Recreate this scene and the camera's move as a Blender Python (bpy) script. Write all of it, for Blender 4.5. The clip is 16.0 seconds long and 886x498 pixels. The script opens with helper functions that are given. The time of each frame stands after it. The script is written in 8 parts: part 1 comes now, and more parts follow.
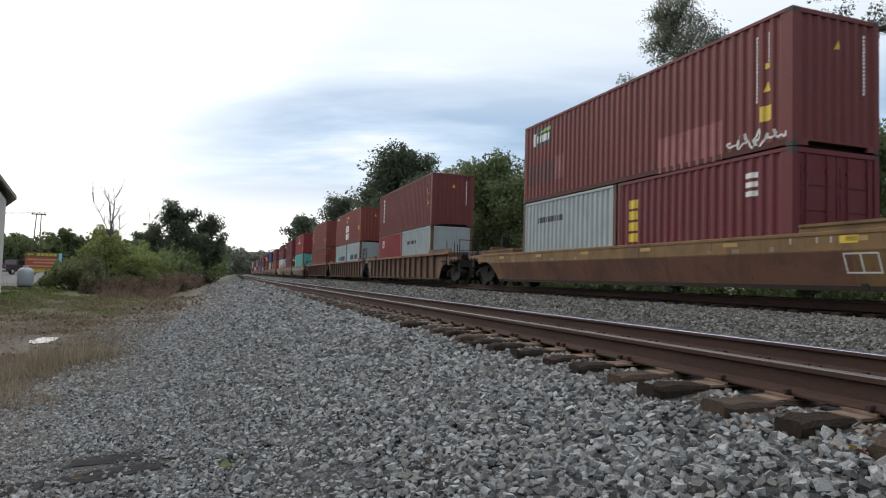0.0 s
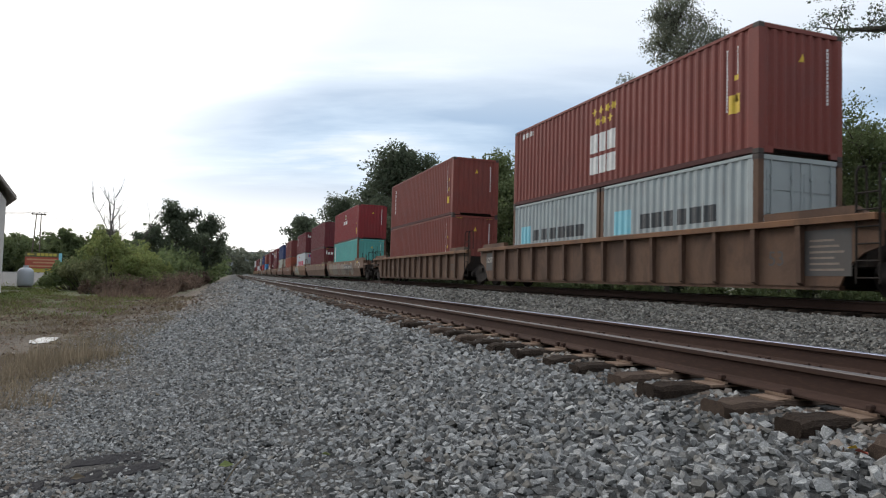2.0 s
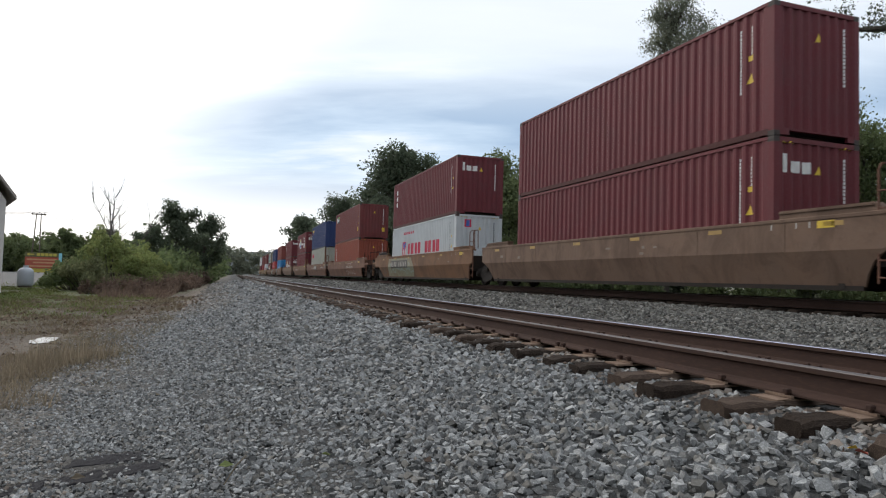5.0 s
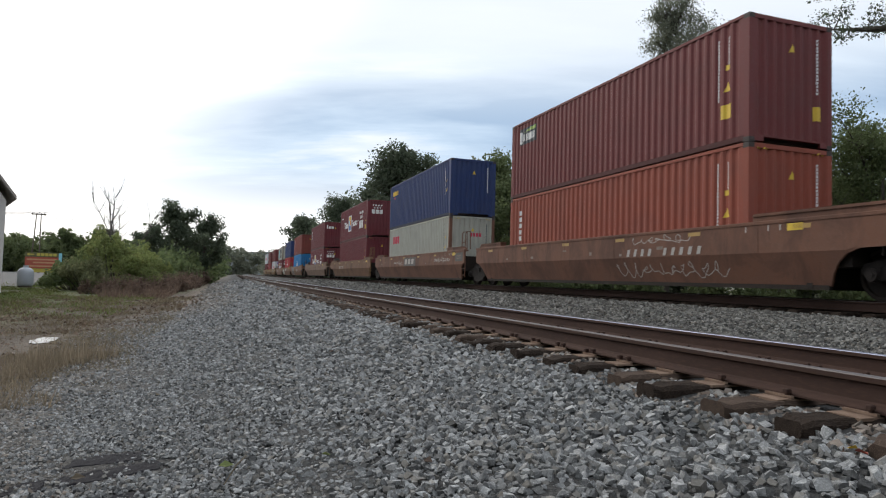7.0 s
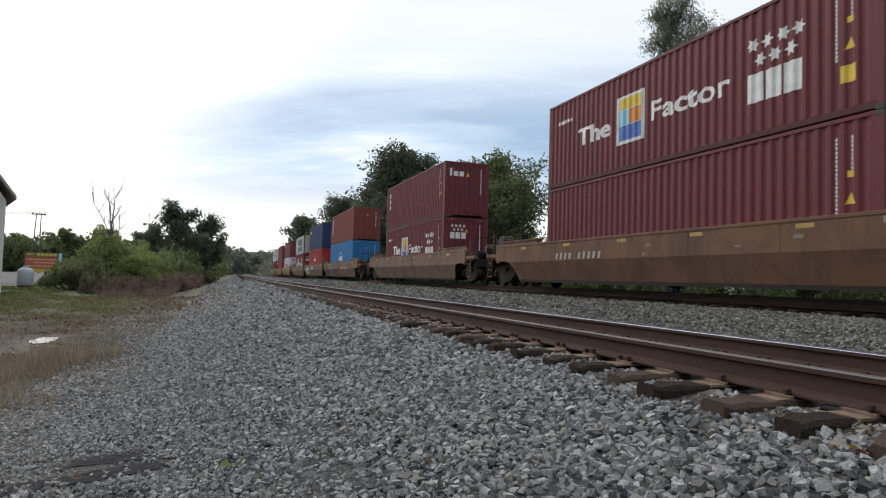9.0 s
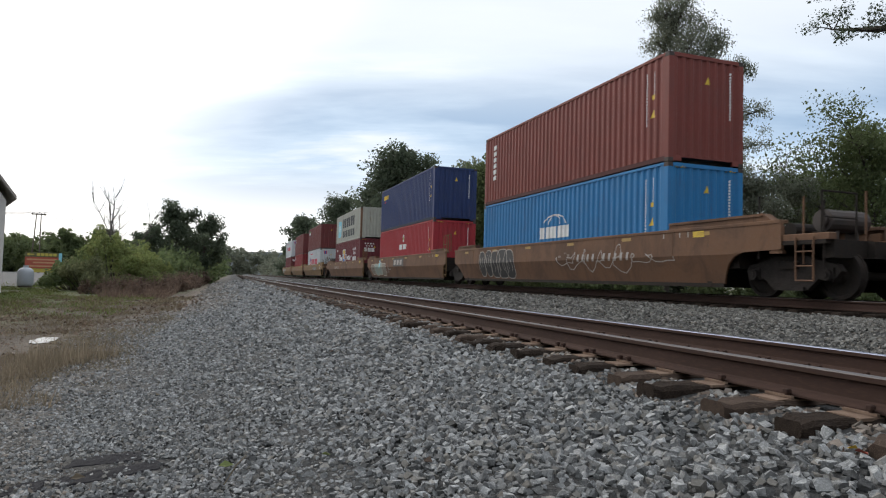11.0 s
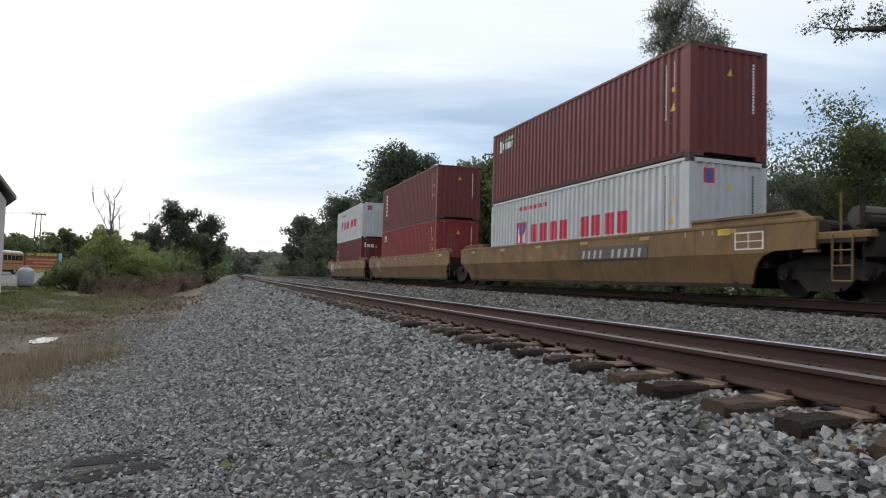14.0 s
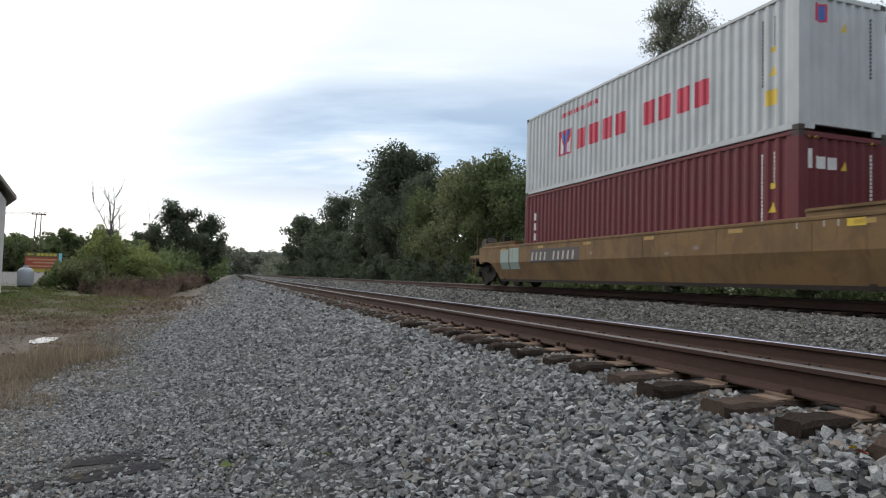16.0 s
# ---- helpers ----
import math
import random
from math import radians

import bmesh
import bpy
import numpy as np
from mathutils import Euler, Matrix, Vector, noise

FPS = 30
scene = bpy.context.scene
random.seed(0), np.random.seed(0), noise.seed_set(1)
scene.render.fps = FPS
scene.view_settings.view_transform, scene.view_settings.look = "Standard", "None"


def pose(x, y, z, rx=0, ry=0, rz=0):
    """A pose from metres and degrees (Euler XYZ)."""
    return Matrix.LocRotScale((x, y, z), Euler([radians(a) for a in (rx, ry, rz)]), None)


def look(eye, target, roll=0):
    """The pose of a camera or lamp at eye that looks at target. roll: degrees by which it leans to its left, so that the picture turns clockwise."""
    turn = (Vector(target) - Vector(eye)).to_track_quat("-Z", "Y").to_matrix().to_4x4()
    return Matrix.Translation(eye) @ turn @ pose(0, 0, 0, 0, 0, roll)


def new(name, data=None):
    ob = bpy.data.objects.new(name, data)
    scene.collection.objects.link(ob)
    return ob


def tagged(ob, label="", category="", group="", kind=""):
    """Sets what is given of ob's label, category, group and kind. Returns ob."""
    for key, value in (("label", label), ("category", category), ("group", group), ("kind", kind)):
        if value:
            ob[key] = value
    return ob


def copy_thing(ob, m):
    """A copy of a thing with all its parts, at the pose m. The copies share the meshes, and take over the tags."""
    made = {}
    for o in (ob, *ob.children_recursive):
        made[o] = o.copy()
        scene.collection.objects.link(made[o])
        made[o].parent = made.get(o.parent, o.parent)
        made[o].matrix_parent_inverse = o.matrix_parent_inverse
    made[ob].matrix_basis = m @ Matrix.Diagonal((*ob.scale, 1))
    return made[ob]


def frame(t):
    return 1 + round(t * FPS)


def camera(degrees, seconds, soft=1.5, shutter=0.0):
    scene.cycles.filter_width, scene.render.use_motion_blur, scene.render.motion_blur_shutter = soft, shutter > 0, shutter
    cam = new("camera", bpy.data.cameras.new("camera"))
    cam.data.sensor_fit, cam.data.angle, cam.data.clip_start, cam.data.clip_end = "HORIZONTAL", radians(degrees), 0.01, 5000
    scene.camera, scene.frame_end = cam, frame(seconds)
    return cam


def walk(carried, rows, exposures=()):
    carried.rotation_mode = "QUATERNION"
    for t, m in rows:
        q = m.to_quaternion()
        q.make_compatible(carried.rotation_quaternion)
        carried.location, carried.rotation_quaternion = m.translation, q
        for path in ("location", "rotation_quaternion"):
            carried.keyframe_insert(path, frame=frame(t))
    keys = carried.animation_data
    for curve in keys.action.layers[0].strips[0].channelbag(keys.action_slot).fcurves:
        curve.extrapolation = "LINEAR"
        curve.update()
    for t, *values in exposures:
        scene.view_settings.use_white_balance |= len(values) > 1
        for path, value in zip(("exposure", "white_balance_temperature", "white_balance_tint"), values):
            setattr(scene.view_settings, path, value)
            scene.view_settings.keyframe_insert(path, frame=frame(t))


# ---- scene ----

# The camera stands beside the near track; y runs along the tracks, z = 0 is the top of the near rail.
EYE = Vector((0.0, 0.0, 0.455))
YAW, PITCH, LEAN = radians(19.47), radians(2.69), 1.62
AIM = EYE + Vector((math.sin(YAW) * math.cos(PITCH), math.cos(YAW) * math.cos(PITCH), math.sin(PITCH))) * 10
cam = camera(68.34, 16.0, soft=1.15, shutter=0.06)
walk(cam, [(0, look(EYE, AIM, LEAN)), (16, look(EYE, AIM, LEAN))])

# The tracks bend gently to the right, then run straight.
BEND, STRAIGHT = 0.000304, 97.0
NEAR_RAIL, GAUGE = 3.40, 1.505
NEAR_X = NEAR_RAIL + GAUGE / 2
FAR_Z = 0.272
TRAIN_X = 10.949 + 1.219
SPEED, GAIN = 20.85, 0.0158


def bend(y):
    """The sideways shift and the turn (radians) of the tracks at y."""
    y = max(-150.0, min(700.0, y))
    m = max(0.0, y - STRAIGHT)
    return BEND * (y * y - m * m) / 2, -math.atan(BEND * min(y, STRAIGHT))


# ---- light ----
SUN_AZ, SUN_EL = radians(-25), radians(32)
world = bpy.data.worlds.new("overcast_sky")
scene.world = world
world.use_nodes = True
wn, wl = world.node_tree.nodes, world.node_tree.links
wn.clear()


def wnode(kind, **given):
    n = wn.new(kind)
    for k, v in given.items():
        n.inputs[k].default_value = v
    return n


w_out = wn.new("ShaderNodeOutputWorld")
w_bg = wnode("ShaderNodeBackground", Strength=0.1)
w_sky = wn.new("ShaderNodeTexSky")
w_sky.sky_type, w_sky.sun_disc = "NISHITA", False
w_sky.sun_elevation, w_sky.sun_rotation = SUN_EL, SUN_AZ
w_sky.air_density, w_sky.dust_density = 1.2, 2.5
w_co = wn.new("ShaderNodeTexCoord")
w_sep = wn.new("ShaderNodeSeparateXYZ")
wl.new(w_co.outputs["Generated"], w_sep.inputs[0])
# a flat cloud layer: directions thrown onto a plane overhead
w_add = wn.new("ShaderNodeMath")
w_add.operation = "ADD"
w_add.inputs[1].default_value = 0.16
wl.new(w_sep.outputs["Z"], w_add.inputs[0])
w_abs = wn.new("ShaderNodeMath")
w_abs.operation = "MAXIMUM"
w_abs.inputs[1].default_value = 0.05
wl.new(w_add.outputs[0], w_abs.inputs[0])
w_com = wn.new("ShaderNodeCombineXYZ")
for i, ax in enumerate("XY"):
    d = wn.new("ShaderNodeMath")
    d.operation = "DIVIDE"
    wl.new(w_sep.outputs[ax], d.inputs[0])
    wl.new(w_abs.outputs[0], d.inputs[1])
    wl.new(d.outputs[0], w_com.inputs[i])
w_map = wn.new("ShaderNodeMapping")
w_map.inputs["Location"].default_value = (0.3, 1.55, 0.0)
w_map.inputs["Scale"].default_value = (0.36, 0.95, 1.0)
w_rot = wn.new("ShaderNodeMapping")
w_rot.inputs["Rotation"].default_value = (0, 0, radians(22))
wl.new(w_com.outputs[0], w_rot.inputs["Vector"])
wl.new(w_rot.outputs[0], w_map.inputs["Vector"])
w_n1 = wnode("ShaderNodeTexNoise", Scale=1.1, Detail=7.0, Roughness=0.52, Distortion=0.35)
w_n2 = wnode("ShaderNodeTexNoise", Scale=3.4, Detail=8.0, Roughness=0.55, Distortion=0.2)
wl.new(w_map.outputs[0], w_n1.inputs["Vector"])
wl.new(w_map.outputs[0], w_n2.inputs["Vector"])
w_mixn = wn.new("ShaderNodeMix")
w_mixn.data_type = "FLOAT"
w_mixn.inputs[0].default_value = 0.3
wl.new(w_n1.outputs[0], w_mixn.inputs[2])
wl.new(w_n2.outputs[0], w_mixn.inputs[3])
w_ramp = wn.new("ShaderNodeValToRGB")
cr = w_ramp.color_ramp
cr.elements[0].position, cr.elements[0].color = 0.43, (4.0, 5.6, 7.8, 1)
cr.elements[1].position, cr.elements[1].color = 0.62, (11.6, 11.8, 12.0, 1)
e = cr.elements.new(0.53)
e.color = (6.6, 8.2, 10.1, 1)
wl.new(w_mixn.outputs[0], w_ramp.inputs[0])
# thin bright veil round the hidden sun
w_dot = wn.new("ShaderNodeVectorMath")
w_dot.operation = "DOT_PRODUCT"
w_dot.inputs[1].default_value = (math.sin(SUN_AZ) * math.cos(SUN_EL), math.cos(SUN_AZ) * math.cos(SUN_EL), math.sin(SUN_EL))
wl.new(w_co.outputs["Generated"], w_dot.inputs[0])
w_glow = wn.new("ShaderNodeMapRange")
w_glow.inputs["From Min"].default_value, w_glow.inputs["From Max"].default_value = 0.80, 0.97
w_glow.inputs["To Min"].default_value, w_glow.inputs["To Max"].default_value = 0.0, 1.0
w_glow.interpolation_type = "SMOOTHSTEP"
wl.new(w_dot.outputs["Value"], w_glow.inputs["Value"])
w_veil = wn.new("ShaderNodeMix")
w_veil.data_type = "RGBA"
w_veil.inputs[7].default_value = (15.5, 15.6, 15.8, 1)
wl.new(w_glow.outputs[0], w_veil.inputs[0])
# the cloud grows thicker and whiter high up and along the horizon
w_high = wn.new("ShaderNodeMapRange")
w_high.inputs["From Min"].default_value, w_high.inputs["From Max"].default_value, w_high.inputs["To Max"].default_value = 0.21, 0.38, 0.8
w_high.interpolation_type = "SMOOTHSTEP"
wl.new(w_sep.outputs["Z"], w_high.inputs["Value"])
w_rim = wn.new("ShaderNodeMapRange")
w_rim.inputs["From Min"].default_value, w_rim.inputs["From Max"].default_value, w_rim.inputs["To Max"].default_value = 0.17, 0.07, 0.9
wl.new(w_sep.outputs["Z"], w_rim.inputs["Value"])
w_thick = wn.new("ShaderNodeMix")
w_thick.data_type = "RGBA"
w_thick.inputs[7].default_value = (11.0, 11.4, 11.9, 1)
wl.new(w_high.outputs[0], w_thick.inputs[0])
wl.new(w_ramp.outputs[0], w_thick.inputs[6])
w_low = wn.new("ShaderNodeMix")
w_low.data_type = "RGBA"
w_low.inputs[7].default_value = (13.2, 13.2, 13.2, 1)
wl.new(w_rim.outputs[0], w_low.inputs[0])
wl.new(w_thick.outputs[2], w_low.inputs[6])
wl.new(w_low.outputs[2], w_veil.inputs[6])
w_all = wn.new("ShaderNodeMix")
w_all.data_type = "RGBA"
w_all.inputs[0].default_value = 0.9
wl.new(w_sky.outputs[0], w_all.inputs[6])
wl.new(w_veil.outputs[2], w_all.inputs[7])
wl.new(w_all.outputs[2], w_bg.inputs["Color"])
wl.new(w_bg.outputs[0], w_out.inputs[0])

sun = new("sun", bpy.data.lights.new("sun", "SUN"))
sun.data.energy, sun.data.angle, sun.data.color = 1.25, radians(25), (1.0, 0.94, 0.86)
sun.matrix_world = look((0, 0, 30), Vector((0, 0, 30)) - Vector(w_dot.inputs[1].default_value))
scene.view_settings.exposure = 0.0


# ---- materials ----
def material(name, colour, rough=0.6, metal=0.0, second=None, third=None, scale=3.0, fine=40.0, amount=0.5, bump=0.15, dist=0.01, stretch=(1, 1, 1), island=0.0, spec=0.5, gloss_vary=0.1, odd=None):
    """A surface of two or three colours mixed by coarse and fine noise, with grain relief and uneven gloss."""
    m = bpy.data.materials.new(name)
    m.use_nodes = True
    n, l = m.node_tree.nodes, m.node_tree.links
    b = n["Principled BSDF"]
    b.inputs["Metallic"].default_value, b.inputs["Specular IOR Level"].default_value = metal, spec
    co = n.new("ShaderNodeTexCoord")
    mp = n.new("ShaderNodeMapping")
    mp.inputs["Scale"].default_value = stretch
    l.new(co.outputs["Object"], mp.inputs["Vector"])
    info = n.new("ShaderNodeObjectInfo")
    off = n.new("ShaderNodeVectorMath")
    off.operation = "MULTIPLY_ADD"
    off.inputs[1].default_value = (37.0, 91.0, 53.0)
    l.new(info.outputs["Random"], off.inputs[0])
    l.new(mp.outputs[0], off.inputs[2])
    c = n.new("ShaderNodeTexNoise")
    c.inputs["Scale"].default_value, c.inputs["Detail"].default_value = scale, 5
    f = n.new("ShaderNodeTexNoise")
    f.inputs["Scale"].default_value, f.inputs["Detail"].default_value = fine, 4
    l.new(off.outputs[0], c.inputs["Vector"])
    l.new(off.outputs[0], f.inputs["Vector"])
    second = second or tuple(v * 0.6 for v in colour)
    third = third or tuple(min(1, v * 1.3) for v in colour)
    r1 = n.new("ShaderNodeMapRange")
    r1.inputs["From Min"].default_value, r1.inputs["From Max"].default_value = 0.42, 0.68
    r1.inputs["To Max"].default_value = amount
    l.new(c.outputs[0], r1.inputs["Value"])
    m1 = n.new("ShaderNodeMix")
    m1.data_type = "RGBA"
    m1.inputs[6].default_value, m1.inputs[7].default_value = (*colour, 1), (*second, 1)
    l.new(r1.outputs[0], m1.inputs[0])
    r2 = n.new("ShaderNodeMapRange")
    r2.inputs["From Min"].default_value, r2.inputs["From Max"].default_value = 0.5, 0.75
    r2.inputs["To Max"].default_value = amount
    l.new(f.outputs[0], r2.inputs["Value"])
    m2 = n.new("ShaderNodeMix")
    m2.data_type = "RGBA"
    m2.inputs[7].default_value = (*third, 1)
    l.new(r2.outputs[0], m2.inputs[0])
    l.new(m1.outputs[2], m2.inputs[6])
    last = m2.outputs[2]
    if island:
        g = n.new("ShaderNodeNewGeometry")
        add = n.new("ShaderNodeMath")
        add.operation = "ADD"
        l.new(g.outputs["Random Per Island"], add.inputs[0])
        l.new(info.outputs["Random"], add.inputs[1])
        fr = n.new("ShaderNodeMath")
        fr.operation = "FRACT"
        l.new(add.outputs[0], fr.inputs[0])
        hr = n.new("ShaderNodeMapRange")
        hr.inputs["To Min"].default_value, hr.inputs["To Max"].default_value = 1 - island, 1 + island
        l.new(fr.outputs[0], hr.inputs["Value"])
        hs = n.new("ShaderNodeHueSaturation")
        l.new(hr.outputs[0], hs.inputs["Value"])
        l.new(last, hs.inputs["Color"])
        last = hs.outputs[0]
        if odd:
            far = n.new("ShaderNodeMath")
            far.operation = "MULTIPLY"
            far.inputs[1].default_value = 17.31
            l.new(fr.outputs[0], far.inputs[0])
            far2 = n.new("ShaderNodeMath")
            far2.operation = "FRACT"
            l.new(far.outputs[0], far2.inputs[0])
            om = n.new("ShaderNodeMapRange")
            om.inputs["From Min"].default_value, om.inputs["From Max"].default_value, om.inputs["To Max"].default_value = 0.72, 1.0, 0.75
            l.new(far2.outputs[0], om.inputs["Value"])
            ox = n.new("ShaderNodeMix")
            ox.data_type = "RGBA"
            ox.inputs[7].default_value = (*odd, 1)
            l.new(om.outputs[0], ox.inputs[0])
            l.new(last, ox.inputs[6])
            last = ox.outputs[2]
    l.new(last, b.inputs["Base Color"])
    rr = n.new("ShaderNodeMapRange")
    rr.inputs["To Min"].default_value, rr.inputs["To Max"].default_value = max(0.02, rough - gloss_vary), min(1, rough + gloss_vary)
    l.new(c.outputs[0], rr.inputs["Value"])
    l.new(rr.outputs[0], b.inputs["Roughness"])
    if bump:
        bp = n.new("ShaderNodeBump")
        bp.inputs["Strength"].default_value, bp.inputs["Distance"].default_value = bump, dist
        l.new(f.outputs[0], bp.inputs["Height"])
        l.new(bp.outputs[0], b.inputs["Normal"])
    return m


def paint(name, colour, rust=(0.13, 0.055, 0.03), faded=None, amount=0.45, rough=0.62):
    """Weathered steel paint: faded patches, rust freckles and streaks that run down."""
    m = material(name, colour, rough, 0.0, second=faded or tuple(0.75 * v + 0.02 for v in colour), third=tuple(0.85 * v + 0.03 for v in colour), scale=1.3, fine=25, amount=0.6, bump=0.06, dist=0.004, spec=0.22)
    n, l = m.node_tree.nodes, m.node_tree.links
    b = n["Principled BSDF"]
    base = b.inputs["Base Color"].links[0].from_socket
    co = n.new("ShaderNodeTexCoord")
    mp = n.new("ShaderNodeMapping")
    mp.inputs["Scale"].default_value = (2.2, 2.2, 0.22)
    l.new(co.outputs["Object"], mp.inputs["Vector"])
    info = n.new("ShaderNodeObjectInfo")
    off = n.new("ShaderNodeVectorMath")
    off.operation = "MULTIPLY_ADD"
    off.inputs[1].default_value = (17.0, 71.0, 29.0)
    l.new(info.outputs["Random"], off.inputs[0])
    l.new(mp.outputs[0], off.inputs[2])
    s = n.new("ShaderNodeTexNoise")
    s.inputs["Scale"].default_value, s.inputs["Detail"].default_value, s.inputs["Roughness"].default_value = 3.0, 8, 0.7
    l.new(off.outputs[0], s.inputs["Vector"])
    r = n.new("ShaderNodeMapRange")
    r.inputs["From Min"].default_value, r.inputs["From Max"].default_value, r.inputs["To Max"].default_value = 0.58, 0.75, amount
    l.new(s.outputs[0], r.inputs["Value"])
    mx = n.new("ShaderNodeMix")
    mx.data_type = "RGBA"
    mx.inputs[7].default_value = (*rust, 1)
    l.new(r.outputs[0], mx.inputs[0])
    l.new(base, mx.inputs[6])
    l.new(mx.outputs[2], b.inputs["Base Color"])
    return m


BROWN = paint("paint_oxide_brown", (0.148, 0.037, 0.036))
MAROON = paint("paint_maroon", (0.132, 0.026, 0.032))
RED = paint("paint_red", (0.225, 0.030, 0.034))
BRIGHT_RED = paint("paint_bright_red", (0.33, 0.032, 0.040))
ORANGE = paint("paint_orange_brown", (0.25, 0.062, 0.038))
RUSSET = paint("paint_russet", (0.188, 0.048, 0.038))
TEAL = paint("paint_turquoise", (0.105, 0.36, 0.33))
BLUE = paint("paint_blue", (0.025, 0.17, 0.38))
NAVY = paint("paint_navy", (0.022, 0.040, 0.12))
WHITE = paint("paint_white", (0.50, 0.52, 0.53), rust=(0.35, 0.30, 0.26), amount=0.3)
GREY = paint("paint_light_grey", (0.33, 0.37, 0.375), rust=(0.20, 0.12, 0.075), amount=0.6)
CREAM = paint("paint_pale_grey_green", (0.368, 0.366, 0.316), rust=(0.15, 0.10, 0.065), amount=1.1)
GRIME = material("grimy_steel", (0.022, 0.018, 0.016), 0.85, 0.0, spec=0.2, second=(0.035, 0.025, 0.019), third=(0.05, 0.037, 0.03), scale=5)


def car_paint(name, colour, grime=(0.045, 0.030, 0.025), cover=0.8):
    """Car paint under broad smears of road dirt that run down the side."""
    m = paint(name, colour, rust=grime, amount=0.75, rough=0.75)
    n, l = m.node_tree.nodes, m.node_tree.links
    b = n["Principled BSDF"]
    base = b.inputs["Base Color"].links[0].from_socket
    co = n.new("ShaderNodeTexCoord")
    mp = n.new("ShaderNodeMapping")
    mp.inputs["Scale"].default_value = (0.7, 0.7, 0.45)
    l.new(co.outputs["Object"], mp.inputs["Vector"])
    s = n.new("ShaderNodeTexNoise")
    s.inputs["Scale"].default_value, s.inputs["Detail"].default_value, s.inputs["Roughness"].default_value, s.inputs["Distortion"].default_value = 1.6, 9, 0.68, 0.6
    l.new(mp.outputs[0], s.inputs["Vector"])
    r = n.new("ShaderNodeMapRange")
    r.inputs["From Min"].default_value, r.inputs["From Max"].default_value, r.inputs["To Max"].default_value = 0.44, 0.62, cover
    l.new(s.outputs[0], r.inputs["Value"])
    mx = n.new("ShaderNodeMix")
    mx.data_type = "RGBA"
    mx.inputs[7].default_value = (*[0.28 * c + 0.72 * g for c, g in zip(colour, grime)], 1)
    l.new(r.outputs[0], mx.inputs[0])
    l.new(base, mx.inputs[6])
    l.new(mx.outputs[2], b.inputs["Base Color"])
    return m


CAR_YELLOW = car_paint("paint_dull_yellow", (0.200, 0.120, 0.052), (0.070, 0.044, 0.030), 0.7)
CAR_OCHRE = car_paint("paint_orange_tan", (0.190, 0.096, 0.050), (0.066, 0.040, 0.029))
CAR_TAN = car_paint("paint_dusty_tan", (0.130, 0.074, 0.047), (0.048, 0.030, 0.025))
CAR_BROWN = car_paint("paint_car_brown", (0.160, 0.084, 0.048), (0.062, 0.038, 0.029))
CAR_RUST = car_paint("paint_car_rust", (0.160, 0.076, 0.049), (0.054, 0.031, 0.026))
CAR_GREY = car_paint("paint_faded_grey_tan", (0.172, 0.108, 0.075), (0.072, 0.045, 0.033))
TRUCK_STEEL = material("dusty_truck_steel", (0.026, 0.021, 0.019), 0.85, 0.0, spec=0.25, second=(0.016, 0.013, 0.012), third=(0.048, 0.038, 0.031), scale=4, fine=30, amount=0.7)
# darker red and navy: the shade along bottom rails is put into the paint
SHADED_RED = paint("shade_darkened_red_paint", (0.085, 0.032, 0.030), rust=(0.05, 0.03, 0.025), amount=0.7, rough=0.8)
SHADED_NAVY = paint("shade_darkened_blue_paint", (0.026, 0.034, 0.058), rust=(0.05, 0.034, 0.028), amount=0.7, rough=0.8)
DARK = material("dark_steel", (0.045, 0.035, 0.032), 0.7, 0.1, second=(0.07, 0.045, 0.035))
RAIL_SIDE = material("rusty_rail_side", (0.056, 0.032, 0.025), 0.85, 0.0, spec=0.2, second=(0.036, 0.023, 0.020), third=(0.09, 0.05, 0.035), scale=4, fine=60, stretch=(1, 0.25, 1))
# polished head; its bluish highlight is partly put into the base colour
RAIL_TOP = material("polished_rail_head_with_blue_sheen", (0.25, 0.27, 0.345), 0.32, 1.0, second=(0.165, 0.175, 0.225), scale=6, bump=0.03, stretch=(1, 0.1, 1))
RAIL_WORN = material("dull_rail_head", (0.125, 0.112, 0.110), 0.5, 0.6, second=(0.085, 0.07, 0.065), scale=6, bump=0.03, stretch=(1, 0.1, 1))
PLATE = material("rusty_tie_plate", (0.215, 0.150, 0.112), 0.9, 0.0, spec=0.15, second=(0.08, 0.047, 0.033), third=(0.28, 0.205, 0.15), scale=9, fine=80)
TIMBER = material("creosoted_timber", (0.038, 0.028, 0.022), 0.95, 0.0, spec=0.1, second=(0.022, 0.017, 0.015), third=(0.10, 0.074, 0.057), scale=4, fine=30, stretch=(0.5, 6, 6), bump=0.9, dist=0.02, amount=0.7)
TIMBER_PALE = material("bleached_timber", (0.070, 0.050, 0.039), 0.95, 0.0, spec=0.1, second=(0.036, 0.026, 0.021), third=(0.135, 0.10, 0.078), scale=4, fine=30, stretch=(0.5, 6, 6), bump=0.5, dist=0.01, amount=0.7)
STONE = material("grey_ballast_stone", (0.203, 0.206, 0.204), 0.88, 0.0, spec=0.35, second=(0.102, 0.104, 0.105), third=(0.355, 0.357, 0.352), scale=22, fine=110, island=0.68, bump=0.8, dist=0.006, amount=0.85, odd=(0.20, 0.182, 0.155))
STONE_BROWN = material("brown_grey_ballast_stone", (0.150, 0.146, 0.134), 0.9, 0.0, spec=0.3, second=(0.085, 0.082, 0.075), third=(0.225, 0.220, 0.203), scale=10, fine=90, island=0.65, bump=0.4, dist=0.005, odd=(0.115, 0.098, 0.080))
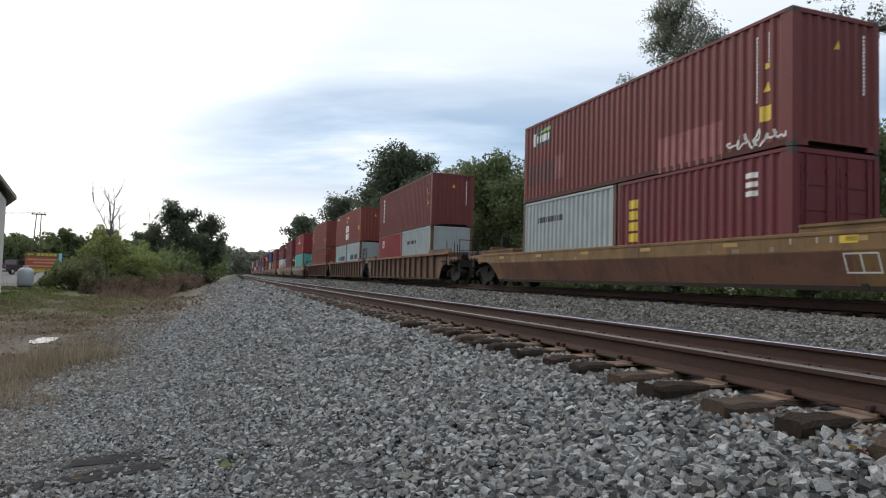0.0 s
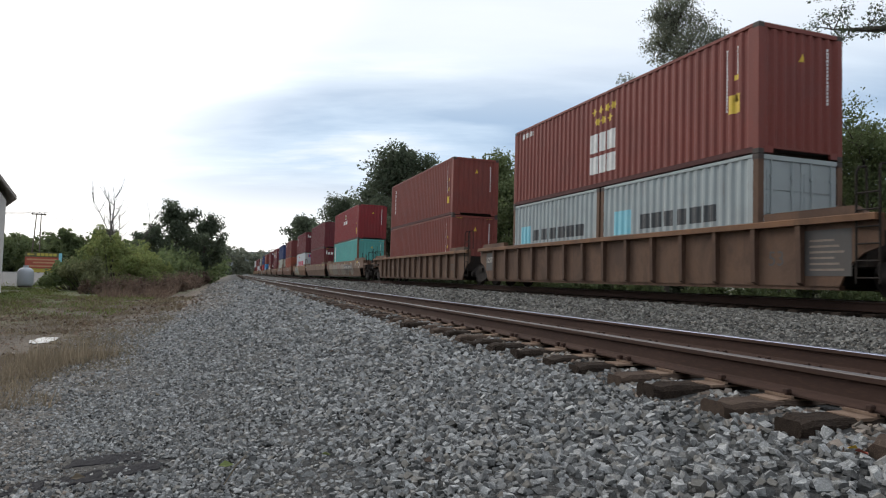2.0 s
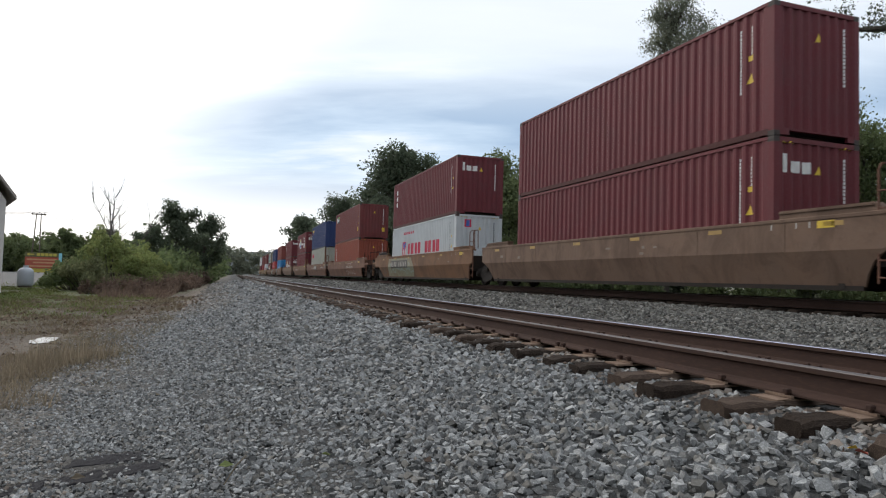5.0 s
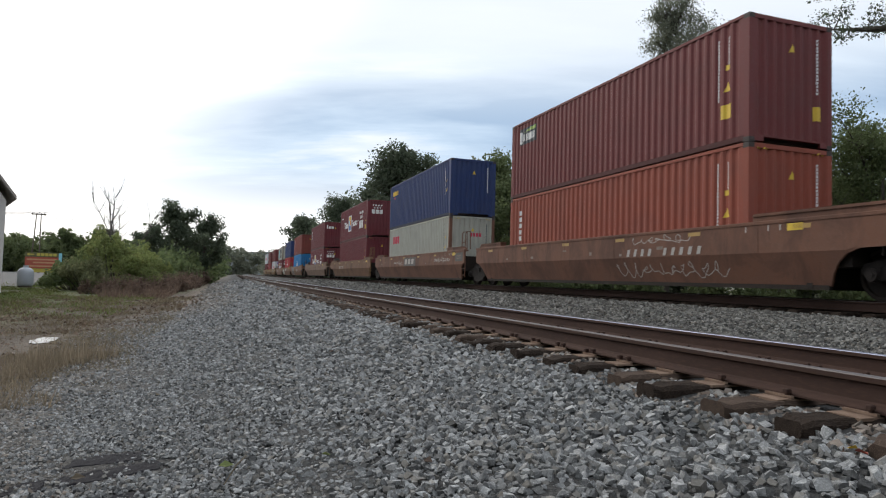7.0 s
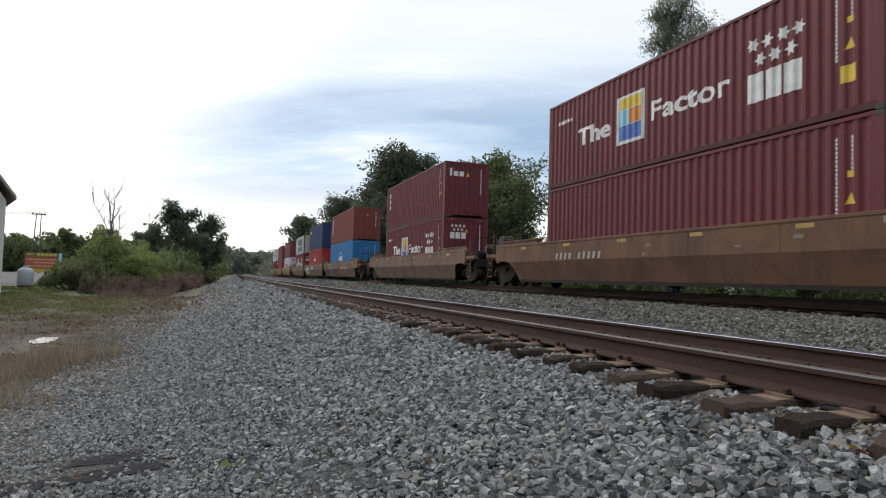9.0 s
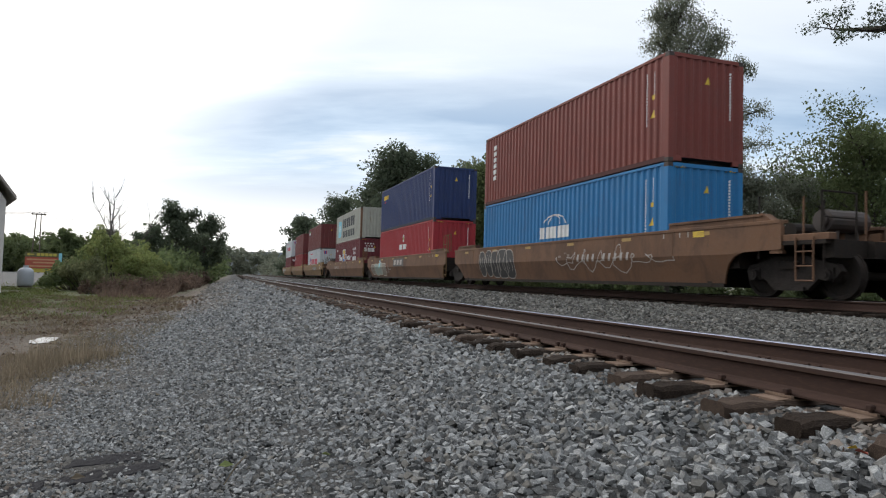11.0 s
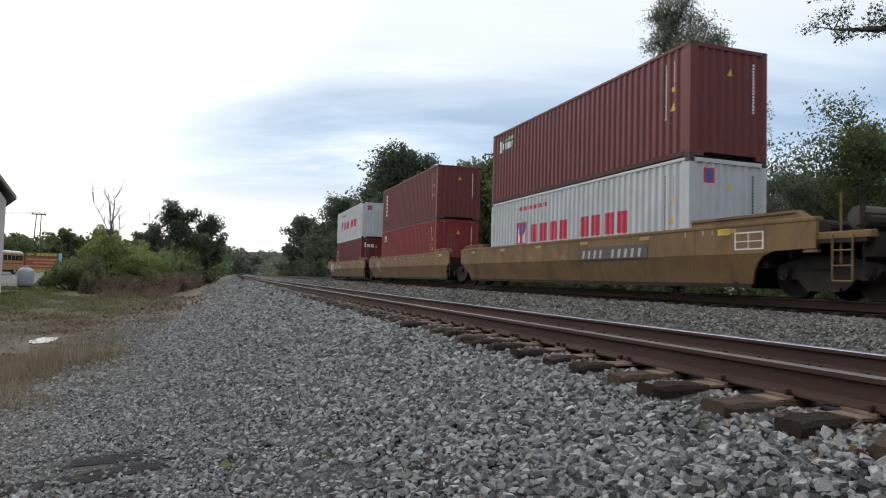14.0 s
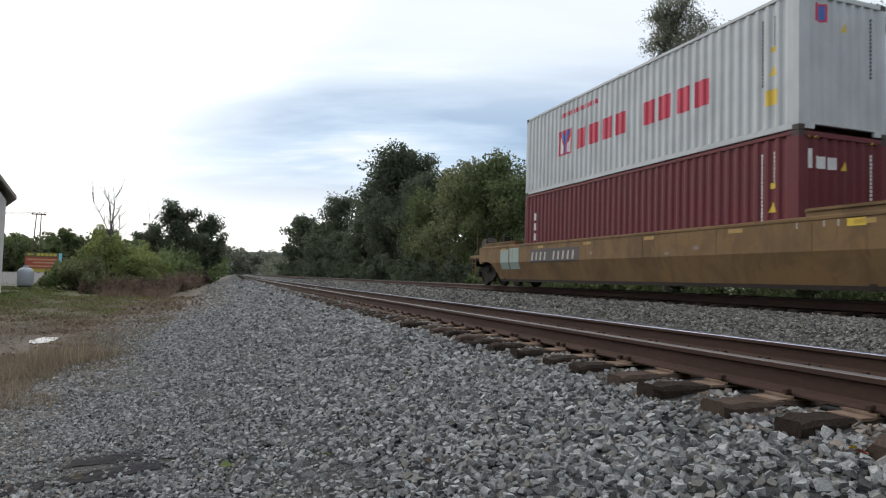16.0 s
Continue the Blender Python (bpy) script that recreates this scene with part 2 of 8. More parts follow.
GRIT = material("dusty_fine_gravel", (0.225, 0.212, 0.195), 0.9, 0.0, spec=0.3, second=(0.125, 0.115, 0.102), third=(0.29, 0.28, 0.26), scale=12, fine=90, island=0.55, bump=0.3, dist=0.004, odd=(0.165, 0.125, 0.095))
STONE_RUSTY = material("rust_stained_ballast_stone", (0.175, 0.150, 0.128), 0.9, 0.0, spec=0.25, second=(0.10, 0.072, 0.055), third=(0.25, 0.225, 0.20), scale=12, fine=90, island=0.5, bump=0.4, dist=0.005, odd=(0.12, 0.075, 0.052))
BARK = material("grey_brown_bark", (0.060, 0.050, 0.042), 0.95, 0.0, second=(0.03, 0.026, 0.022), scale=3, fine=18, stretch=(3, 3, 0.6), bump=0.6, dist=0.03)
DEAD = material("dead_grey_wood", (0.085, 0.073, 0.066), 0.95, 0.0, second=(0.055, 0.048, 0.044), scale=3)
MARK_WHITE = material("worn_white_marking", (0.68, 0.68, 0.66), 0.6, second=(0.45, 0.43, 0.42), third=(0.55, 0.5, 0.48), scale=4, fine=30, bump=0.0)
MARK_YELLOW = material("yellow_marking", (0.62, 0.42, 0.03), 0.6, second=(0.5, 0.33, 0.04), scale=4, bump=0.0)
MARK_RED = material("red_marking", (0.50, 0.02, 0.06), 0.6, second=(0.42, 0.05, 0.07), scale=4, bump=0.0)
MARK_BLACK = material("dark_marking", (0.035, 0.04, 0.045), 0.6, second=(0.07, 0.07, 0.07), scale=4, bump=0.0)
MARK_BLUE = material("blue_marking", (0.05, 0.13, 0.42), 0.6, bump=0.0)
MARK_SKY = material("pale_blue_marking", (0.20, 0.52, 0.62), 0.6, second=(0.3, 0.55, 0.6), bump=0.0)
MARK_GREEN = material("dull_green_marking", (0.28, 0.40, 0.10), 0.6, bump=0.0)


def leafage(name, colour, second, third):
    m = material(name, colour, 0.65, 0.0, second=second, third=third, scale=0.45, fine=2.2, amount=0.8, bump=0.0, island=0.28, spec=0.2)
    n, l = m.node_tree.nodes, m.node_tree.links
    b = n["Principled BSDF"]
    tr = n.new("ShaderNodeBsdfTranslucent")
    l.new(b.inputs["Base Color"].links[0].from_socket, tr.inputs["Color"])
    mx = n.new("ShaderNodeMixShader")
    mx.inputs[0].default_value = 0.5
    l.new(b.outputs[0], mx.inputs[1])
    l.new(tr.outputs[0], mx.inputs[2])
    l.new(mx.outputs[0], n["Material Output"].inputs[0])
    return m


LEAF = leafage("leaf_green", (0.118, 0.146, 0.066), (0.088, 0.115, 0.056), (0.155, 0.178, 0.072))
LEAF_DARK = leafage("leaf_dark_green", (0.098, 0.120, 0.080), (0.074, 0.096, 0.066), (0.125, 0.146, 0.090))
LEAF_GREY = leafage("leaf_locust_green", (0.200, 0.215, 0.160), (0.150, 0.165, 0.124), (0.240, 0.250, 0.185))
LEAF_YELLOW = leafage("leaf_yellow_green", (0.215, 0.255, 0.095), (0.160, 0.205, 0.080), (0.285, 0.275, 0.10))
LEAF_BRIGHT = leafage("leaf_bush_green", (0.150, 0.190, 0.085), (0.115, 0.155, 0.072), (0.195, 0.225, 0.09))
LEAF_OLIVE = leafage("leaf_olive_green", (0.180, 0.195, 0.100), (0.135, 0.150, 0.082), (0.225, 0.222, 0.108))
# paler green for far woods: the distance haze is put into the leaf colour
LEAF_HAZE = leafage("leaf_haze_paled_green", (0.185, 0.198, 0.150), (0.150, 0.168, 0.130), (0.215, 0.222, 0.16))
WEED = leafage("weed_reddish_brown", (0.160, 0.112, 0.088), (0.115, 0.083, 0.065), (0.205, 0.155, 0.115))
STRAW = leafage("dead_straw", (0.24, 0.200, 0.145), (0.165, 0.132, 0.094), (0.32, 0.270, 0.195))
GRASS = leafage("grass_green", (0.105, 0.140, 0.038), (0.135, 0.100, 0.052), (0.15, 0.165, 0.05))
DRY_GRASS = leafage("dry_matted_grass", (0.160, 0.134, 0.085), (0.105, 0.074, 0.048), (0.235, 0.195, 0.140))
CLOD = material("brown_clods", (0.125, 0.088, 0.064), 0.95, 0.0, spec=0.15, second=(0.085, 0.06, 0.046), third=(0.19, 0.15, 0.11), scale=3, fine=60, island=0.5, bump=0.3, dist=0.005)


# ---- building tools ----
class Geo:
    """Collects boxes, prisms, tubes and quads into one mesh."""

    def __init__(self):
        self.v, self.f = [], []

    def quads(self, pts, faces):
        o = len(self.v)
        self.v += [tuple(p) for p in pts]
        self.f += [tuple(i + o for i in q) for q in faces]
        return self

    def box(self, x0, x1, y0, y1, z0, z1):
        p = [(x, y, z) for z in (z0, z1) for y in (y0, y1) for x in (x0, x1)]
        return self.quads(p, [(0, 2, 3, 1), (4, 5, 7, 6), (0, 1, 5, 4), (2, 6, 7, 3), (0, 4, 6, 2), (1, 3, 7, 5)])

    def chamfer_box(self, x0, x1, y0, y1, z0, z1, c):
        """A box whose upright and top edges are rounded off by c."""
        def ring(d, z):
            a, b, e, g = x0 + d, x1 - d, y0 + d, y1 - d
            k = c * 0.7
            return [(a + k, e, z), (b - k, e, z), (b, e + k, z), (b, g - k, z), (b - k, g, z), (a + k, g, z), (a, g - k, z), (a, e + k, z)]
        p = ring(0, z0) + ring(0, z1 - c) + ring(c, z1)
        f = [(i, (i + 1) % 8, 8 + (i + 1) % 8, 8 + i) for i in range(8)] + [(8 + i, 8 + (i + 1) % 8, 16 + (i + 1) % 8, 16 + i) for i in range(8)]
        return self.quads(p, f + [tuple(range(7, -1, -1)), tuple(range(16, 24))])

    def prism(self, outline, axis, a, b):
        """The outline (two coordinates a point, counter-clockwise) pushed from a to b along an axis."""
        n = len(outline)
        def put(u, w, t):
            return {"x": (t, u, w), "y": (u, t, w), "z": (u, w, t)}[axis]
        p = [put(u, w, a) for u, w in outline] + [put(u, w, b) for u, w in outline]
        f = [(i, (i + 1) % n, n + (i + 1) % n, n + i) for i in range(n)]
        return self.quads(p, f + [tuple(range(n - 1, -1, -1)), tuple(range(n, 2 * n))])

    def tube(self, a, b, r, r2=None, sides=8, caps=True):
        a, b = Vector(a), Vector(b)
        r2 = r if r2 is None else r2
        q = (b - a).to_track_quat("Z", "Y")
        p = []
        for c, k in ((a, r), (b, r2)):
            p += [c + q @ Vector((k * math.cos(t), k * math.sin(t), 0)) for t in (2 * math.pi * i / sides for i in range(sides))]
        f = [(i, (i + 1) % sides, sides + (i + 1) % sides, sides + i) for i in range(sides)]
        if caps:
            f += [tuple(range(sides - 1, -1, -1)), tuple(range(sides, 2 * sides))]
        return self.quads(p, f)

    def path(self, pts, r, sides=6):
        for a, b in zip(pts, pts[1:]):
            self.tube(a, b, r, sides=sides)
        return self

    def mesh(self, name, mat=None, smooth=False, fix=True):
        me = bpy.data.meshes.new(name)
        me.from_pydata(self.v, [], self.f)
        if fix:
            bm = bmesh.new()
            bm.from_mesh(me)
            bmesh.ops.recalc_face_normals(bm, faces=bm.faces)
            bm.to_mesh(me)
            bm.free()
        if smooth:
            me.polygons.foreach_set("use_smooth", [True] * len(me.polygons))
        if mat:
            me.materials.append(mat)
        me.update()
        return me


def part(name, data, mat, parent=None, label="", m=None):
    """Links a mesh (a Geo or shared mesh data) as one object under a thing or part."""
    me = data.mesh(name) if isinstance(data, Geo) else data
    ob = new(name, me)
    if not me.materials:
        me.materials.append(None)
    if mat:
        ob.material_slots[0].link = "OBJECT"
        ob.material_slots[0].material = mat
    if parent:
        ob.parent = parent
    if m:
        ob.matrix_basis = m
    return tagged(ob, label)


def thing(name, label, category, m=None, group="", kind=""):
    ob = new(name)
    ob.empty_display_size = 0.3
    if m:
        ob.matrix_basis = m
    return tagged(ob, label, category, group, kind)


# ---- ground ----
PROFILE = [(-900, 2.0), (-300, 1.0), (-120, 0.0), (-60, -0.45), (-30, -0.62), (-14, -0.70), (-8, -0.76), (-5, -0.80), (-3.4, -0.82), (-2.2, -0.80), (-1.0, -0.72), (0.0, -0.62), (1.0, -0.48), (2.0, -0.385), (2.65, -0.318), (2.92, -0.278), (3.12, -0.240), (5.2, -0.236), (5.9, -0.30),
           (6.6, -0.33), (7.6, -0.28), (8.8, -0.10), (9.9, -0.04), (10.5, -0.02), (13.9, -0.02), (14.6, -0.06), (16, -0.5), (18, -0.75), (22, -0.8), (40, -0.9), (90, -0.5), (300, 2.0), (900, 6.0)]


def ground_z(x, y):
    """The height of the ground x metres beside the camera's line, in the tracks' own bent space."""
    for (a, za), (b, zb) in zip(PROFILE, PROFILE[1:]):
        if a <= x <= b:
            return za + (zb - za) * (x - a) / (b - a)
    return PROFILE[0][1] if x < 0 else PROFILE[-1][1]


def build_ground():
    xs = []
    for (a, _), (b, _) in zip(PROFILE, PROFILE[1:]):
        n = max(1, int((b - a) / 0.25)) if -5 <= a < 14 else (6 if a < -60 or a > 40 else 8)
        xs += [a + (b - a) * i / n for i in range(n)]
    xs.append(PROFILE[-1][0])
    ys = [-900, -400, -150, -60, -25, -10, -4] + [i * 0.35 for i in range(-4, 100)] + [36 + 3 * i for i in range(40)] + [170, 200, 240, 300, 400, 520, 700, 1000, 1600, 3000]
    v, f = [], []
    for y in ys:
        for x in xs:
            rough = 0.0 if 2.9 < x < 14.2 else (0.008 if -2.5 < x < 3 else min(0.06, 0.008 + 0.006 * abs(x)))
            z = ground_z(x, y) + rough * noise.noise((x * 0.9, y * 0.9, 0)) * (1 if abs(x) < 40 else 8)
            v.append((x + bend(y)[0], y, z))
    k = len(xs)
    for j in range(len(ys) - 1):
        for i in range(k - 1):
            f.append((j * k + i, j * k + i + 1, (j + 1) * k + i + 1, (j + 1) * k + i))
    me = bpy.data.meshes.new("ground")
    me.from_pydata(v, [], f)
    me.materials.append(ground_material())
    me.polygons.foreach_set("use_smooth", [True] * len(me.polygons))
    return tagged(new("ground", me), "grey gravel, dirt and dry grass ground along the railway", "ground", kind="structure")


def ground_material():
    """Crushed stone by the tracks, darkened for the shade in its gaps, dirt and straw beyond it, then grass."""
    m = bpy.data.materials.new("trackside_ground")
    m.use_nodes = True
    n, l = m.node_tree.nodes, m.node_tree.links
    b = n["Principled BSDF"]
    b.inputs["Roughness"].default_value = 0.92
    geo = n.new("ShaderNodeNewGeometry")
    sep = n.new("ShaderNodeSeparateXYZ")
    l.new(geo.outputs["Position"], sep.inputs[0])

    def tex(kind, scale, detail=5, **k):
        t = n.new(kind)
        t.inputs["Scale"].default_value = scale
        if "Detail" in t.inputs:
            t.inputs["Detail"].default_value = detail
        l.new(geo.outputs["Position"], t.inputs["Vector"])
        return t

    def math_(op, a, c):
        q = n.new("ShaderNodeMath")
        q.operation = op
        for i, s in enumerate((a, c)):
            if isinstance(s, (int, float)):
                q.inputs[i].default_value = s
            else:
                l.new(s, q.inputs[i])
        return q.outputs[0]

    def ramp(src, lo, hi, to=1.0):
        q = n.new("ShaderNodeMapRange")
        q.inputs["From Min"].default_value, q.inputs["From Max"].default_value, q.inputs["To Max"].default_value = lo, hi, to
        l.new(src, q.inputs["Value"])
        return q.outputs[0]

    def mix(fac, a, c):
        q = n.new("ShaderNodeMix")
        q.data_type = "RGBA"
        l.new(fac, q.inputs[0])
        for i, s in ((6, a), (7, c)):
            if isinstance(s, tuple):
                q.inputs[i].default_value = (*s, 1)
            else:
                l.new(s, q.inputs[i])
        return q.outputs[2]

    vor = tex("ShaderNodeTexVoronoi", 22)
    vor2 = tex("ShaderNodeTexVoronoi", 55)
    big = tex("ShaderNodeTexNoise", 0.35)
    mid = tex("ShaderNodeTexNoise", 1.6)
    fine = tex("ShaderNodeTexNoise", 14)
    grit = tex("ShaderNodeTexNoise", 70)
    # the tracks' own sideways measure: x less the bend
    over = math_("MAXIMUM", math_("SUBTRACT", sep.outputs["Y"], STRAIGHT), 0.0)
    yy = math_("SUBTRACT", math_("MULTIPLY", sep.outputs["Y"], sep.outputs["Y"]), math_("MULTIPLY", over, over))
    u = math_("SUBTRACT", sep.outputs["X"], math_("MULTIPLY", yy, BEND / 2))
    wob = math_("MULTIPLY_ADD", mid.outputs[0], 1.6)
    wob.node.inputs[2].default_value = -0.8
    wob2 = math_("MULTIPLY_ADD", big.outputs[0], 4.0)
    wob2.node.inputs[2].default_value = -2.0
    u2 = math_("ADD", math_("ADD", u, wob), wob2)
    # near-black bed: the shade between the loose stones is painted into this colour
    stone = mix(ramp(vor.outputs["Color"], 0.0, 1.0), (0.011, 0.011, 0.011), (0.040, 0.039, 0.038))
    stone = mix(ramp(vor2.outputs["Color"], 0.5, 1.0, 0.5), stone, (0.035, 0.034, 0.032))
    grav = mix(ramp(vor2.outputs["Color"], 0.1, 0.9), (0.035, 0.031, 0.027), (0.10, 0.091, 0.079))
    grav = mix(ramp(mid.outputs[0], 0.45, 0.7, 0.6), grav, (0.080, 0.062, 0.048))
    dirt = mix(ramp(fine.outputs[0], 0.35, 0.7), (0.050, 0.037, 0.025), (0.106, 0.080, 0.055))
    dirt = mix(ramp(big.outputs[0], 0.5, 0.65, 0.6), dirt, (0.078, 0.051, 0.035))
    tan = mix(ramp(fine.outputs[0], 0.35, 0.7), (0.086, 0.066, 0.048), (0.162, 0.128, 0.097))
    grass = mix(ramp(fine.outputs[0], 0.3, 0.7), (0.060, 0.074, 0.026), (0.115, 0.128, 0.048))
    grass = mix(ramp(mid.outputs[0], 0.45, 0.7, 0.6), grass, (0.120, 0.088, 0.056))
    far_side = mix(ramp(mid.outputs[0], 0.35, 0.65), (0.035, 0.045, 0.018), (0.10, 0.085, 0.05))
    narrow = n.new("ShaderNodeMapRange")
    narrow.interpolation_type = "SMOOTHSTEP"
    narrow.inputs["From Min"].default_value, narrow.inputs["From Max"].default_value = 13.0, 26.0
    narrow.inputs["To Min"].default_value, narrow.inputs["To Max"].default_value = 1.7, 0.0
    l.new(sep.outputs["Y"], narrow.inputs["Value"])
    near = narrow.outputs[0]
    jig = math_("MULTIPLY_ADD", mid.outputs[0], 0.8)
    jig.node.inputs[2].default_value = -0.4
    edge = math_("ADD", math_("ADD", jig, near), math_("ADD", u, 0.30))
    green = math_("SUBTRACT", u2, math_("MULTIPLY", math_("MINIMUM", math_("MAXIMUM", math_("SUBTRACT", sep.outputs["Y"], 20.0), -12.0), 25.0), 0.11))
    c = mix(ramp(edge, 0.5, 1.8), grav, stone)
    c = mix(ramp(edge, -0.1, -0.5), c, tan)
    c = mix(ramp(edge, -0.7, -1.3), c, dirt)
    c = mix(ramp(green, -3.7, -5.3), c, grass)
    c = mix(ramp(u2, 14.8, 16.4), c, far_side)
    l.new(c, b.inputs["Base Color"])
    h = math_("ADD", math_("MULTIPLY", vor.outputs["Distance"], 0.8), math_("MULTIPLY", grit.outputs[0], 0.3))
    bp = n.new("ShaderNodeBump")
    bp.inputs["Strength"].default_value, bp.inputs["Distance"].default_value = 0.9, 0.03
    bp.invert = True
    l.new(h, bp.inputs["Height"])
    l.new(bp.outputs[0], b.inputs["Normal"])
    return m


build_ground()


def stone_shapes(rng, count, cuts):
    """Broken stones: skewed blocks with some corners knocked off, about one unit in half-length."""
    shapes = []
    for _ in range(count):
        half = np.array([1.0, rng.uniform(0.62, 0.95), rng.uniform(0.42, 0.78)])
        taper, lean = rng.uniform(0.55, 1.0), rng.uniform(-0.3, 0.3, 2)
        pts = []
        for sx in (-1, 1):
            for sy in (-1, 1):
                for sz in (-1, 1):
                    k = taper if sz > 0 else 1.0
                    pts.append(np.array([sx * half[0] * k + lean[0] * sz, sy * half[1] * k + lean[1] * sz, sz * half[2]]) * 0.82 + rng.normal(0, 0.11, 3))
        for c in rng.permutation(8)[:cuts]:
            a = pts[c]
            near = sorted((q for q in range(8) if q != c), key=lambda q: np.linalg.norm(pts[q] - a))[:3]
            pts[c] = a + (pts[near[0]] - a) * rng.uniform(0.2, 0.5)
            pts += [a + (pts[q] - a) * rng.uniform(0.2, 0.5) for q in near[1:]]
        bm = bmesh.new()
        for p in pts:
            bm.verts.new(p)
        bmesh.ops.convex_hull(bm, input=bm.verts)
        for q in [q for q in bm.verts if not q.link_faces]:
            bm.verts.remove(q)
        bmesh.ops.triangulate(bm, faces=bm.faces)
        bm.verts.index_update()
        shapes.append((np.array([q.co for q in bm.verts]), np.array([[q.index for q in f.verts] for f in bm.faces])))
        bm.free()
    return shapes


GROW_Y, GROW = (-9.0, 0.6, 1.5, 4.5, 8.0, 14.0, 25.0, 45.0, 80.0), (3.5, 3.0, 1.0, 1.0, 1.25, 1.75, 2.8, 4.4, 6.5)


def bed(box_x, box_y, size_of, rng):
    """Places for stones packed side by side: coarser ones far off. Gives x, y and size."""
    yy = np.linspace(box_y[0], box_y[1], 3000)
    steps = np.concatenate([[0], np.cumsum(np.diff(yy) / np.interp(yy[1:], GROW_Y, GROW))])
    xs, ys, ss = [], [], []
    for g in range(13):
        # bands of growing stones, each with columns of its own
        lo, hi = 0.8 * 1.2 ** g, 0.8 * 1.2 ** (g + 1)
        x = box_x[0] + rng.uniform(0, 0.03)
        while x < box_x[1]:
            s = size_of(x)
            y = np.interp(np.arange(rng.uniform(0, s), steps[-1], s * 0.90), steps, yy)
            k = np.interp(y, GROW_Y, GROW) * rng.uniform(0.94, 1.06, len(y))
            ok = (k >= lo) & (k < hi)
            y, k = y[ok], k[ok]
            xs.append(x + rng.uniform(-0.32, 0.32, len(y)) * s * k)
            ys.append(y + rng.uniform(-0.32, 0.32, len(y)) * s * k)
            ss.append(s * k)
            x += s * 0.90 * math.sqrt(lo * hi)
    x, y, s = np.concatenate(xs), np.concatenate(ys), np.concatenate(ss)
    ok = (x > box_x[0]) & (x < box_x[1])
    return x[ok], y[ok], s[ok]


def heap(name, label, box_x, box_y, size_of, seed, mats, share=None, skip=None, layers=((-0.34, 1.0), (0.10, 0.72), (0.42, 0.12)), cuts=2, category="gravel", flat=0.9):
    """Loose broken stones, each a closed solid, packed in uneven layers over a stretch of the ground; share deals them out to the materials."""
    rng = np.random.default_rng(seed)
    shapes = stone_shapes(rng, 36, cuts)
    px, pz = np.array([p[0] for p in PROFILE]), np.array([p[1] for p in PROFILE])
    cols = []
    for lift, chance in layers:
        x, y, s = bed(box_x, box_y, size_of, rng)
        keep = rng.random(len(x)) < chance
        if skip is not None:
            keep &= ~skip(x, y, rng)
        x, y, s = x[keep], y[keep], s[keep]
        cols.append((x, y, s, np.full(len(x), lift)))
    x, y, s, lift = [np.concatenate(c) for c in zip(*cols)]
    n = len(x)
    r = s * 0.5 * np.clip(rng.lognormal(0, 0.27, n), 0.5, 1.6)
    z = np.interp(x, px, pz) + s * (lift + rng.uniform(-0.14, 0.14, n)) + 0.012 * np.sin(x * 5.1 + 2 * np.sin(y * 1.7)) * np.sin(y * 3.3)
    q = rng.normal(size=(n, 4))
    q /= np.linalg.norm(q, axis=1)[:, None]
    w, a, b, c = q.T
    rot = np.stack([1 - 2 * (b * b + c * c), 2 * (a * b - c * w), 2 * (a * c + b * w), 2 * (a * b + c * w), 1 - 2 * (a * a + c * c), 2 * (b * c - a * w), 2 * (a * c - b * w), 2 * (b * c + a * w), 1 - 2 * (a * a + b * b)], 1).reshape(n, 3, 3)
    centre = np.stack([x + BEND * y * y / 2, y, z], 1)
    which = rng.integers(0, len(shapes), n)
    kind = np.zeros(n, int) if share is None else share(x, y, rng)
    made = []
    for km, mat in enumerate(mats):
        all_p, all_f, o = [], [], 0
        for k, (sv, sf) in enumerate(shapes):
            sel = (which == k) & (kind == km)
            m = int(sel.sum())
            if not m:
                continue
            p = np.einsum("nij,kj->nki", rot[sel], sv) * r[sel][:, None, None]
            p[:, :, 2] *= flat
            all_p.append((p + centre[sel][:, None, :]).reshape(-1, 3))
            all_f.append((sf[None] + (o + np.arange(m) * len(sv))[:, None, None]).reshape(-1, 3))
            o += m * len(sv)
        pts, faces = np.concatenate(all_p), np.concatenate(all_f)
        me = bpy.data.meshes.new(name)
        me.vertices.add(len(pts))
        me.vertices.foreach_set("co", pts.ravel())
        me.loops.add(faces.size)
        me.loops.foreach_set("vertex_index", faces.ravel().astype(np.int32))
        me.polygons.add(len(faces))
        me.polygons.foreach_set("loop_start", np.arange(0, faces.size, 3, dtype=np.int32))
        me.polygons.foreach_set("use_smooth", np.zeros(len(faces), bool))
        me.update()
        me.materials.append(mat)
        made.append(tagged(new(name, me), label[km], category, kind="stuff"))
    return made


# ---- tracks ----
def arc_matrix(x, y, z, lean=0.0):
    d, turn = bend(y)
    return Matrix.Translation((x + d, y, z)) @ Matrix.Rotation(turn, 4, "Z") @ Matrix.Rotation(lean, 4, "Y")


RAIL_OUTLINE = [(-0.074, -0.186), (0.074, -0.186), (0.074, -0.174), (0.020, -0.156), (0.010, -0.140), (0.010, -0.048), (0.036, -0.036), (0.037, -0.008), (-0.037, -0.008), (-0.036, -0.036), (-0.010, -0.048), (-0.010, -0.140), (-0.020, -0.156), (-0.074, -0.174)]
HEAD_OUTLINE = [(-0.036, -0.0085), (0.036, -0.0085), (0.034, -0.003), (0.024, 0.0), (-0.024, 0.0), (-0.034, -0.003)]


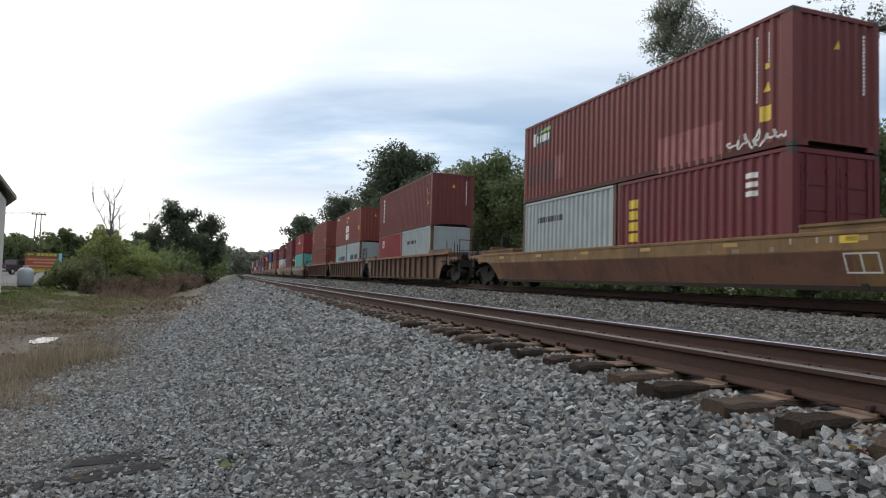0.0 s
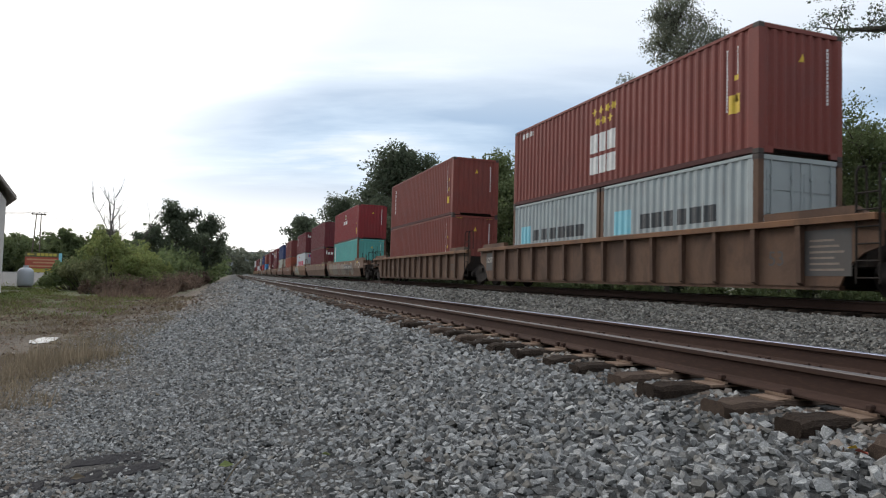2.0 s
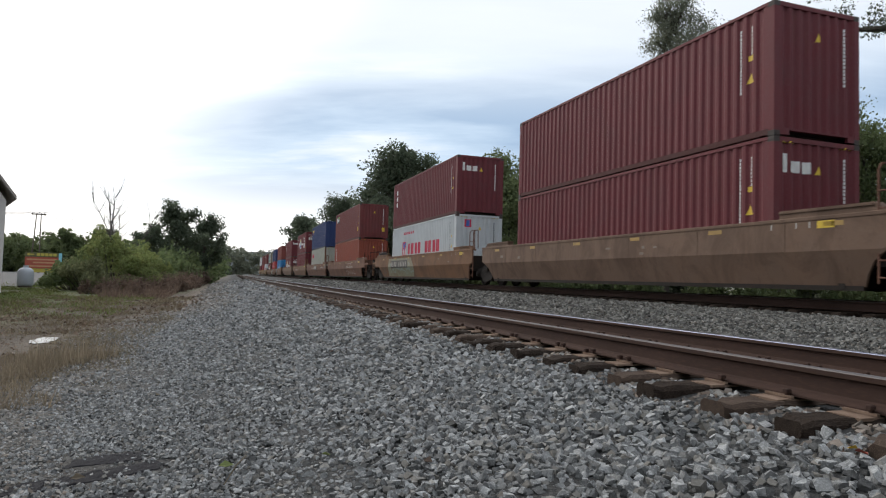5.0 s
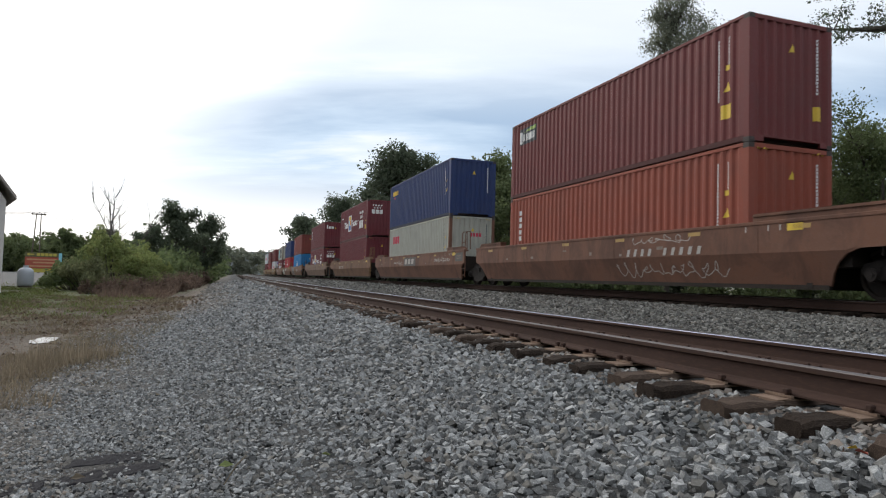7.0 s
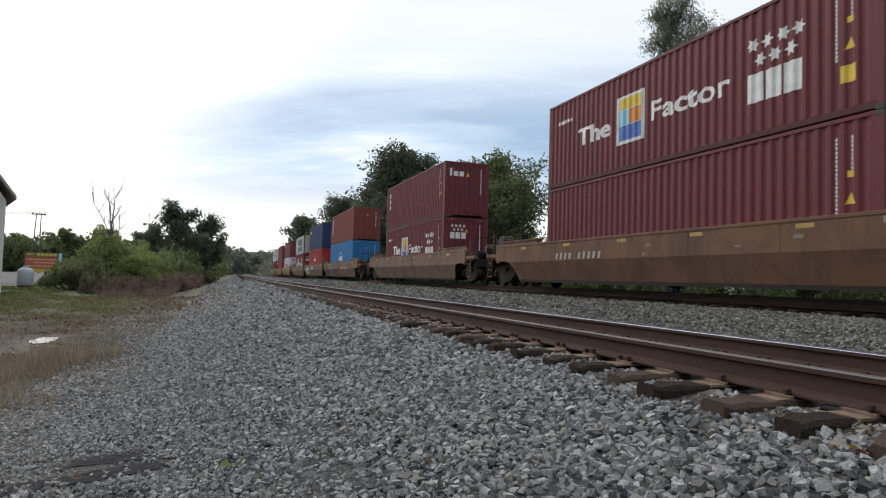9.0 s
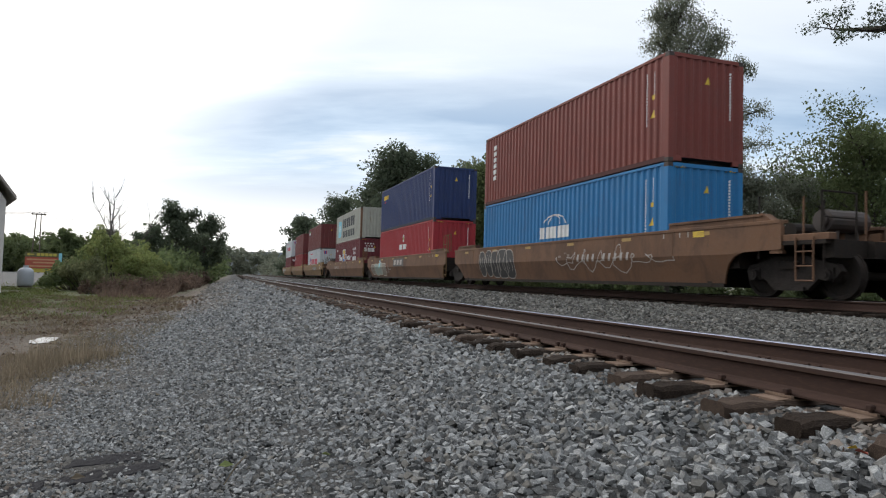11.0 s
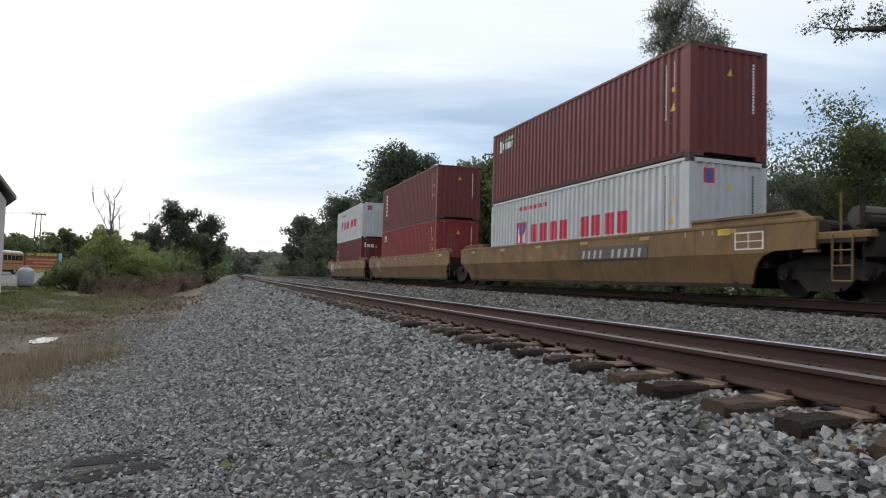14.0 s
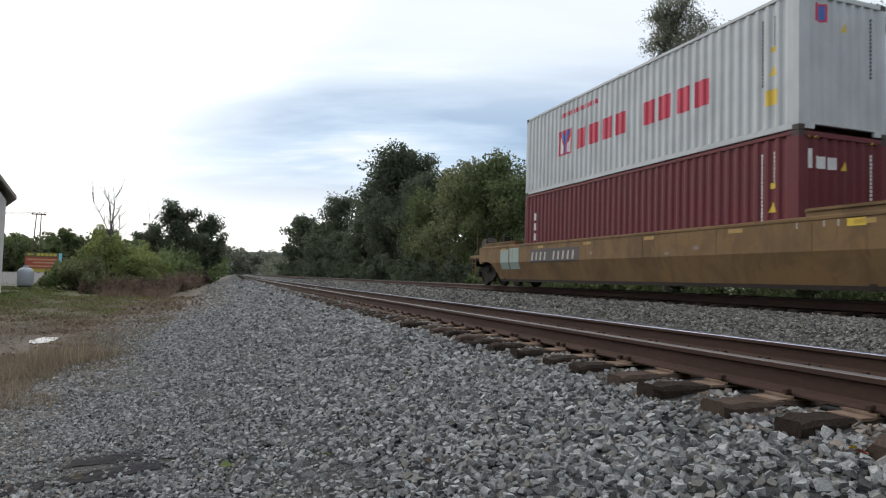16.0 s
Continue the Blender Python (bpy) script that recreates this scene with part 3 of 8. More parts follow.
def swept(outline, x, z, ys):
    """An outline swept along the bend of the tracks."""
    g = Geo()
    k = len(outline)
    for y in ys:
        d, turn = bend(y)
        g.v += [(x + d + u * math.cos(turn), y + u * math.sin(turn), z + w) for u, w in outline]
    for j in range(len(ys) - 1):
        g.f += [(j * k + i, j * k + (i + 1) % k, (j + 1) * k + (i + 1) % k, (j + 1) * k + i) for i in range(k)]
    g.f += [tuple(range(k)), tuple(range((len(ys) - 1) * k + k - 1, (len(ys) - 1) * k - 1, -1))]
    return g


TIE_STEP, TIE_START = 0.533, -5.95


def build_track(name, centre, z, cant, label, y_from, y_near, y_far, spacing, detail, seed):
    rng = random.Random(seed)
    track = thing(name, label, "railway track", kind="structure")
    ys = [y_from + 2.0 * i for i in range(int((80 - y_from) / 2))] + [80 + 10 * i for i in range(41)]
    for side in (-1, 1):
        x, zz = centre + side * GAUGE / 2, z - (cant if side > 0 else 0)
        r = part("rail", swept(RAIL_OUTLINE, x, zz, ys), RAIL_SIDE, track, "rust-brown steel rail")
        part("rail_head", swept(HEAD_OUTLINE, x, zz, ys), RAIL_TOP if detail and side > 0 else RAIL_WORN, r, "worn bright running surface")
    ties = []
    for k in range(6):
        g = Geo()
        e = [rng.uniform(-0.05, 0.05) for _ in range(2)]
        cuts = [-1.38 + e[0]] + [-1.32 + 0.07 * q for q in range(8)] + [-0.5, 0.0, 0.5, 0.9, 1.2, 1.38 + e[1]]
        for x in cuts:
            w = 0.115 + rng.uniform(-0.014, 0.010) - (rng.uniform(0, 0.03) if abs(x) > 1.3 else 0)
            c = 0.012 + rng.uniform(0, 0.022) * (x < -0.8)
            zt = -0.204 - rng.uniform(0, 0.009) - (rng.uniform(0.0, 0.035) if abs(x) > 1.28 else 0)
            g.v += [(x, -w, -0.385), (x, w, -0.385), (x, w, zt - c), (x, w - c, zt), (x, rng.uniform(-0.03, 0.03), zt - rng.uniform(0, 0.010)), (x, -w + c, zt), (x, -w, zt - c)]
        for j in range(len(cuts) - 1):
            g.f += [(j * 7 + i, j * 7 + (i + 1) % 7, (j + 1) * 7 + (i + 1) % 7, (j + 1) * 7 + i) for i in range(7)]
        g.f += [tuple(range(7)), tuple((len(cuts) - 1) * 7 + i for i in range(7))]
        ties.append(g.mesh("tie"))
    plate = Geo().box(-0.215, 0.215, -0.10, 0.10, -0.216, -0.200).box(-0.10, -0.078, -0.10, 0.10, -0.197, -0.182).box(0.078, 0.10, -0.10, 0.10, -0.197, -0.182).mesh("tie_plate")
    spike = Geo().box(-0.009, 0.009, -0.009, 0.009, -0.19, -0.165).chamfer_box(-0.024, 0.018, -0.018, 0.018, -0.172, -0.146, 0.006).mesh("spike")
    far = Geo()
    y = y_from
    lean = math.atan(cant / GAUGE)
    while y < y_far:
        m = arc_matrix(centre + rng.uniform(-0.03, 0.09) * (1 if detail else 0.5), y + rng.uniform(-0.03, 0.03), z - cant / 2 + rng.uniform(-0.008, 0.004), lean) @ Matrix.Rotation(rng.uniform(-0.035, 0.035), 4, "Z")
        if y < y_near:
            t = part("tie", ties[rng.randrange(6)], TIMBER_PALE if detail and rng.random() < 0.4 else TIMBER, track, m=m)
            if detail:
                for side in (-1, 1):
                    mp = arc_matrix(centre + side * GAUGE / 2, y, z - (cant if side > 0 else 0))
                    part("tie_plate", plate, PLATE, track, m=mp)
                    for sx, sy in ((-1, 0.055), (1, -0.055), (-1, -0.06)):
                        if rng.random() < 0.85:
                            part("spike", spike, RAIL_SIDE, track, m=mp @ Matrix.Translation((sx * 0.088, sy, rng.uniform(0, 0.012))) @ Matrix.Rotation(0 if sx < 0 else math.pi, 4, "Z"))
        else:
            o = len(far.v)
            far.v += [tuple(m @ Vector(c)) for c in [(a, b, c) for c in (-0.385, -0.206) for b in (-0.115, 0.115) for a in (-1.37, 1.37)]]
            far.f += [tuple(i + o for i in q) for q in [(0, 2, 3, 1), (4, 5, 7, 6), (0, 1, 5, 4), (2, 6, 7, 3), (0, 4, 6, 2), (1, 3, 7, 5)]]
        y += spacing
    if far.v:
        tagged(part("far_ties", far, TIMBER, track), kind="stuff")
    return track


build_track("near_track", NEAR_X, 0.0, 0.025, "rusty rails on dark timber ties in grey ballast", TIE_START, 42.0, 260.0, TIE_STEP, True, 3)
build_track("far_track", TRAIN_X, FAR_Z, 0.0, "dark rails and timber ties under the train", -14.0, 60.0, 380.0, 0.52, False, 4)


def clear_ties(x, y, rng):
    """Most stones stay off the ties and the rails of the near track."""
    u = (y - TIE_START) % TIE_STEP
    on_tie = ((u < 0.13) | (u > TIE_STEP - 0.13)) & (x > NEAR_X - 1.36) & (x < NEAR_X + 1.44) & (rng.random(len(x)) > 0.06)
    rail = np.abs(np.abs(x - NEAR_X) - GAUGE / 2) < 0.13
    return on_tie | rail


TIMBERS = ((-0.53, 4.37, 0.50, 0.27, -9), (-0.48, 4.05, 0.58, 0.29, 8), (-0.98, 4.00, 0.44, 0.26, 4), (-0.42, 3.55, 0.34, 0.16, 0))


def off_timbers(x, y, rng):
    """Stones mostly stay off the old timbers sunk in the path."""
    hit = np.zeros(len(x), bool)
    for cx, cy, l, w, _ in TIMBERS:
        hit |= (np.abs(x - cx) < l / 2) & (np.abs(y - cy) < w / 2)
    return hit & (rng.random(len(x)) > 0.30 + 0.25 * wander(x * 6, y * 9))


def shoulder_size(x):
    return float(np.interp(x, (-2.8, -1.2, 0.0, 1.0, 2.2), (0.023, 0.024, 0.028, 0.037, 0.050)))


def wander(x, y):
    """A slow unevenness between about -1 and 1 that frays the edges of the stone beds."""
    return 0.5 * np.sin(x * 2.3 + 1.3 * np.sin(y * 0.9)) + 0.5 * np.sin(y * 1.1 + 1.7 * np.sin(x * 1.9 + y * 0.31))


def path_edge(y):
    """Where the gravel ends and the dirt begins, beside the camera's line: the bed narrows with distance."""
    k = np.clip((y - 13.0) / 13.0, 0, 1)
    return -0.30 - 1.7 * (1 - k * k * (3 - 2 * k))


def shoulder_gaps(x, y, rng):
    """Bare places: on the ties and old timbers, and where the gravel thins out towards the dirt."""
    thin = np.clip((x - path_edge(y) + 0.3 * wander(x, y)) / 1.3 + 0.45, 0, 1)
    return clear_ties(x, y, rng) | off_timbers(x, y, rng) | (rng.random(len(x)) > thin)


def shoulder_kind(x, y, rng):
    dusty = np.clip((path_edge(y) + 1.5 - x + 0.5 * wander(x * 0.7, y * 0.7)) / 1.3, 0, 1)
    return (rng.random(len(x)) < dusty).astype(int)


near_ballast, _ = heap("ballast", ("angular grey crushed-stone ballast beside the track", "fine dusty gravel on the service path"), (-1.6, 2.95), (1.9, 7.0), shoulder_size, 11, (STONE, GRIT), shoulder_kind, shoulder_gaps, ((-0.30, 0.82), (0.22, 0.85)), 1)
FAR_LAYERS = ((0.0, 0.80),)
heap("ballast", ("grey ballast shoulder further along the track", "dusty gravel on the path further along"), (-2.9, 2.95), (7.0, 75.0), lambda x: shoulder_size(x) * 1.05, 12, (STONE, GRIT), shoulder_kind, shoulder_gaps, FAR_LAYERS, 0)
heap("ballast", ("grey stones strewn on the service path", "dusty gravel strewn on the service path"), (-2.9, -1.6), (1.9, 7.0), lambda x: 0.032, 33, (STONE, GRIT), shoulder_kind, shoulder_gaps, ((0.0, 1.0),), 0)
heap("ballast", ("grey ballast shoulder behind the camera", "dusty gravel behind the camera"), (-2.9, 2.95), (-8.0, 1.9), shoulder_size, 31, (STONE, GRIT), shoulder_kind, shoulder_gaps, ((-0.1, 1.0),), 0)


def rusty_kind(x, y, rng):
    return (rng.random(len(x)) < 0.62).astype(int)


heap("ballast", ("grey ballast between the timber ties", "rust-stained ballast between the timber ties"), (2.75, 5.75), (-8.0, 75.0), lambda x: 0.046, 13, (STONE, STONE_RUSTY), rusty_kind, clear_ties, ((0.0, 1.0),), 0)
heap("ballast", ("brown-grey ballast between the two tracks",), (5.7, 10.85), (4.0, 75.0), lambda x: 0.043, 14, (STONE_BROWN,), None, None, FAR_LAYERS, 0)


def clod_gaps(x, y, rng):
    return (rng.random(len(x)) > 0.07 + 0.05 * wander(x, y)) | (x + 0.3 * wander(x, y) > path_edge(y) + 0.3) | (np.hypot(x + 2.7, (y - 13.0) * 0.4) < 0.3)


heap("clods", ("brown earth clods and litter beside the path",), (-6.5, -0.2), (5.6, 34.0), lambda x: 0.030, 25, (CLOD,), None, clod_gaps, ((0.0, 1.0),), 0, "earth")


def loose_stones(parent, count, box_x, box_y, size, seed):
    """Single stones that lie on top of the heap nearest to the camera."""
    rng = random.Random(seed)
    shapes = []
    for pts, faces in stone_shapes(np.random.default_rng(seed), 16, 3):
        me = bpy.data.meshes.new("stone")
        me.from_pydata([tuple(p * size / 2) for p in pts], [], [tuple(int(i) for i in f) for f in faces])
        shapes.append(me)
    for _ in range(count):
        x, y = rng.uniform(*box_x), rng.uniform(*box_y)
        m = Matrix.Translation((x + bend(y)[0], y, ground_z(x, y) + size * 0.40)) @ Matrix.Rotation(rng.uniform(0, 6.28), 4, "Z") @ Matrix.Rotation(rng.uniform(-0.5, 0.5), 4, "X") @ Matrix.Scale(rng.uniform(0.75, 1.25), 4)
        part("stone", rng.choice(shapes), STONE, parent, m=m)


loose_stones(near_ballast, 280, (0.7, 2.7), (1.9, 3.8), 0.046, 77)


# ---- train: containers ----
LONG, SHORT, WIDE, HIGH, LOW = 12.192, 6.058, 2.438, 2.896, 2.591
MESHES = {}


def corrugation(length, margin, period, depth):
    """Break points (along, in) of a wall pressed into flat-topped waves."""
    n = round((length - 2 * margin) / period)
    p = (length - 2 * margin) / n
    pts = [(-length / 2, 0.0), (-length / 2 + margin, 0.0)]
    for i in range(n):
        a = -length / 2 + margin + i * p
        pts += [(a + 0.26 * p, 0.0), (a + 0.5 * p, depth), (a + 0.76 * p, depth), (a + p, 0.0)]
    pts.append((length / 2, 0.0))
    return pts


SIDE_WAVE = {LONG: corrugation(LONG - 0.30, 0.08, 0.278, 0.036), SHORT: corrugation(SHORT - 0.30, 0.08, 0.278, 0.036)}
END_WAVE = corrugation(WIDE - 0.26, 0.05, 0.25, 0.045)


def container_meshes(length, high):
    key = (length, high)
    if key in MESHES:
        return MESHES[key]
    h, l = WIDE / 2, length / 2
    d = {}
    z0, z1 = 0.16, high - 0.07

    def wall(wave, put):
        g = Geo()
        for a, c in wave:
            g.v += [put(a, c, z0), put(a, c, z1)]
        g.f = [(2 * i, 2 * i + 2, 2 * i + 3, 2 * i + 1) for i in range(len(wave) - 1)]
        return g

    d["side_wall"] = [wall(SIDE_WAVE[length], lambda a, c, z, s=s: (s * (h - 0.012 - c), a, z)).mesh("side_wall", fix=False) for s in (-1, 1)]
    for me in (d["side_wall"][0],):
        me.flip_normals()
    d["end_wall"] = [wall(END_WAVE, lambda a, c, z, s=s: (a, s * (l - 0.014 - c), z)).mesh("end_wall", fix=False) for s in (-1, 1)]
    d["end_wall"][1].flip_normals()
    roof = Geo()
    n = int(length / 0.21)
    for i in range(n * 2 + 1):
        y = -l + 0.1 + (length - 0.2) * i / (2 * n)
        zz = high - 0.008 - 0.018 * (i % 2)
        roof.v += [(-h + 0.03, y, zz), (h - 0.03, y, zz)]
    roof.f = [(2 * i, 2 * i + 1, 2 * i + 3, 2 * i + 2) for i in range(2 * n)]
    d["roof"] = roof.mesh("roof")
    d["floor"] = Geo().box(-h + 0.03, h - 0.03, -l + 0.30, l - 0.30, 0.06, 0.155).box(-h + 0.03, h - 0.03, -l + 0.05, l - 0.05, 0.14, 0.158).mesh("floor_frame")
    d["top_rail"] = Geo().chamfer_box(-0.032, 0.032, -l + 0.17, l - 0.17, -0.075, 0.0, 0.008).mesh("top_rail")
    d["bottom_rail"] = Geo().box(-0.02, 0.02, -l + 0.17, l - 0.17, 0.03, 0.162).box(-0.02, 0.05, -l + 0.17, l - 0.17, 0.03, 0.045).mesh("bottom_rail")
    d["post"] = Geo().chamfer_box(-0.078, 0.078, -0.078, 0.078, 0.11, high - 0.11, 0.012).mesh("corner_post")
    cast = Geo().chamfer_box(-0.082, 0.082, -0.089, 0.089, 0.0, 0.118, 0.012)
    d["casting"] = cast.mesh("corner_casting")
    d["casting_hole"] = Geo().box(-0.086, 0.086, -0.03, 0.03, 0.035, 0.085).box(-0.03, 0.03, -0.092, 0.092, 0.035, 0.085).mesh("casting_hole")
    d["end_sill"] = Geo().box(-h + 0.16, h - 0.16, -0.04, 0.04, 0.135, 0.175).box(-h + 0.16, -0.80, -0.042, 0.03, 0.03, 0.14).box(0.86, h - 0.16, -0.042, 0.03, 0.03, 0.14).mesh("end_sill")
    d["end_header"] = Geo().chamfer_box(-h + 0.16, h - 0.16, -0.045, 0.045, high - 0.11, high - 0.006, 0.01).mesh("end_header")
    leaf = Geo().box(0.012, h - 0.17, -0.02, 0.02, 0.17, high - 0.115)
    for i in range(4):
        a = 0.26 + i * (high - 0.5) / 4
        leaf.box(0.10, h - 0.25, -0.034, -0.02, a, a + (high - 0.5) / 4 - 0.10)
    d["door"] = leaf.mesh("door")
    d["rod"] = Geo().tube((0, 0, 0.12), (0, 0, high - 0.10), 0.019, sides=8).box(-0.04, 0.04, -0.02, 0.02, 0.3, 0.36).box(-0.04, 0.04, -0.02, 0.02, high - 0.5, high - 0.44).mesh("lock_rod")
    d["handle"] = Geo().box(-0.30, 0.02, -0.012, 0.012, 1.10, 1.135).box(-0.05, 0.05, -0.008, 0.008, 1.05, 1.16).mesh("door_handle")
    MESHES[key] = d
    return d


def container(label, length, high, mat, doors=False, post_mat=None):
    """A steel freight container; its base centre is its origin, its near end faces -y."""
    d = container_meshes(length, high)
    h, l = WIDE / 2, length / 2
    post_mat = post_mat or mat
    box = thing("shipping_container", label, "container", group="containers on the train")
    for k in (0, 1):
        part("side_wall", d["side_wall"][k], mat, box)
    if doors:
        for s in (-1, 1):
            door = part("door", d["door"], mat, box, m=Matrix.Translation((0, -l + 0.05, 0)) @ Matrix.Scale(s, 4, (1, 0, 0)))
            for x in (0.28, 0.86):
                part("lock_rod", d["rod"], GREY if mat in (GREY, WHITE) else mat, door, m=Matrix.Translation((x, -0.055, 0)))
            part("door_handle", d["handle"], post_mat, door, m=Matrix.Translation((0.28, -0.08, 0)))
    else:
        part("end_wall", d["end_wall"][0], mat, box)
    part("end_wall", d["end_wall"][1], mat, box)
    part("roof", d["roof"], mat, box)
    part("floor_frame", d["floor"], DARK, box)
    for s in (-1, 1):
        part("top_rail", d["top_rail"], mat, box, m=Matrix.Translation((s * (h - 0.032), 0, high)))
        part("bottom_rail", d["bottom_rail"], mat if mat in (WHITE, TEAL, CREAM, GREY) else (SHADED_NAVY if mat in (NAVY, BLUE) else SHADED_RED), box, "dirty bottom rail, shade painted in on red and blue containers", m=Matrix.Translation((s * (h - 0.040), 0, 0)) @ Matrix.Rotation(0 if s < 0 else math.pi, 4, "Z"))
        part("end_sill", d["end_sill"], mat, box, m=Matrix.Translation((0, s * (l - 0.045), 0)) @ Matrix.Rotation(0 if s < 0 else math.pi, 4, "Z"))
        part("end_header", d["end_header"], mat, box, m=Matrix.Translation((0, s * (l - 0.05), 0)))
        for e in (-1, 1):
            part("corner_post", d["post"], post_mat, box, m=Matrix.Translation((s * (h - 0.08), e * (l - 0.08), 0)))
            for z in (0.0, high - 0.118):
                c = part("corner_casting", d["casting"], DARK, box, m=Matrix.Translation((s * (h - 0.083), e * (l - 0.09), z)))
                part("casting_hole", d["casting_hole"], DARK, c, "dark lifting hole")
    return box


def on_side(g, length, poly):
    """Lays a convex outline (along, up) as paint over the waves of the wall that faces -x."""
    wave = SIDE_WAVE[length]
    lo, hi = min(p[0] for p in poly), max(p[0] for p in poly)
    cuts = sorted({a for a, _ in wave if lo < a < hi} | {lo, hi} | {p[0] for p in poly})

    def span(a):
        zs = []
        for (a0, z0), (a1, z1) in zip(poly, poly[1:] + poly[:1]):
            if min(a0, a1) - 1e-7 <= a <= max(a0, a1) + 1e-7:
                zs += [z0, z1] if abs(a1 - a0) < 1e-7 else [z0 + (z1 - z0) * (a - a0) / (a1 - a0)]
        return min(zs), max(zs)

    wa, wc = [p[0] for p in wave], [p[1] for p in wave]
    for a, b in zip(cuts, cuts[1:]):
        if b - a < 1e-6:
            continue
        e = (b - a) * 1e-4
        (z0, z1), (z2, z3) = span(a + e), span(b - e)
        x0, x1 = [-(WIDE / 2 - 0.012 - float(np.interp(t, wa, wc)) + 0.004) for t in (a, b)]
        g.quads([(x0, a, z0), (x1, b, z2), (x1, b, z3), (x0, a, z1)], [(0, 3, 2, 1)])


def on_end(g, length, poly):
    """The same over the waves of the end that faces -y; the outline is (across, up)."""
    wa, wc = [p[0] for p in END_WAVE], [p[1] for p in END_WAVE]
    lo, hi = min(p[0] for p in poly), max(p[0] for p in poly)
    cuts = sorted({a for a in wa if lo < a < hi} | {lo, hi} | {p[0] for p in poly})

    def span(a):
        zs = []
        for (a0, z0), (a1, z1) in zip(poly, poly[1:] + poly[:1]):
            if min(a0, a1) - 1e-7 <= a <= max(a0, a1) + 1e-7:
                zs += [z0, z1] if abs(a1 - a0) < 1e-7 else [z0 + (z1 - z0) * (a - a0) / (a1 - a0)]
        return min(zs), max(zs)

    for a, b in zip(cuts, cuts[1:]):
        if b - a < 1e-6:
            continue
        e = (b - a) * 1e-4
        (z0, z1), (z2, z3) = span(a + e), span(b - e)
        y0, y1 = [-(length / 2 - 0.014 - float(np.interp(t, wa, wc)) + 0.004) for t in (a, b)]
        g.quads([(a, y0, z0), (b, y1, z2), (b, y1, z3), (a, y0, z1)], [(0, 1, 2, 3)])


def rect(a, b, z0, z1, slant=0.0):
    return [(a, z0), (b, z0), (b + slant, z1), (a + slant, z1)]


JOINED = ("code_column", "scrawl", "corner_stripe", "address_bar", "tick_marks", "scuff")


def lay(box, mat, pieces, name, label, onto, shift=(-0.003, 0, 0)):
    """Paint pieces, each a part of its own; what is too small to pick apart is joined. A piece is one outline or several."""
    groups = [[q] if isinstance(q[0][0], float) or isinstance(q[0][0], int) else q for q in pieces]
    if name in JOINED:
        groups = [[o for q in groups for o in q]]
    made = None
    for outs in groups:
        g = Geo()
        for o in outs:
            onto(g, o)
        made = part(name, g.mesh(name, fix=False), mat, box, label)
        if name in JOINED:
            tagged(made, kind="stuff")
        elif name in ("emblem_part", "number_bar", "notice_bar"):
            made.location = [2.6 * c for c in shift] if name == "number_bar" else shift
    return made


def marking(box, length, mat, outlines, name="marking", label="", end=False):
    def face(g, o):
        (on_end if end else on_side)(g, length, o)
    return lay(box, mat, outlines, name, label, face, (0, -0.003, 0) if end else (-0.003, 0, 0))


def blocks(a, b, z0, z1, count, slant=0.0, gap=0.22):
    """A row of plain blocks in place of a painted name. Along runs from the far end (a) towards the near end (b)."""
    w = (b - a) / count
    return [rect(a + i * w, a + (i + 1 - gap * (1 if w > 0 else 1)) * w, z0, z1, slant) for i in range(count)]


def star(a, z, r):
    out = []
    for k in range(6):
        t = math.pi / 3 * k
        out.append([(a + r * math.cos(t), z + r * math.sin(t)), (a + 0.5 * r * math.cos(t + 0.6), z + 0.5 * r * math.sin(t + 0.6)), (a, z), (a + 0.5 * r * math.cos(t - 0.6), z + 0.5 * r * math.sin(t - 0.6))])
    return [out]


def standard_marks(box, length, high, seed, white=True, yellow=2, end=True, square=True, end_yellow=1):
    """The upright code columns, warning triangles and yellow plates near the container's front."""
    rng = random.Random(seed)
    l = length / 2
    ink = MARK_WHITE if white else MARK_BLACK
    lines = []
    for x in (-l + 0.95, -l + 0.62):
        z = high - 0.35
        stop = high - (1.45 if x < -l + 0.8 else 1.75)
        if x < -l + 0.8:
            stop = high - 0.95
        while z > stop:
            lines.append(rect(x, x + 0.042, z - 0.062, z))
            z -= 0.082
    marking(box, length, ink, lines, "code_column", "upright column of small code marks")
    if yellow:
        marking(box, length, MARK_YELLOW, [[(-l + 0.56, high - 1.62), (-l + 0.78, high - 1.62), (-l + 0.67, high - 1.40)], rect(-l + 0.60, -l + 0.74, high - 1.12, high - 1.0)], "warning_triangle", "small yellow warning triangle")
        if square:
            marking(box, length, MARK_YELLOW, [rect(-l + 0.55, -l + 0.86, high - 2.25, high - 1.92)], "yellow_plate", "square yellow notice plate")
    if end:
        zz = high - 0.35
        marks = []
        while zz > high - 1.6:
            marks.append(rect(0.755, 0.80, zz - 0.062, zz))
            zz -= 0.082
        marking(box, length, ink, marks, "code_column", "upright column of small code marks", end=True)
        if end_yellow:
            marking(box, length, MARK_YELLOW, [[(-0.05, high - 0.75), (0.12, high - 0.75), (0.03, high - 0.55)], rect(0.68, 0.92, high - 2.25, high - 1.92)] if end_yellow > 1 else [[(-0.05, high - 0.75), (0.12, high - 0.75), (0.03, high - 0.55)]], "yellow_plate", "yellow notice plate", end=True)


# ---- train: well cars ----
TRUCK_Y = 9.75
WHEEL_R = 0.4826


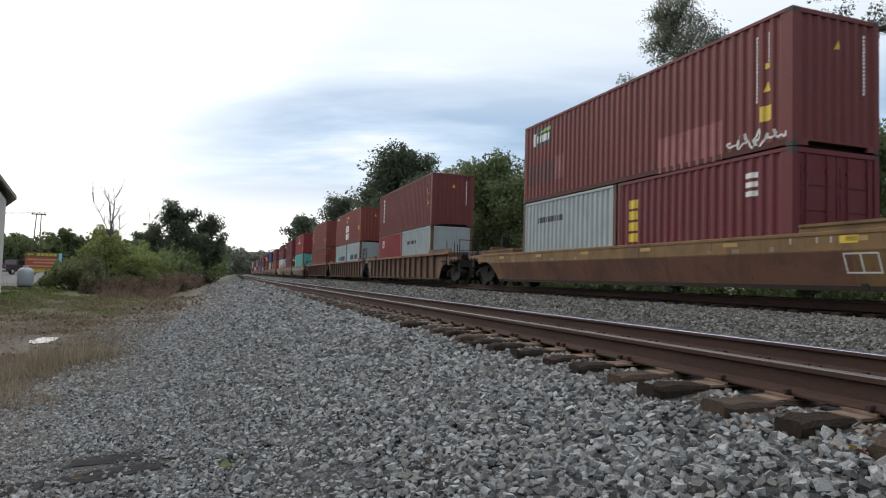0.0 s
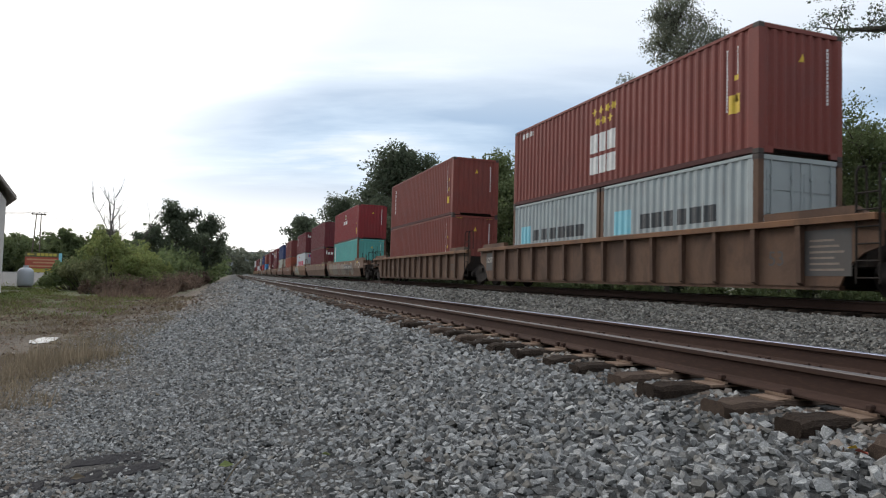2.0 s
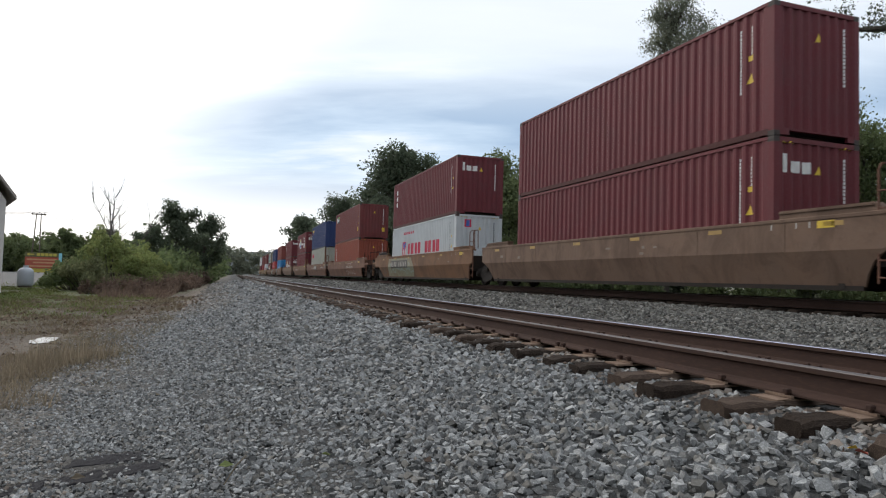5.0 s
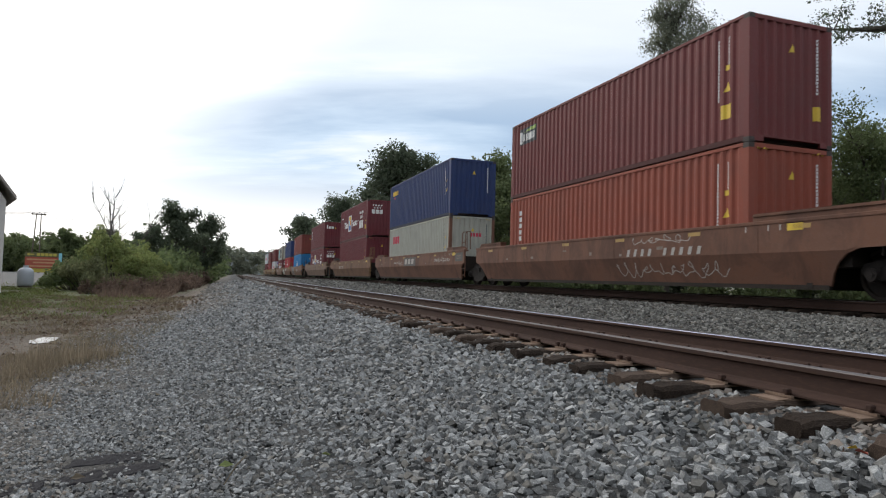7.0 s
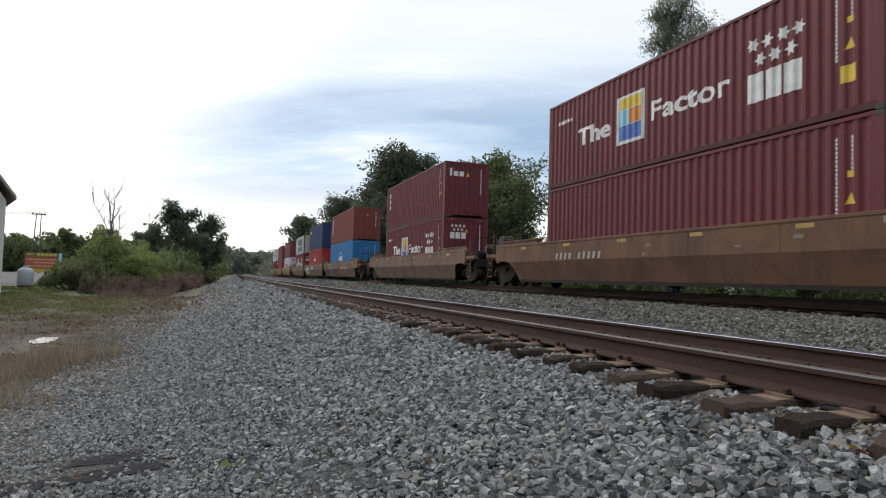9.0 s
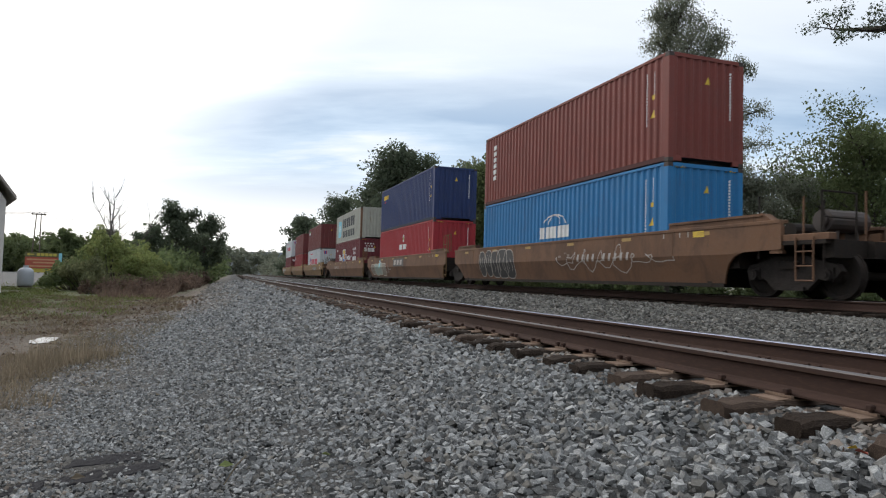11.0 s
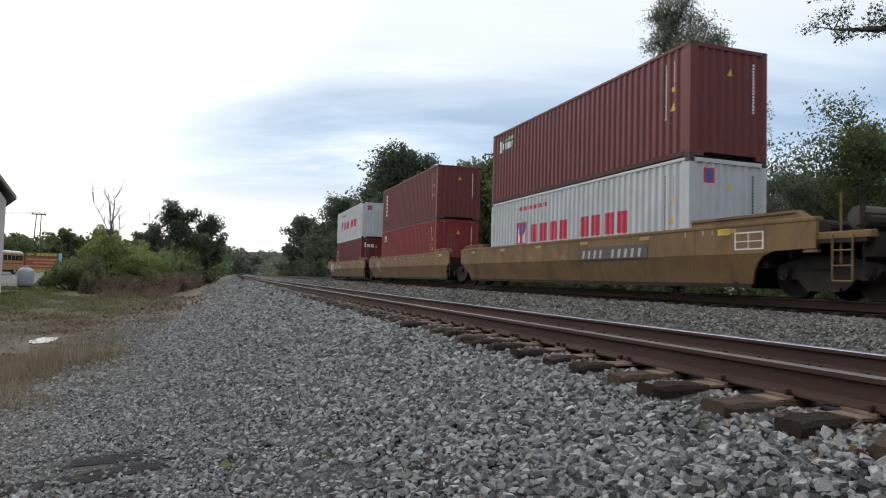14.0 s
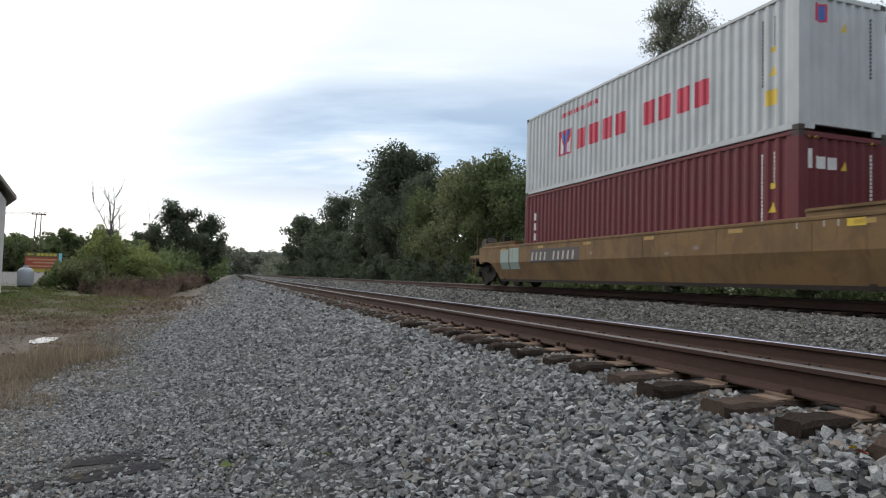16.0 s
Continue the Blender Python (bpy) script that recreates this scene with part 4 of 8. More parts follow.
def truck_meshes():
    if "truck" in MESHES:
        return MESHES["truck"]
    frame_out = [(-1.15, 0.55), (-0.98, 0.34), (-0.66, 0.40), (-0.42, 0.18), (0.42, 0.18), (0.66, 0.40), (0.98, 0.34), (1.15, 0.55), (1.08, 0.68), (0.62, 0.78), (0.40, 0.86), (-0.40, 0.86), (-0.62, 0.78), (-1.08, 0.68)]
    d = {}
    d["frame"] = Geo().prism(frame_out, "x", -0.07, 0.07).box(-0.10, 0.10, -1.02, -0.76, 0.40, 0.62).box(-0.10, 0.10, 0.76, 1.02, 0.40, 0.62).box(-0.12, 0.12, -0.36, 0.36, 0.16, 0.24).mesh("side_frame")
    g, n = Geo(), 8
    for k in range(11):
        g.v += [((0.075 if k % 2 else 0.05) * math.cos(2 * math.pi * i / n), (0.075 if k % 2 else 0.05) * math.sin(2 * math.pi * i / n), 0.23 + 0.032 * k) for i in range(n)]
    g.f = [(k * n + i, k * n + (i + 1) % n, (k + 1) * n + (i + 1) % n, (k + 1) * n + i) for k in range(10) for i in range(n)] + [tuple(range(n)), tuple(10 * n + i for i in range(n))]
    d["spring"] = g.mesh("coil_spring")
    d["bolster"] = Geo().prism([(-1.15, 0.60), (1.15, 0.60), (1.15, 0.74), (0.5, 0.82), (-0.5, 0.82), (-1.15, 0.74)], "y", -0.22, 0.22).mesh("bolster")
    w = Geo()
    for s in (-1, 1):
        x = s * 0.752
        rim = [(0.0, 0.0)]
        prof = [(x - s * 0.065, WHEEL_R + 0.025), (x - s * 0.04, WHEEL_R + 0.025), (x - s * 0.03, WHEEL_R), (x + s * 0.07, WHEEL_R - 0.008), (x + s * 0.07, WHEEL_R - 0.07), (x + s * 0.02, WHEEL_R - 0.09), (x + s * 0.02, 0.18), (x + s * 0.09, 0.13), (x + s * 0.09, 0.0)]
        n = 28
        o = len(w.v)
        for px, pr in prof:
            w.v += [(px, pr * math.cos(2 * math.pi * i / n), pr * math.sin(2 * math.pi * i / n)) for i in range(n)]
        for j in range(len(prof) - 1):
            w.f += [(o + j * n + i, o + j * n + (i + 1) % n, o + (j + 1) * n + (i + 1) % n, o + (j + 1) * n + i) for i in range(n)]
        w.f.append(tuple(o + i for i in range(n)))
        for k in range(3):
            t = 2 * math.pi * k / 3
            w.tube((x + s * 0.092, 0.07 * math.cos(t), 0.07 * math.sin(t)), (x + s * 0.11, 0.07 * math.cos(t), 0.07 * math.sin(t)), 0.02, sides=6)
    w.tube((-0.98, 0, 0), (0.98, 0, 0), 0.08, sides=10)
    d["wheelset"] = w.mesh("wheelset")
    d["bearing"] = Geo().tube((-0.09, 0, 0), (0.09, 0, 0), 0.115, sides=12).tube((0.09, 0, 0), (0.11, 0, 0), 0.06, sides=8).mesh("bearing_cap")
    MESHES["truck"] = d
    return d


WHEELS = []


def truck(car, y):
    d = truck_meshes()
    t = part("truck", d["bolster"], GRIME, car, "black grimy two-axle truck", m=Matrix.Translation((0, y, 0)))
    for s in (-1, 1):
        part("side_frame", d["frame"], TRUCK_STEEL, t, m=Matrix.Translation((s * 1.0, 0, 0)))
        for a in (-0.2, 0.0, 0.2):
            part("coil_spring", d["spring"], RAIL_SIDE, t, m=Matrix.Translation((s * 1.0, a, 0)))
        for a in (-0.89, 0.89):
            part("bearing_cap", d["bearing"], TRUCK_STEEL, t, m=Matrix.Translation((s * 1.08, a, WHEEL_R)) @ Matrix.Rotation(0 if s > 0 else math.pi, 4, "Z"))
    for a in (-0.89, 0.89):
        w = part("wheelset", d["wheelset"], GRIME, t, "dark steel wheels on one axle", m=Matrix.Translation((0, a, WHEEL_R)))
        WHEELS.append(w)
    return t


STYLE_TOP = {"smooth": 1.525, "low": 1.225, "ribbed": 1.50}
MIDZ, LOWZ, BASEZ = 0.92, 0.26, 0.19
OUT, TUCK = 1.47, 1.25


def side_stations(front, rear):
    """(y, foot height) along the side sheet: the ends rise over the trucks."""
    f, r = (-8.95 if front == "joint" else -9.9), (8.95 if rear == "joint" else 9.9)
    arch = [(8.15, LOWZ), (8.25, 0.48), (8.41, 0.70), (8.62, 0.86), (8.88, 0.95)]
    return [(f, 0.98)] + [(-y, z) for y, z in arch[::-1]] + [(0, LOWZ)] + arch + [(r, 0.98)]


def car_meshes(style, front, rear):
    key = ("car", style, front, rear)
    if key in MESHES:
        return MESHES[key]
    d = {}
    TOPZ = STYLE_TOP[style]
    st = side_stations(front, rear)
    yf, yr = st[0][0], st[-1][0]
    for s in (-1, 1):
        g = Geo()
        for y, z in st:
            zm = max(MIDZ, z + 0.04)
            tuck = OUT - (OUT - TUCK) * (MIDZ - min(MIDZ, z)) / (MIDZ - LOWZ) if style != "ribbed" else OUT - 0.10
            top = OUT if style != "ribbed" else OUT - 0.10
            g.v += [(s * top, y, TOPZ), (s * top, y, zm), (s * tuck, y, z), (s * (tuck - 0.05), y, z), (s * (top - 0.07), y, zm), (s * (top - 0.07), y, TOPZ)]
        k = 6
        for j in range(len(st) - 1):
            g.f += [(j * k + i, j * k + (i + 1) % k, (j + 1) * k + (i + 1) % k, (j + 1) * k + i) for i in range(k)]
        g.f += [tuple(range(k)), tuple((len(st) - 1) * k + i for i in range(k))]
        if style != "ribbed":
            for y in (-6.6, -4.1, -1.4, 1.4, 4.1, 6.6):
                x0, x1 = sorted((s * (OUT - 0.01), s * (OUT + 0.006)))
                g.box(x0, x1, y - 0.012, y + 0.012, MIDZ + 0.02, TOPZ - 0.03)
        d["side", s] = g.mesh("side_sheet")
        c = Geo()
        if style != "ribbed":
            c.chamfer_box(min(s * 1.27, s * 1.485), max(s * 1.27, s * 1.485), yf, yr, TOPZ - 0.015, TOPZ + 0.055, 0.012)
        else:
            c.chamfer_box(min(s * 1.27, s * 1.52), max(s * 1.27, s * 1.52), yf, yr, TOPZ - 0.07, TOPZ + 0.055, 0.015)
        d["chord", s] = c.mesh("top_chord")
        b = Geo()
        b.box(min(s * 1.20, s * (TUCK + (0.012 if style != "ribbed" else 0.09))), max(s * 1.20, s * (TUCK + (0.012 if style != "ribbed" else 0.09))), -8.12, 8.12, BASEZ, LOWZ + 0.02)
        d["sill", s] = b.mesh("bottom_sill")
        # raised guide plates at the ends of the well
        for e, nm in ((-1, "front"), (1, "rear")):
            a, bb = sorted((e * 6.45, e * (abs(yf if e < 0 else yr) - 0.25)))
            o = [(a, 0.0), (bb, 0.0), (bb - (0.25 if e > 0 else 0), 0.17), (a + (0.25 if e < 0 else 0), 0.17)]
            q = Geo()
            if style == "ribbed":
                q.prism([(y, TOPZ + 0.05 + z) for y, z in o], "x", min(s * 1.25, s * 1.42), max(s * 1.25, s * 1.42))
            else:
                q.prism([(y, TOPZ + 0.05 + z) for y, z in o], "x", min(s * 1.22, s * 1.44), max(s * 1.22, s * 1.44))
                q.prism([(o[3][0], TOPZ + 0.16), (o[2][0], TOPZ + 0.16), (o[2][0], TOPZ + 0.185), (o[3][0], TOPZ + 0.185)], "x", min(s * 1.18, s * 1.47), max(s * 1.18, s * 1.47))
            d["guide", s, nm] = q.mesh("guide_plate")
    rib = Geo().prism([(OUT - 0.10, LOWZ), (OUT + 0.0, LOWZ + 0.06), (OUT + 0.03, TOPZ - 0.05), (OUT - 0.10, TOPZ - 0.05)], "y", -0.055, 0.055)
    d["rib"] = rib.mesh("side_rib")
    fl = Geo().box(-1.20, 1.20, -7.6, 7.6, 0.28, 0.33)
    for i in range(7):
        y = -6.4 + i * 2.13
        fl.box(-1.22, 1.22, y - 0.16, y + 0.16, 0.25, 0.50)
    for y in (-6.0, 6.0, -2.9, 2.9):
        fl.box(-1.22, 1.22, y - 0.12, y + 0.12, 0.30, 0.503)
    d["floor"] = fl.mesh("well_floor")
    for e, nm, kind in ((-1, "front", front), (1, "rear", rear)):
        q = Geo()
        reach = 9.2 if kind == "joint" else 11.1
        y0, y1 = sorted((e * 7.9, e * reach))
        q.box(-1.27, 1.27, min(e * 7.75, e * 8.6), max(e * 7.75, e * 8.6), 0.62, 1.30)
        q.box(-0.45, 0.45, y0, y1, 0.80, 1.12)
        q.box(-1.27, 1.27, min(e * 7.62, e * 7.76), max(e * 7.62, e * 7.76), 0.22, 1.30)
        if kind == "coupler":
            q.box(-1.45, 1.45, min(e * 8.6, e * 10.9), max(e * 8.6, e * 10.9), 1.06, 1.14)
            q.box(-1.30, 1.30, min(e * 10.7, e * 10.95), max(e * 10.7, e * 10.95), 0.80, 1.14)
        d["deck", nm] = q.mesh("end_deck")
    cp = Geo().box(-0.10, 0.10, -0.6, 0.15, 0.76, 0.95).box(-0.17, 0.17, 0.1, 0.42, 0.70, 1.0).box(-0.16, -0.05, 0.4, 0.62, 0.72, 0.98)
    d["coupler"] = cp.mesh("coupler")
    hose = Geo().path([(0.3, 0.05, 0.85), (0.34, 0.2, 0.55), (0.3, 0.4, 0.4), (0.26, 0.6, 0.42)], 0.03)
    d["hose"] = hose.mesh("air_hose")
    lad = Geo()
    lad.path([(0, -0.22, 0.32), (0, -0.22, 2.30), (0.05, -0.20, 2.40), (0.22, -0.20, 2.42), (0.24, -0.20, 1.6)], 0.021, 6)
    lad.path([(0, 0.22, 0.32), (0, 0.22, 2.30), (0.05, 0.20, 2.40), (0.22, 0.20, 2.42), (0.24, 0.20, 1.6)], 0.021, 6)
    for k in range(6):
        lad.tube((0, -0.22, 0.42 + k * 0.30), (0, 0.22, 0.42 + k * 0.30), 0.018, sides=6)
    d["ladder"] = lad.mesh("ladder")
    d["short_ladder"] = Geo().path([(0, -0.20, 1.20), (0, -0.20, 0.36), (0, 0.20, 0.36), (0, 0.20, 1.20)], 0.019, 6).tube((0, -0.20, 0.64), (0, 0.20, 0.64), 0.016, sides=6).tube((0, -0.20, 0.92), (0, 0.20, 0.92), 0.016, sides=6).mesh("ladder")
    d["end_beam"] = Geo().chamfer_box(-0.09, 0.09, -0.55, 0.55, 1.144, 1.27, 0.015).mesh("end_beam")
    d["end_post"] = Geo().chamfer_box(-0.07, 0.07, -0.11, 0.11, 0.90, TOPZ - 0.08, 0.015).box(-0.05, 0.05, -0.16, 0.16, 0.90, 0.96).mesh("end_post")
    post = Geo().path([(-0.45, 0, 1.1), (-0.45, 0, 2.1), (0.45, 0, 2.1), (0.45, 0, 1.1)], 0.02).tube((-0.45, 0, 1.6), (0.45, 0, 1.6), 0.015, sides=6)
    d["rail"] = post.mesh("hand_rail")
    br = Geo()
    n = 20
    pts = [(0.28 * math.cos(2 * math.pi * i / n), 0, 2.0 + 0.28 * math.sin(2 * math.pi * i / n)) for i in range(n + 1)]
    br.path(pts, 0.016)
    for k in range(4):
        t = math.pi / 2 * k + 0.4
        br.tube((0, 0, 2.0), (0.28 * math.cos(t), 0, 2.0 + 0.28 * math.sin(t)), 0.012, sides=6)
    br.box(-0.16, 0.16, 0.03, 0.22, 1.75, 2.2)
    d["brake"] = br.mesh("hand_brake")
    cyl = Geo().tube((-0.5, 0, 1.42), (0.3, 0, 1.42), 0.17, sides=14).tube((0.3, 0, 1.42), (0.55, 0, 1.42), 0.10, sides=10).box(-0.3, 0.2, -0.1, 0.1, 1.12, 1.30)
    d["cylinder"] = cyl.mesh("brake_reservoir")
    d["stand"] = Geo().chamfer_box(-0.20, 0.20, -0.12, 0.12, 1.12, 2.05, 0.05).chamfer_box(-0.30, 0.26, -0.2, 0.16, 1.55, 1.95, 0.06).tube((-0.34, -0.05, 1.78), (-0.30, -0.05, 1.78), 0.24, sides=16).tube((0, -0.12, 1.3), (0.3, 0.3, 1.15), 0.03, sides=6).mesh("brake_stand")
    d["drum"] = Geo().tube((-0.62, 0, 1.62), (0.45, 0, 1.62), 0.24, sides=16).tube((-0.70, 0, 1.62), (-0.62, 0, 1.62), 0.16, sides=12).box(-0.4, -0.3, -0.12, 0.12, 1.12, 1.5).box(0.15, 0.25, -0.12, 0.12, 1.12, 1.5).mesh("air_reservoir")
    d["stanchion"] = Geo().tube((0, 0, 1.10), (0, 0, 2.42), 0.019, sides=6).mesh("stanchion")
    d["bulkhead"] = Geo().chamfer_box(-1.36, 1.36, -0.10, 0.10, 1.10, 1.58, 0.03).box(-1.1, -0.9, -0.2, 0.2, 1.1, 1.4).box(0.9, 1.1, -0.2, 0.2, 1.1, 1.4).mesh("end_bulkhead")
    pl = Geo()
    for k in range(3):
        pl.path([(-1.2 + 0.4 * k, -0.4, 1.2 + 0.08 * k), (-0.2, 0.3, 1.24 + 0.1 * k), (0.9, 0.5, 1.2)], 0.022, 6)
    d["pipes"] = pl.mesh("brake_pipe")
    MESHES[key] = d
    return d


def well_car(label, style, mat, front, rear):
    """A well car unit; its origin is at rail height under its middle; front faces -y."""
    d = car_meshes(style, front, rear)
    car = thing("well_car", label, "railway car", group="well cars of the train")
    for s in (-1, 1):
        side = part("side_sheet", d["side", s], mat, car)
        part("top_chord", d["chord", s], CAR_OCHRE if style == "ribbed" else mat, car)
        part("bottom_sill", d["sill", s], mat if style == "ribbed" else GRIME, car)
        for nm in ("front", "rear"):
            part("guide_plate", d["guide", s, nm], mat, car)
        if style == "ribbed":
            for i in range(14):
                y = -7.35 + i * 14.7 / 13
                part("side_rib", d["rib"], mat, side, m=Matrix.Rotation(0 if s > 0 else math.pi, 4, "Z") @ Matrix.Translation((0, y, 0)))
    part("well_floor", d["floor"], DARK, car)
    for e, nm, kind in ((-1, "front", front), (1, "rear", rear)):
        deck = part("end_deck", d["deck", nm], GRIME, car)
        turn = Matrix.Rotation(math.pi if e < 0 else 0, 4, "Z")
        if kind == "coupler":
            part("coupler", d["coupler"], GRIME, car, m=turn @ Matrix.Translation((0, 11.15, 0)))
            part("air_hose", d["hose"], GRIME, car, m=turn @ Matrix.Translation((0, 11.15, 0)))
            for s in (-1, 1):
                part("ladder", d["short_ladder"], mat if style == "smooth" else GRIME, car, m=Matrix.Translation((s * 1.47, e * 10.45, 0)))
                part("end_beam", d["end_beam"], mat, car, m=Matrix.Translation((s * 1.35, e * 10.42, 0)))
                part("end_post", d["end_post"], mat, car, m=Matrix.Translation((s * 1.385, e * 9.74, 0)))
            part("hand_rail", d["rail"], GRIME, car, m=Matrix.Translation((-0.75, e * 10.6, 0)))
            part("end_bulkhead", d["bulkhead"], CAR_RUST, car, m=Matrix.Translation((0, e * 8.75, 0)))
            if e > 0 and style == "smooth":
                part("brake_stand", d["stand"], DARK, car, "dark brown brake housing", m=Matrix.Translation((-0.75, e * 10.35, 0)))
            elif e < 0:
                part("air_reservoir", d["drum"], DARK, car, "dark steel air tank", m=Matrix.Translation((0.25, e * 9.9, 0 if style == "smooth" else -0.24)))
            part("brake_pipe", d["pipes"], GRIME, car, m=Matrix.Translation((0, e * 9.6, 0)))
            for k, (sx, sy) in enumerate(((-1.38, 9.25), (-1.38, 10.35), (-1.38, 10.8), (-0.30, 10.8), (0.5, 10.8), (1.38, 10.3))):
                part("stanchion", d["stanchion"], mat if k % 2 and style == "smooth" else GRIME, car, m=Matrix.Translation((sx, e * sy, -0.12 * (k % 3) - (0.3 if e < 0 else 0.0))))
            if e > 0:
                part("hand_brake", d["brake"], GRIME, car, m=Matrix.Translation((0.3, 10.85, 0)))
            else:
                part("brake_reservoir", d["cylinder"], GRIME, car, m=Matrix.Translation((-0.2, -9.4, 0)))
        else:
            if e < 0:
                part("ladder", d["ladder"], (CAR_YELLOW if mat == CAR_BROWN else CAR_RUST) if style == "smooth" else GRIME, car, m=Matrix.Translation((-1.43, -8.75, 0)))
                part("brake_reservoir", d["cylinder"], GRIME, car, m=Matrix.Translation((0, -8.9, -0.05)))
    truck(car, -TRUCK_Y)
    if rear == "coupler":
        truck(car, TRUCK_Y)
    return car


# Each unit: where its load's near end stands at the start, its style and paint, its ends, and its load (lower row, upper).
STARTS = [9.98, 33.45, 52.59, 71.84, 95.34, 114.89, 133.96, 157.46, 176.80, 196.35, 219.64, 244.12, 263.36, 282.87, 306.46, 325.99, 345.45]
UNITS = [
    ("low", CAR_YELLOW, "joint", "coupler", "dull yellow well car with a brown lower side", [("20", MAROON, True), ("20", GREY, False)], BROWN),
    ("ribbed", CAR_TAN, "coupler", "joint", "dusty tan well car with upright side ribs", [("20", GREY, True), ("20", RED, False)], BROWN),
    ("ribbed", CAR_TAN, "joint", "joint", "dusty brown ribbed well car, middle unit", [("20", GREY, True), ("20", GREY, False)], RUSSET),
    ("ribbed", CAR_TAN, "joint", "coupler", "dusty tan ribbed well car with a handbrake", [("40", RUSSET, False)], RUSSET),
    ("smooth", CAR_GREY, "coupler", "joint", "faded tan well car with sprayed scrawl", [("40", TEAL, False)], RED),
    ("smooth", CAR_GREY, "joint", "joint", "faded grey-tan well car", [("40", MAROON, False)], MAROON),
    ("smooth", CAR_OCHRE, "joint", "coupler", "orange-tan well car with pale green scrawl", [("40", WHITE, False)], MAROON),
    ("smooth", CAR_RUST, "coupler", "joint", "rust-brown well car with white scrawl", [("40", ORANGE, False)], BROWN),
    ("smooth", CAR_RUST, "joint", "joint", "rust-brown well car with a dark plate", [("40", CREAM, False)], NAVY),
    ("smooth", CAR_BROWN, "joint", "coupler", "brown well car with yellow patches", [("40", MAROON, False)], MAROON),
    ("smooth", CAR_GREY, "coupler", "coupler", "faded grey-tan single well car", [("40", MAROON, False)], MAROON),
    ("smooth", CAR_BROWN, "coupler", "joint", "brown well car with black scrawl", [("40", BLUE, False)], RUSSET),
    ("smooth", CAR_BROWN, "joint", "joint", "brown well car with pale scrawl and a dark plate", [("40", BRIGHT_RED, False)], NAVY),
    ("smooth", CAR_BROWN, "joint", "coupler", "weathered ochre-brown well car", [("40", MAROON, False)], CREAM),
    ("smooth", CAR_YELLOW, "coupler", "joint", "dull yellow well car with a dark number plate", [("40", WHITE, False)], BROWN),
    ("smooth", CAR_YELLOW, "joint", "joint", "dull yellow well car with red lettering blocks", [("40", RED, False)], BROWN),
    ("smooth", CAR_YELLOW, "joint", "coupler", "dull yellow well car at the end of the train", [("40", MAROON, False)], WHITE),
]
COLOUR = {BROWN.name: "oxide-brown", MAROON.name: "maroon", RED.name: "red", BRIGHT_RED.name: "bright red", ORANGE.name: "orange-brown", RUSSET.name: "russet", TEAL.name: "turquoise", BLUE.name: "blue", NAVY.name: "navy blue", WHITE.name: "white", GREY.name: "light grey", CREAM.name: "pale grey-green"}
DECK = 0.505
TRAIN = []  # (thing, middle along the track at the start, height over the rail)


def build_train():
    boxes = []
    for i, (style, mat, front, rear, label, lower, upper) in enumerate(UNITS):
        mid = STARTS[i] + LONG / 2
        TRAIN.append((well_car(label, style, mat, front, rear), mid, 0.0))
        row = []
        for k, (size, cm, doors) in enumerate(lower):
            length, high = (SHORT, LOW) if size == "20" else (LONG, LOW if size == "40L" else HIGH)
            c = container(COLOUR[cm.name] + (" short" if size == "20" else "") + " corrugated steel container " + ("with doors " if doors else "") + "in a well car", length, high, cm, doors, CAR_RUST if cm in (CREAM, TEAL) else (CAR_TAN if cm == GREY else None))
            TRAIN.append((c, mid if size != "20" else mid + (-3.065 if k == 0 else 3.065), DECK))
            row.append((c, length, high))
        top = container(COLOUR[upper.name] + " corrugated steel container stacked on top", LONG, LOW if upper == CREAM else HIGH, upper, False, CAR_BROWN if upper == CREAM else None)
        TRAIN.append((top, mid, DECK + row[0][2] + 0.008))
        boxes.append((row, (top, LONG, LOW if upper == CREAM else HIGH)))
    return boxes


BOXES = build_train()


# ---- train: paint marks ----
def on_car(g, style, poly):
    """Lays a convex outline (along, up) over the car's outer side: upright above, tucked in below."""
    tuck = (OUT - TUCK) / (MIDZ - LOWZ)

    def out(z):
        return -(OUT + 0.004 - (max(0.0, MIDZ - z) * tuck if style != "ribbed" else 0.10))

    def clip(p, keep):
        r = []
        for a, b in zip(p, p[1:] + p[:1]):
            if keep(a):
                r.append(a)
            if keep(a) != keep(b):
                k = (MIDZ - a[1]) / (b[1] - a[1])
                r.append((a[0] + k * (b[0] - a[0]), MIDZ))
        return r

    for half in (clip(poly, lambda q: q[1] >= MIDZ), clip(poly, lambda q: q[1] < MIDZ)):
        if len(half) > 2:
            g.quads([(out(z), y, z) for y, z in half], [tuple(range(len(half)))])


def car_mark(car, style, mat, outlines, name, label=""):
    def side(g, o):
        on_car(g, style, o)
    return lay(car, mat, outlines, name, label, side)


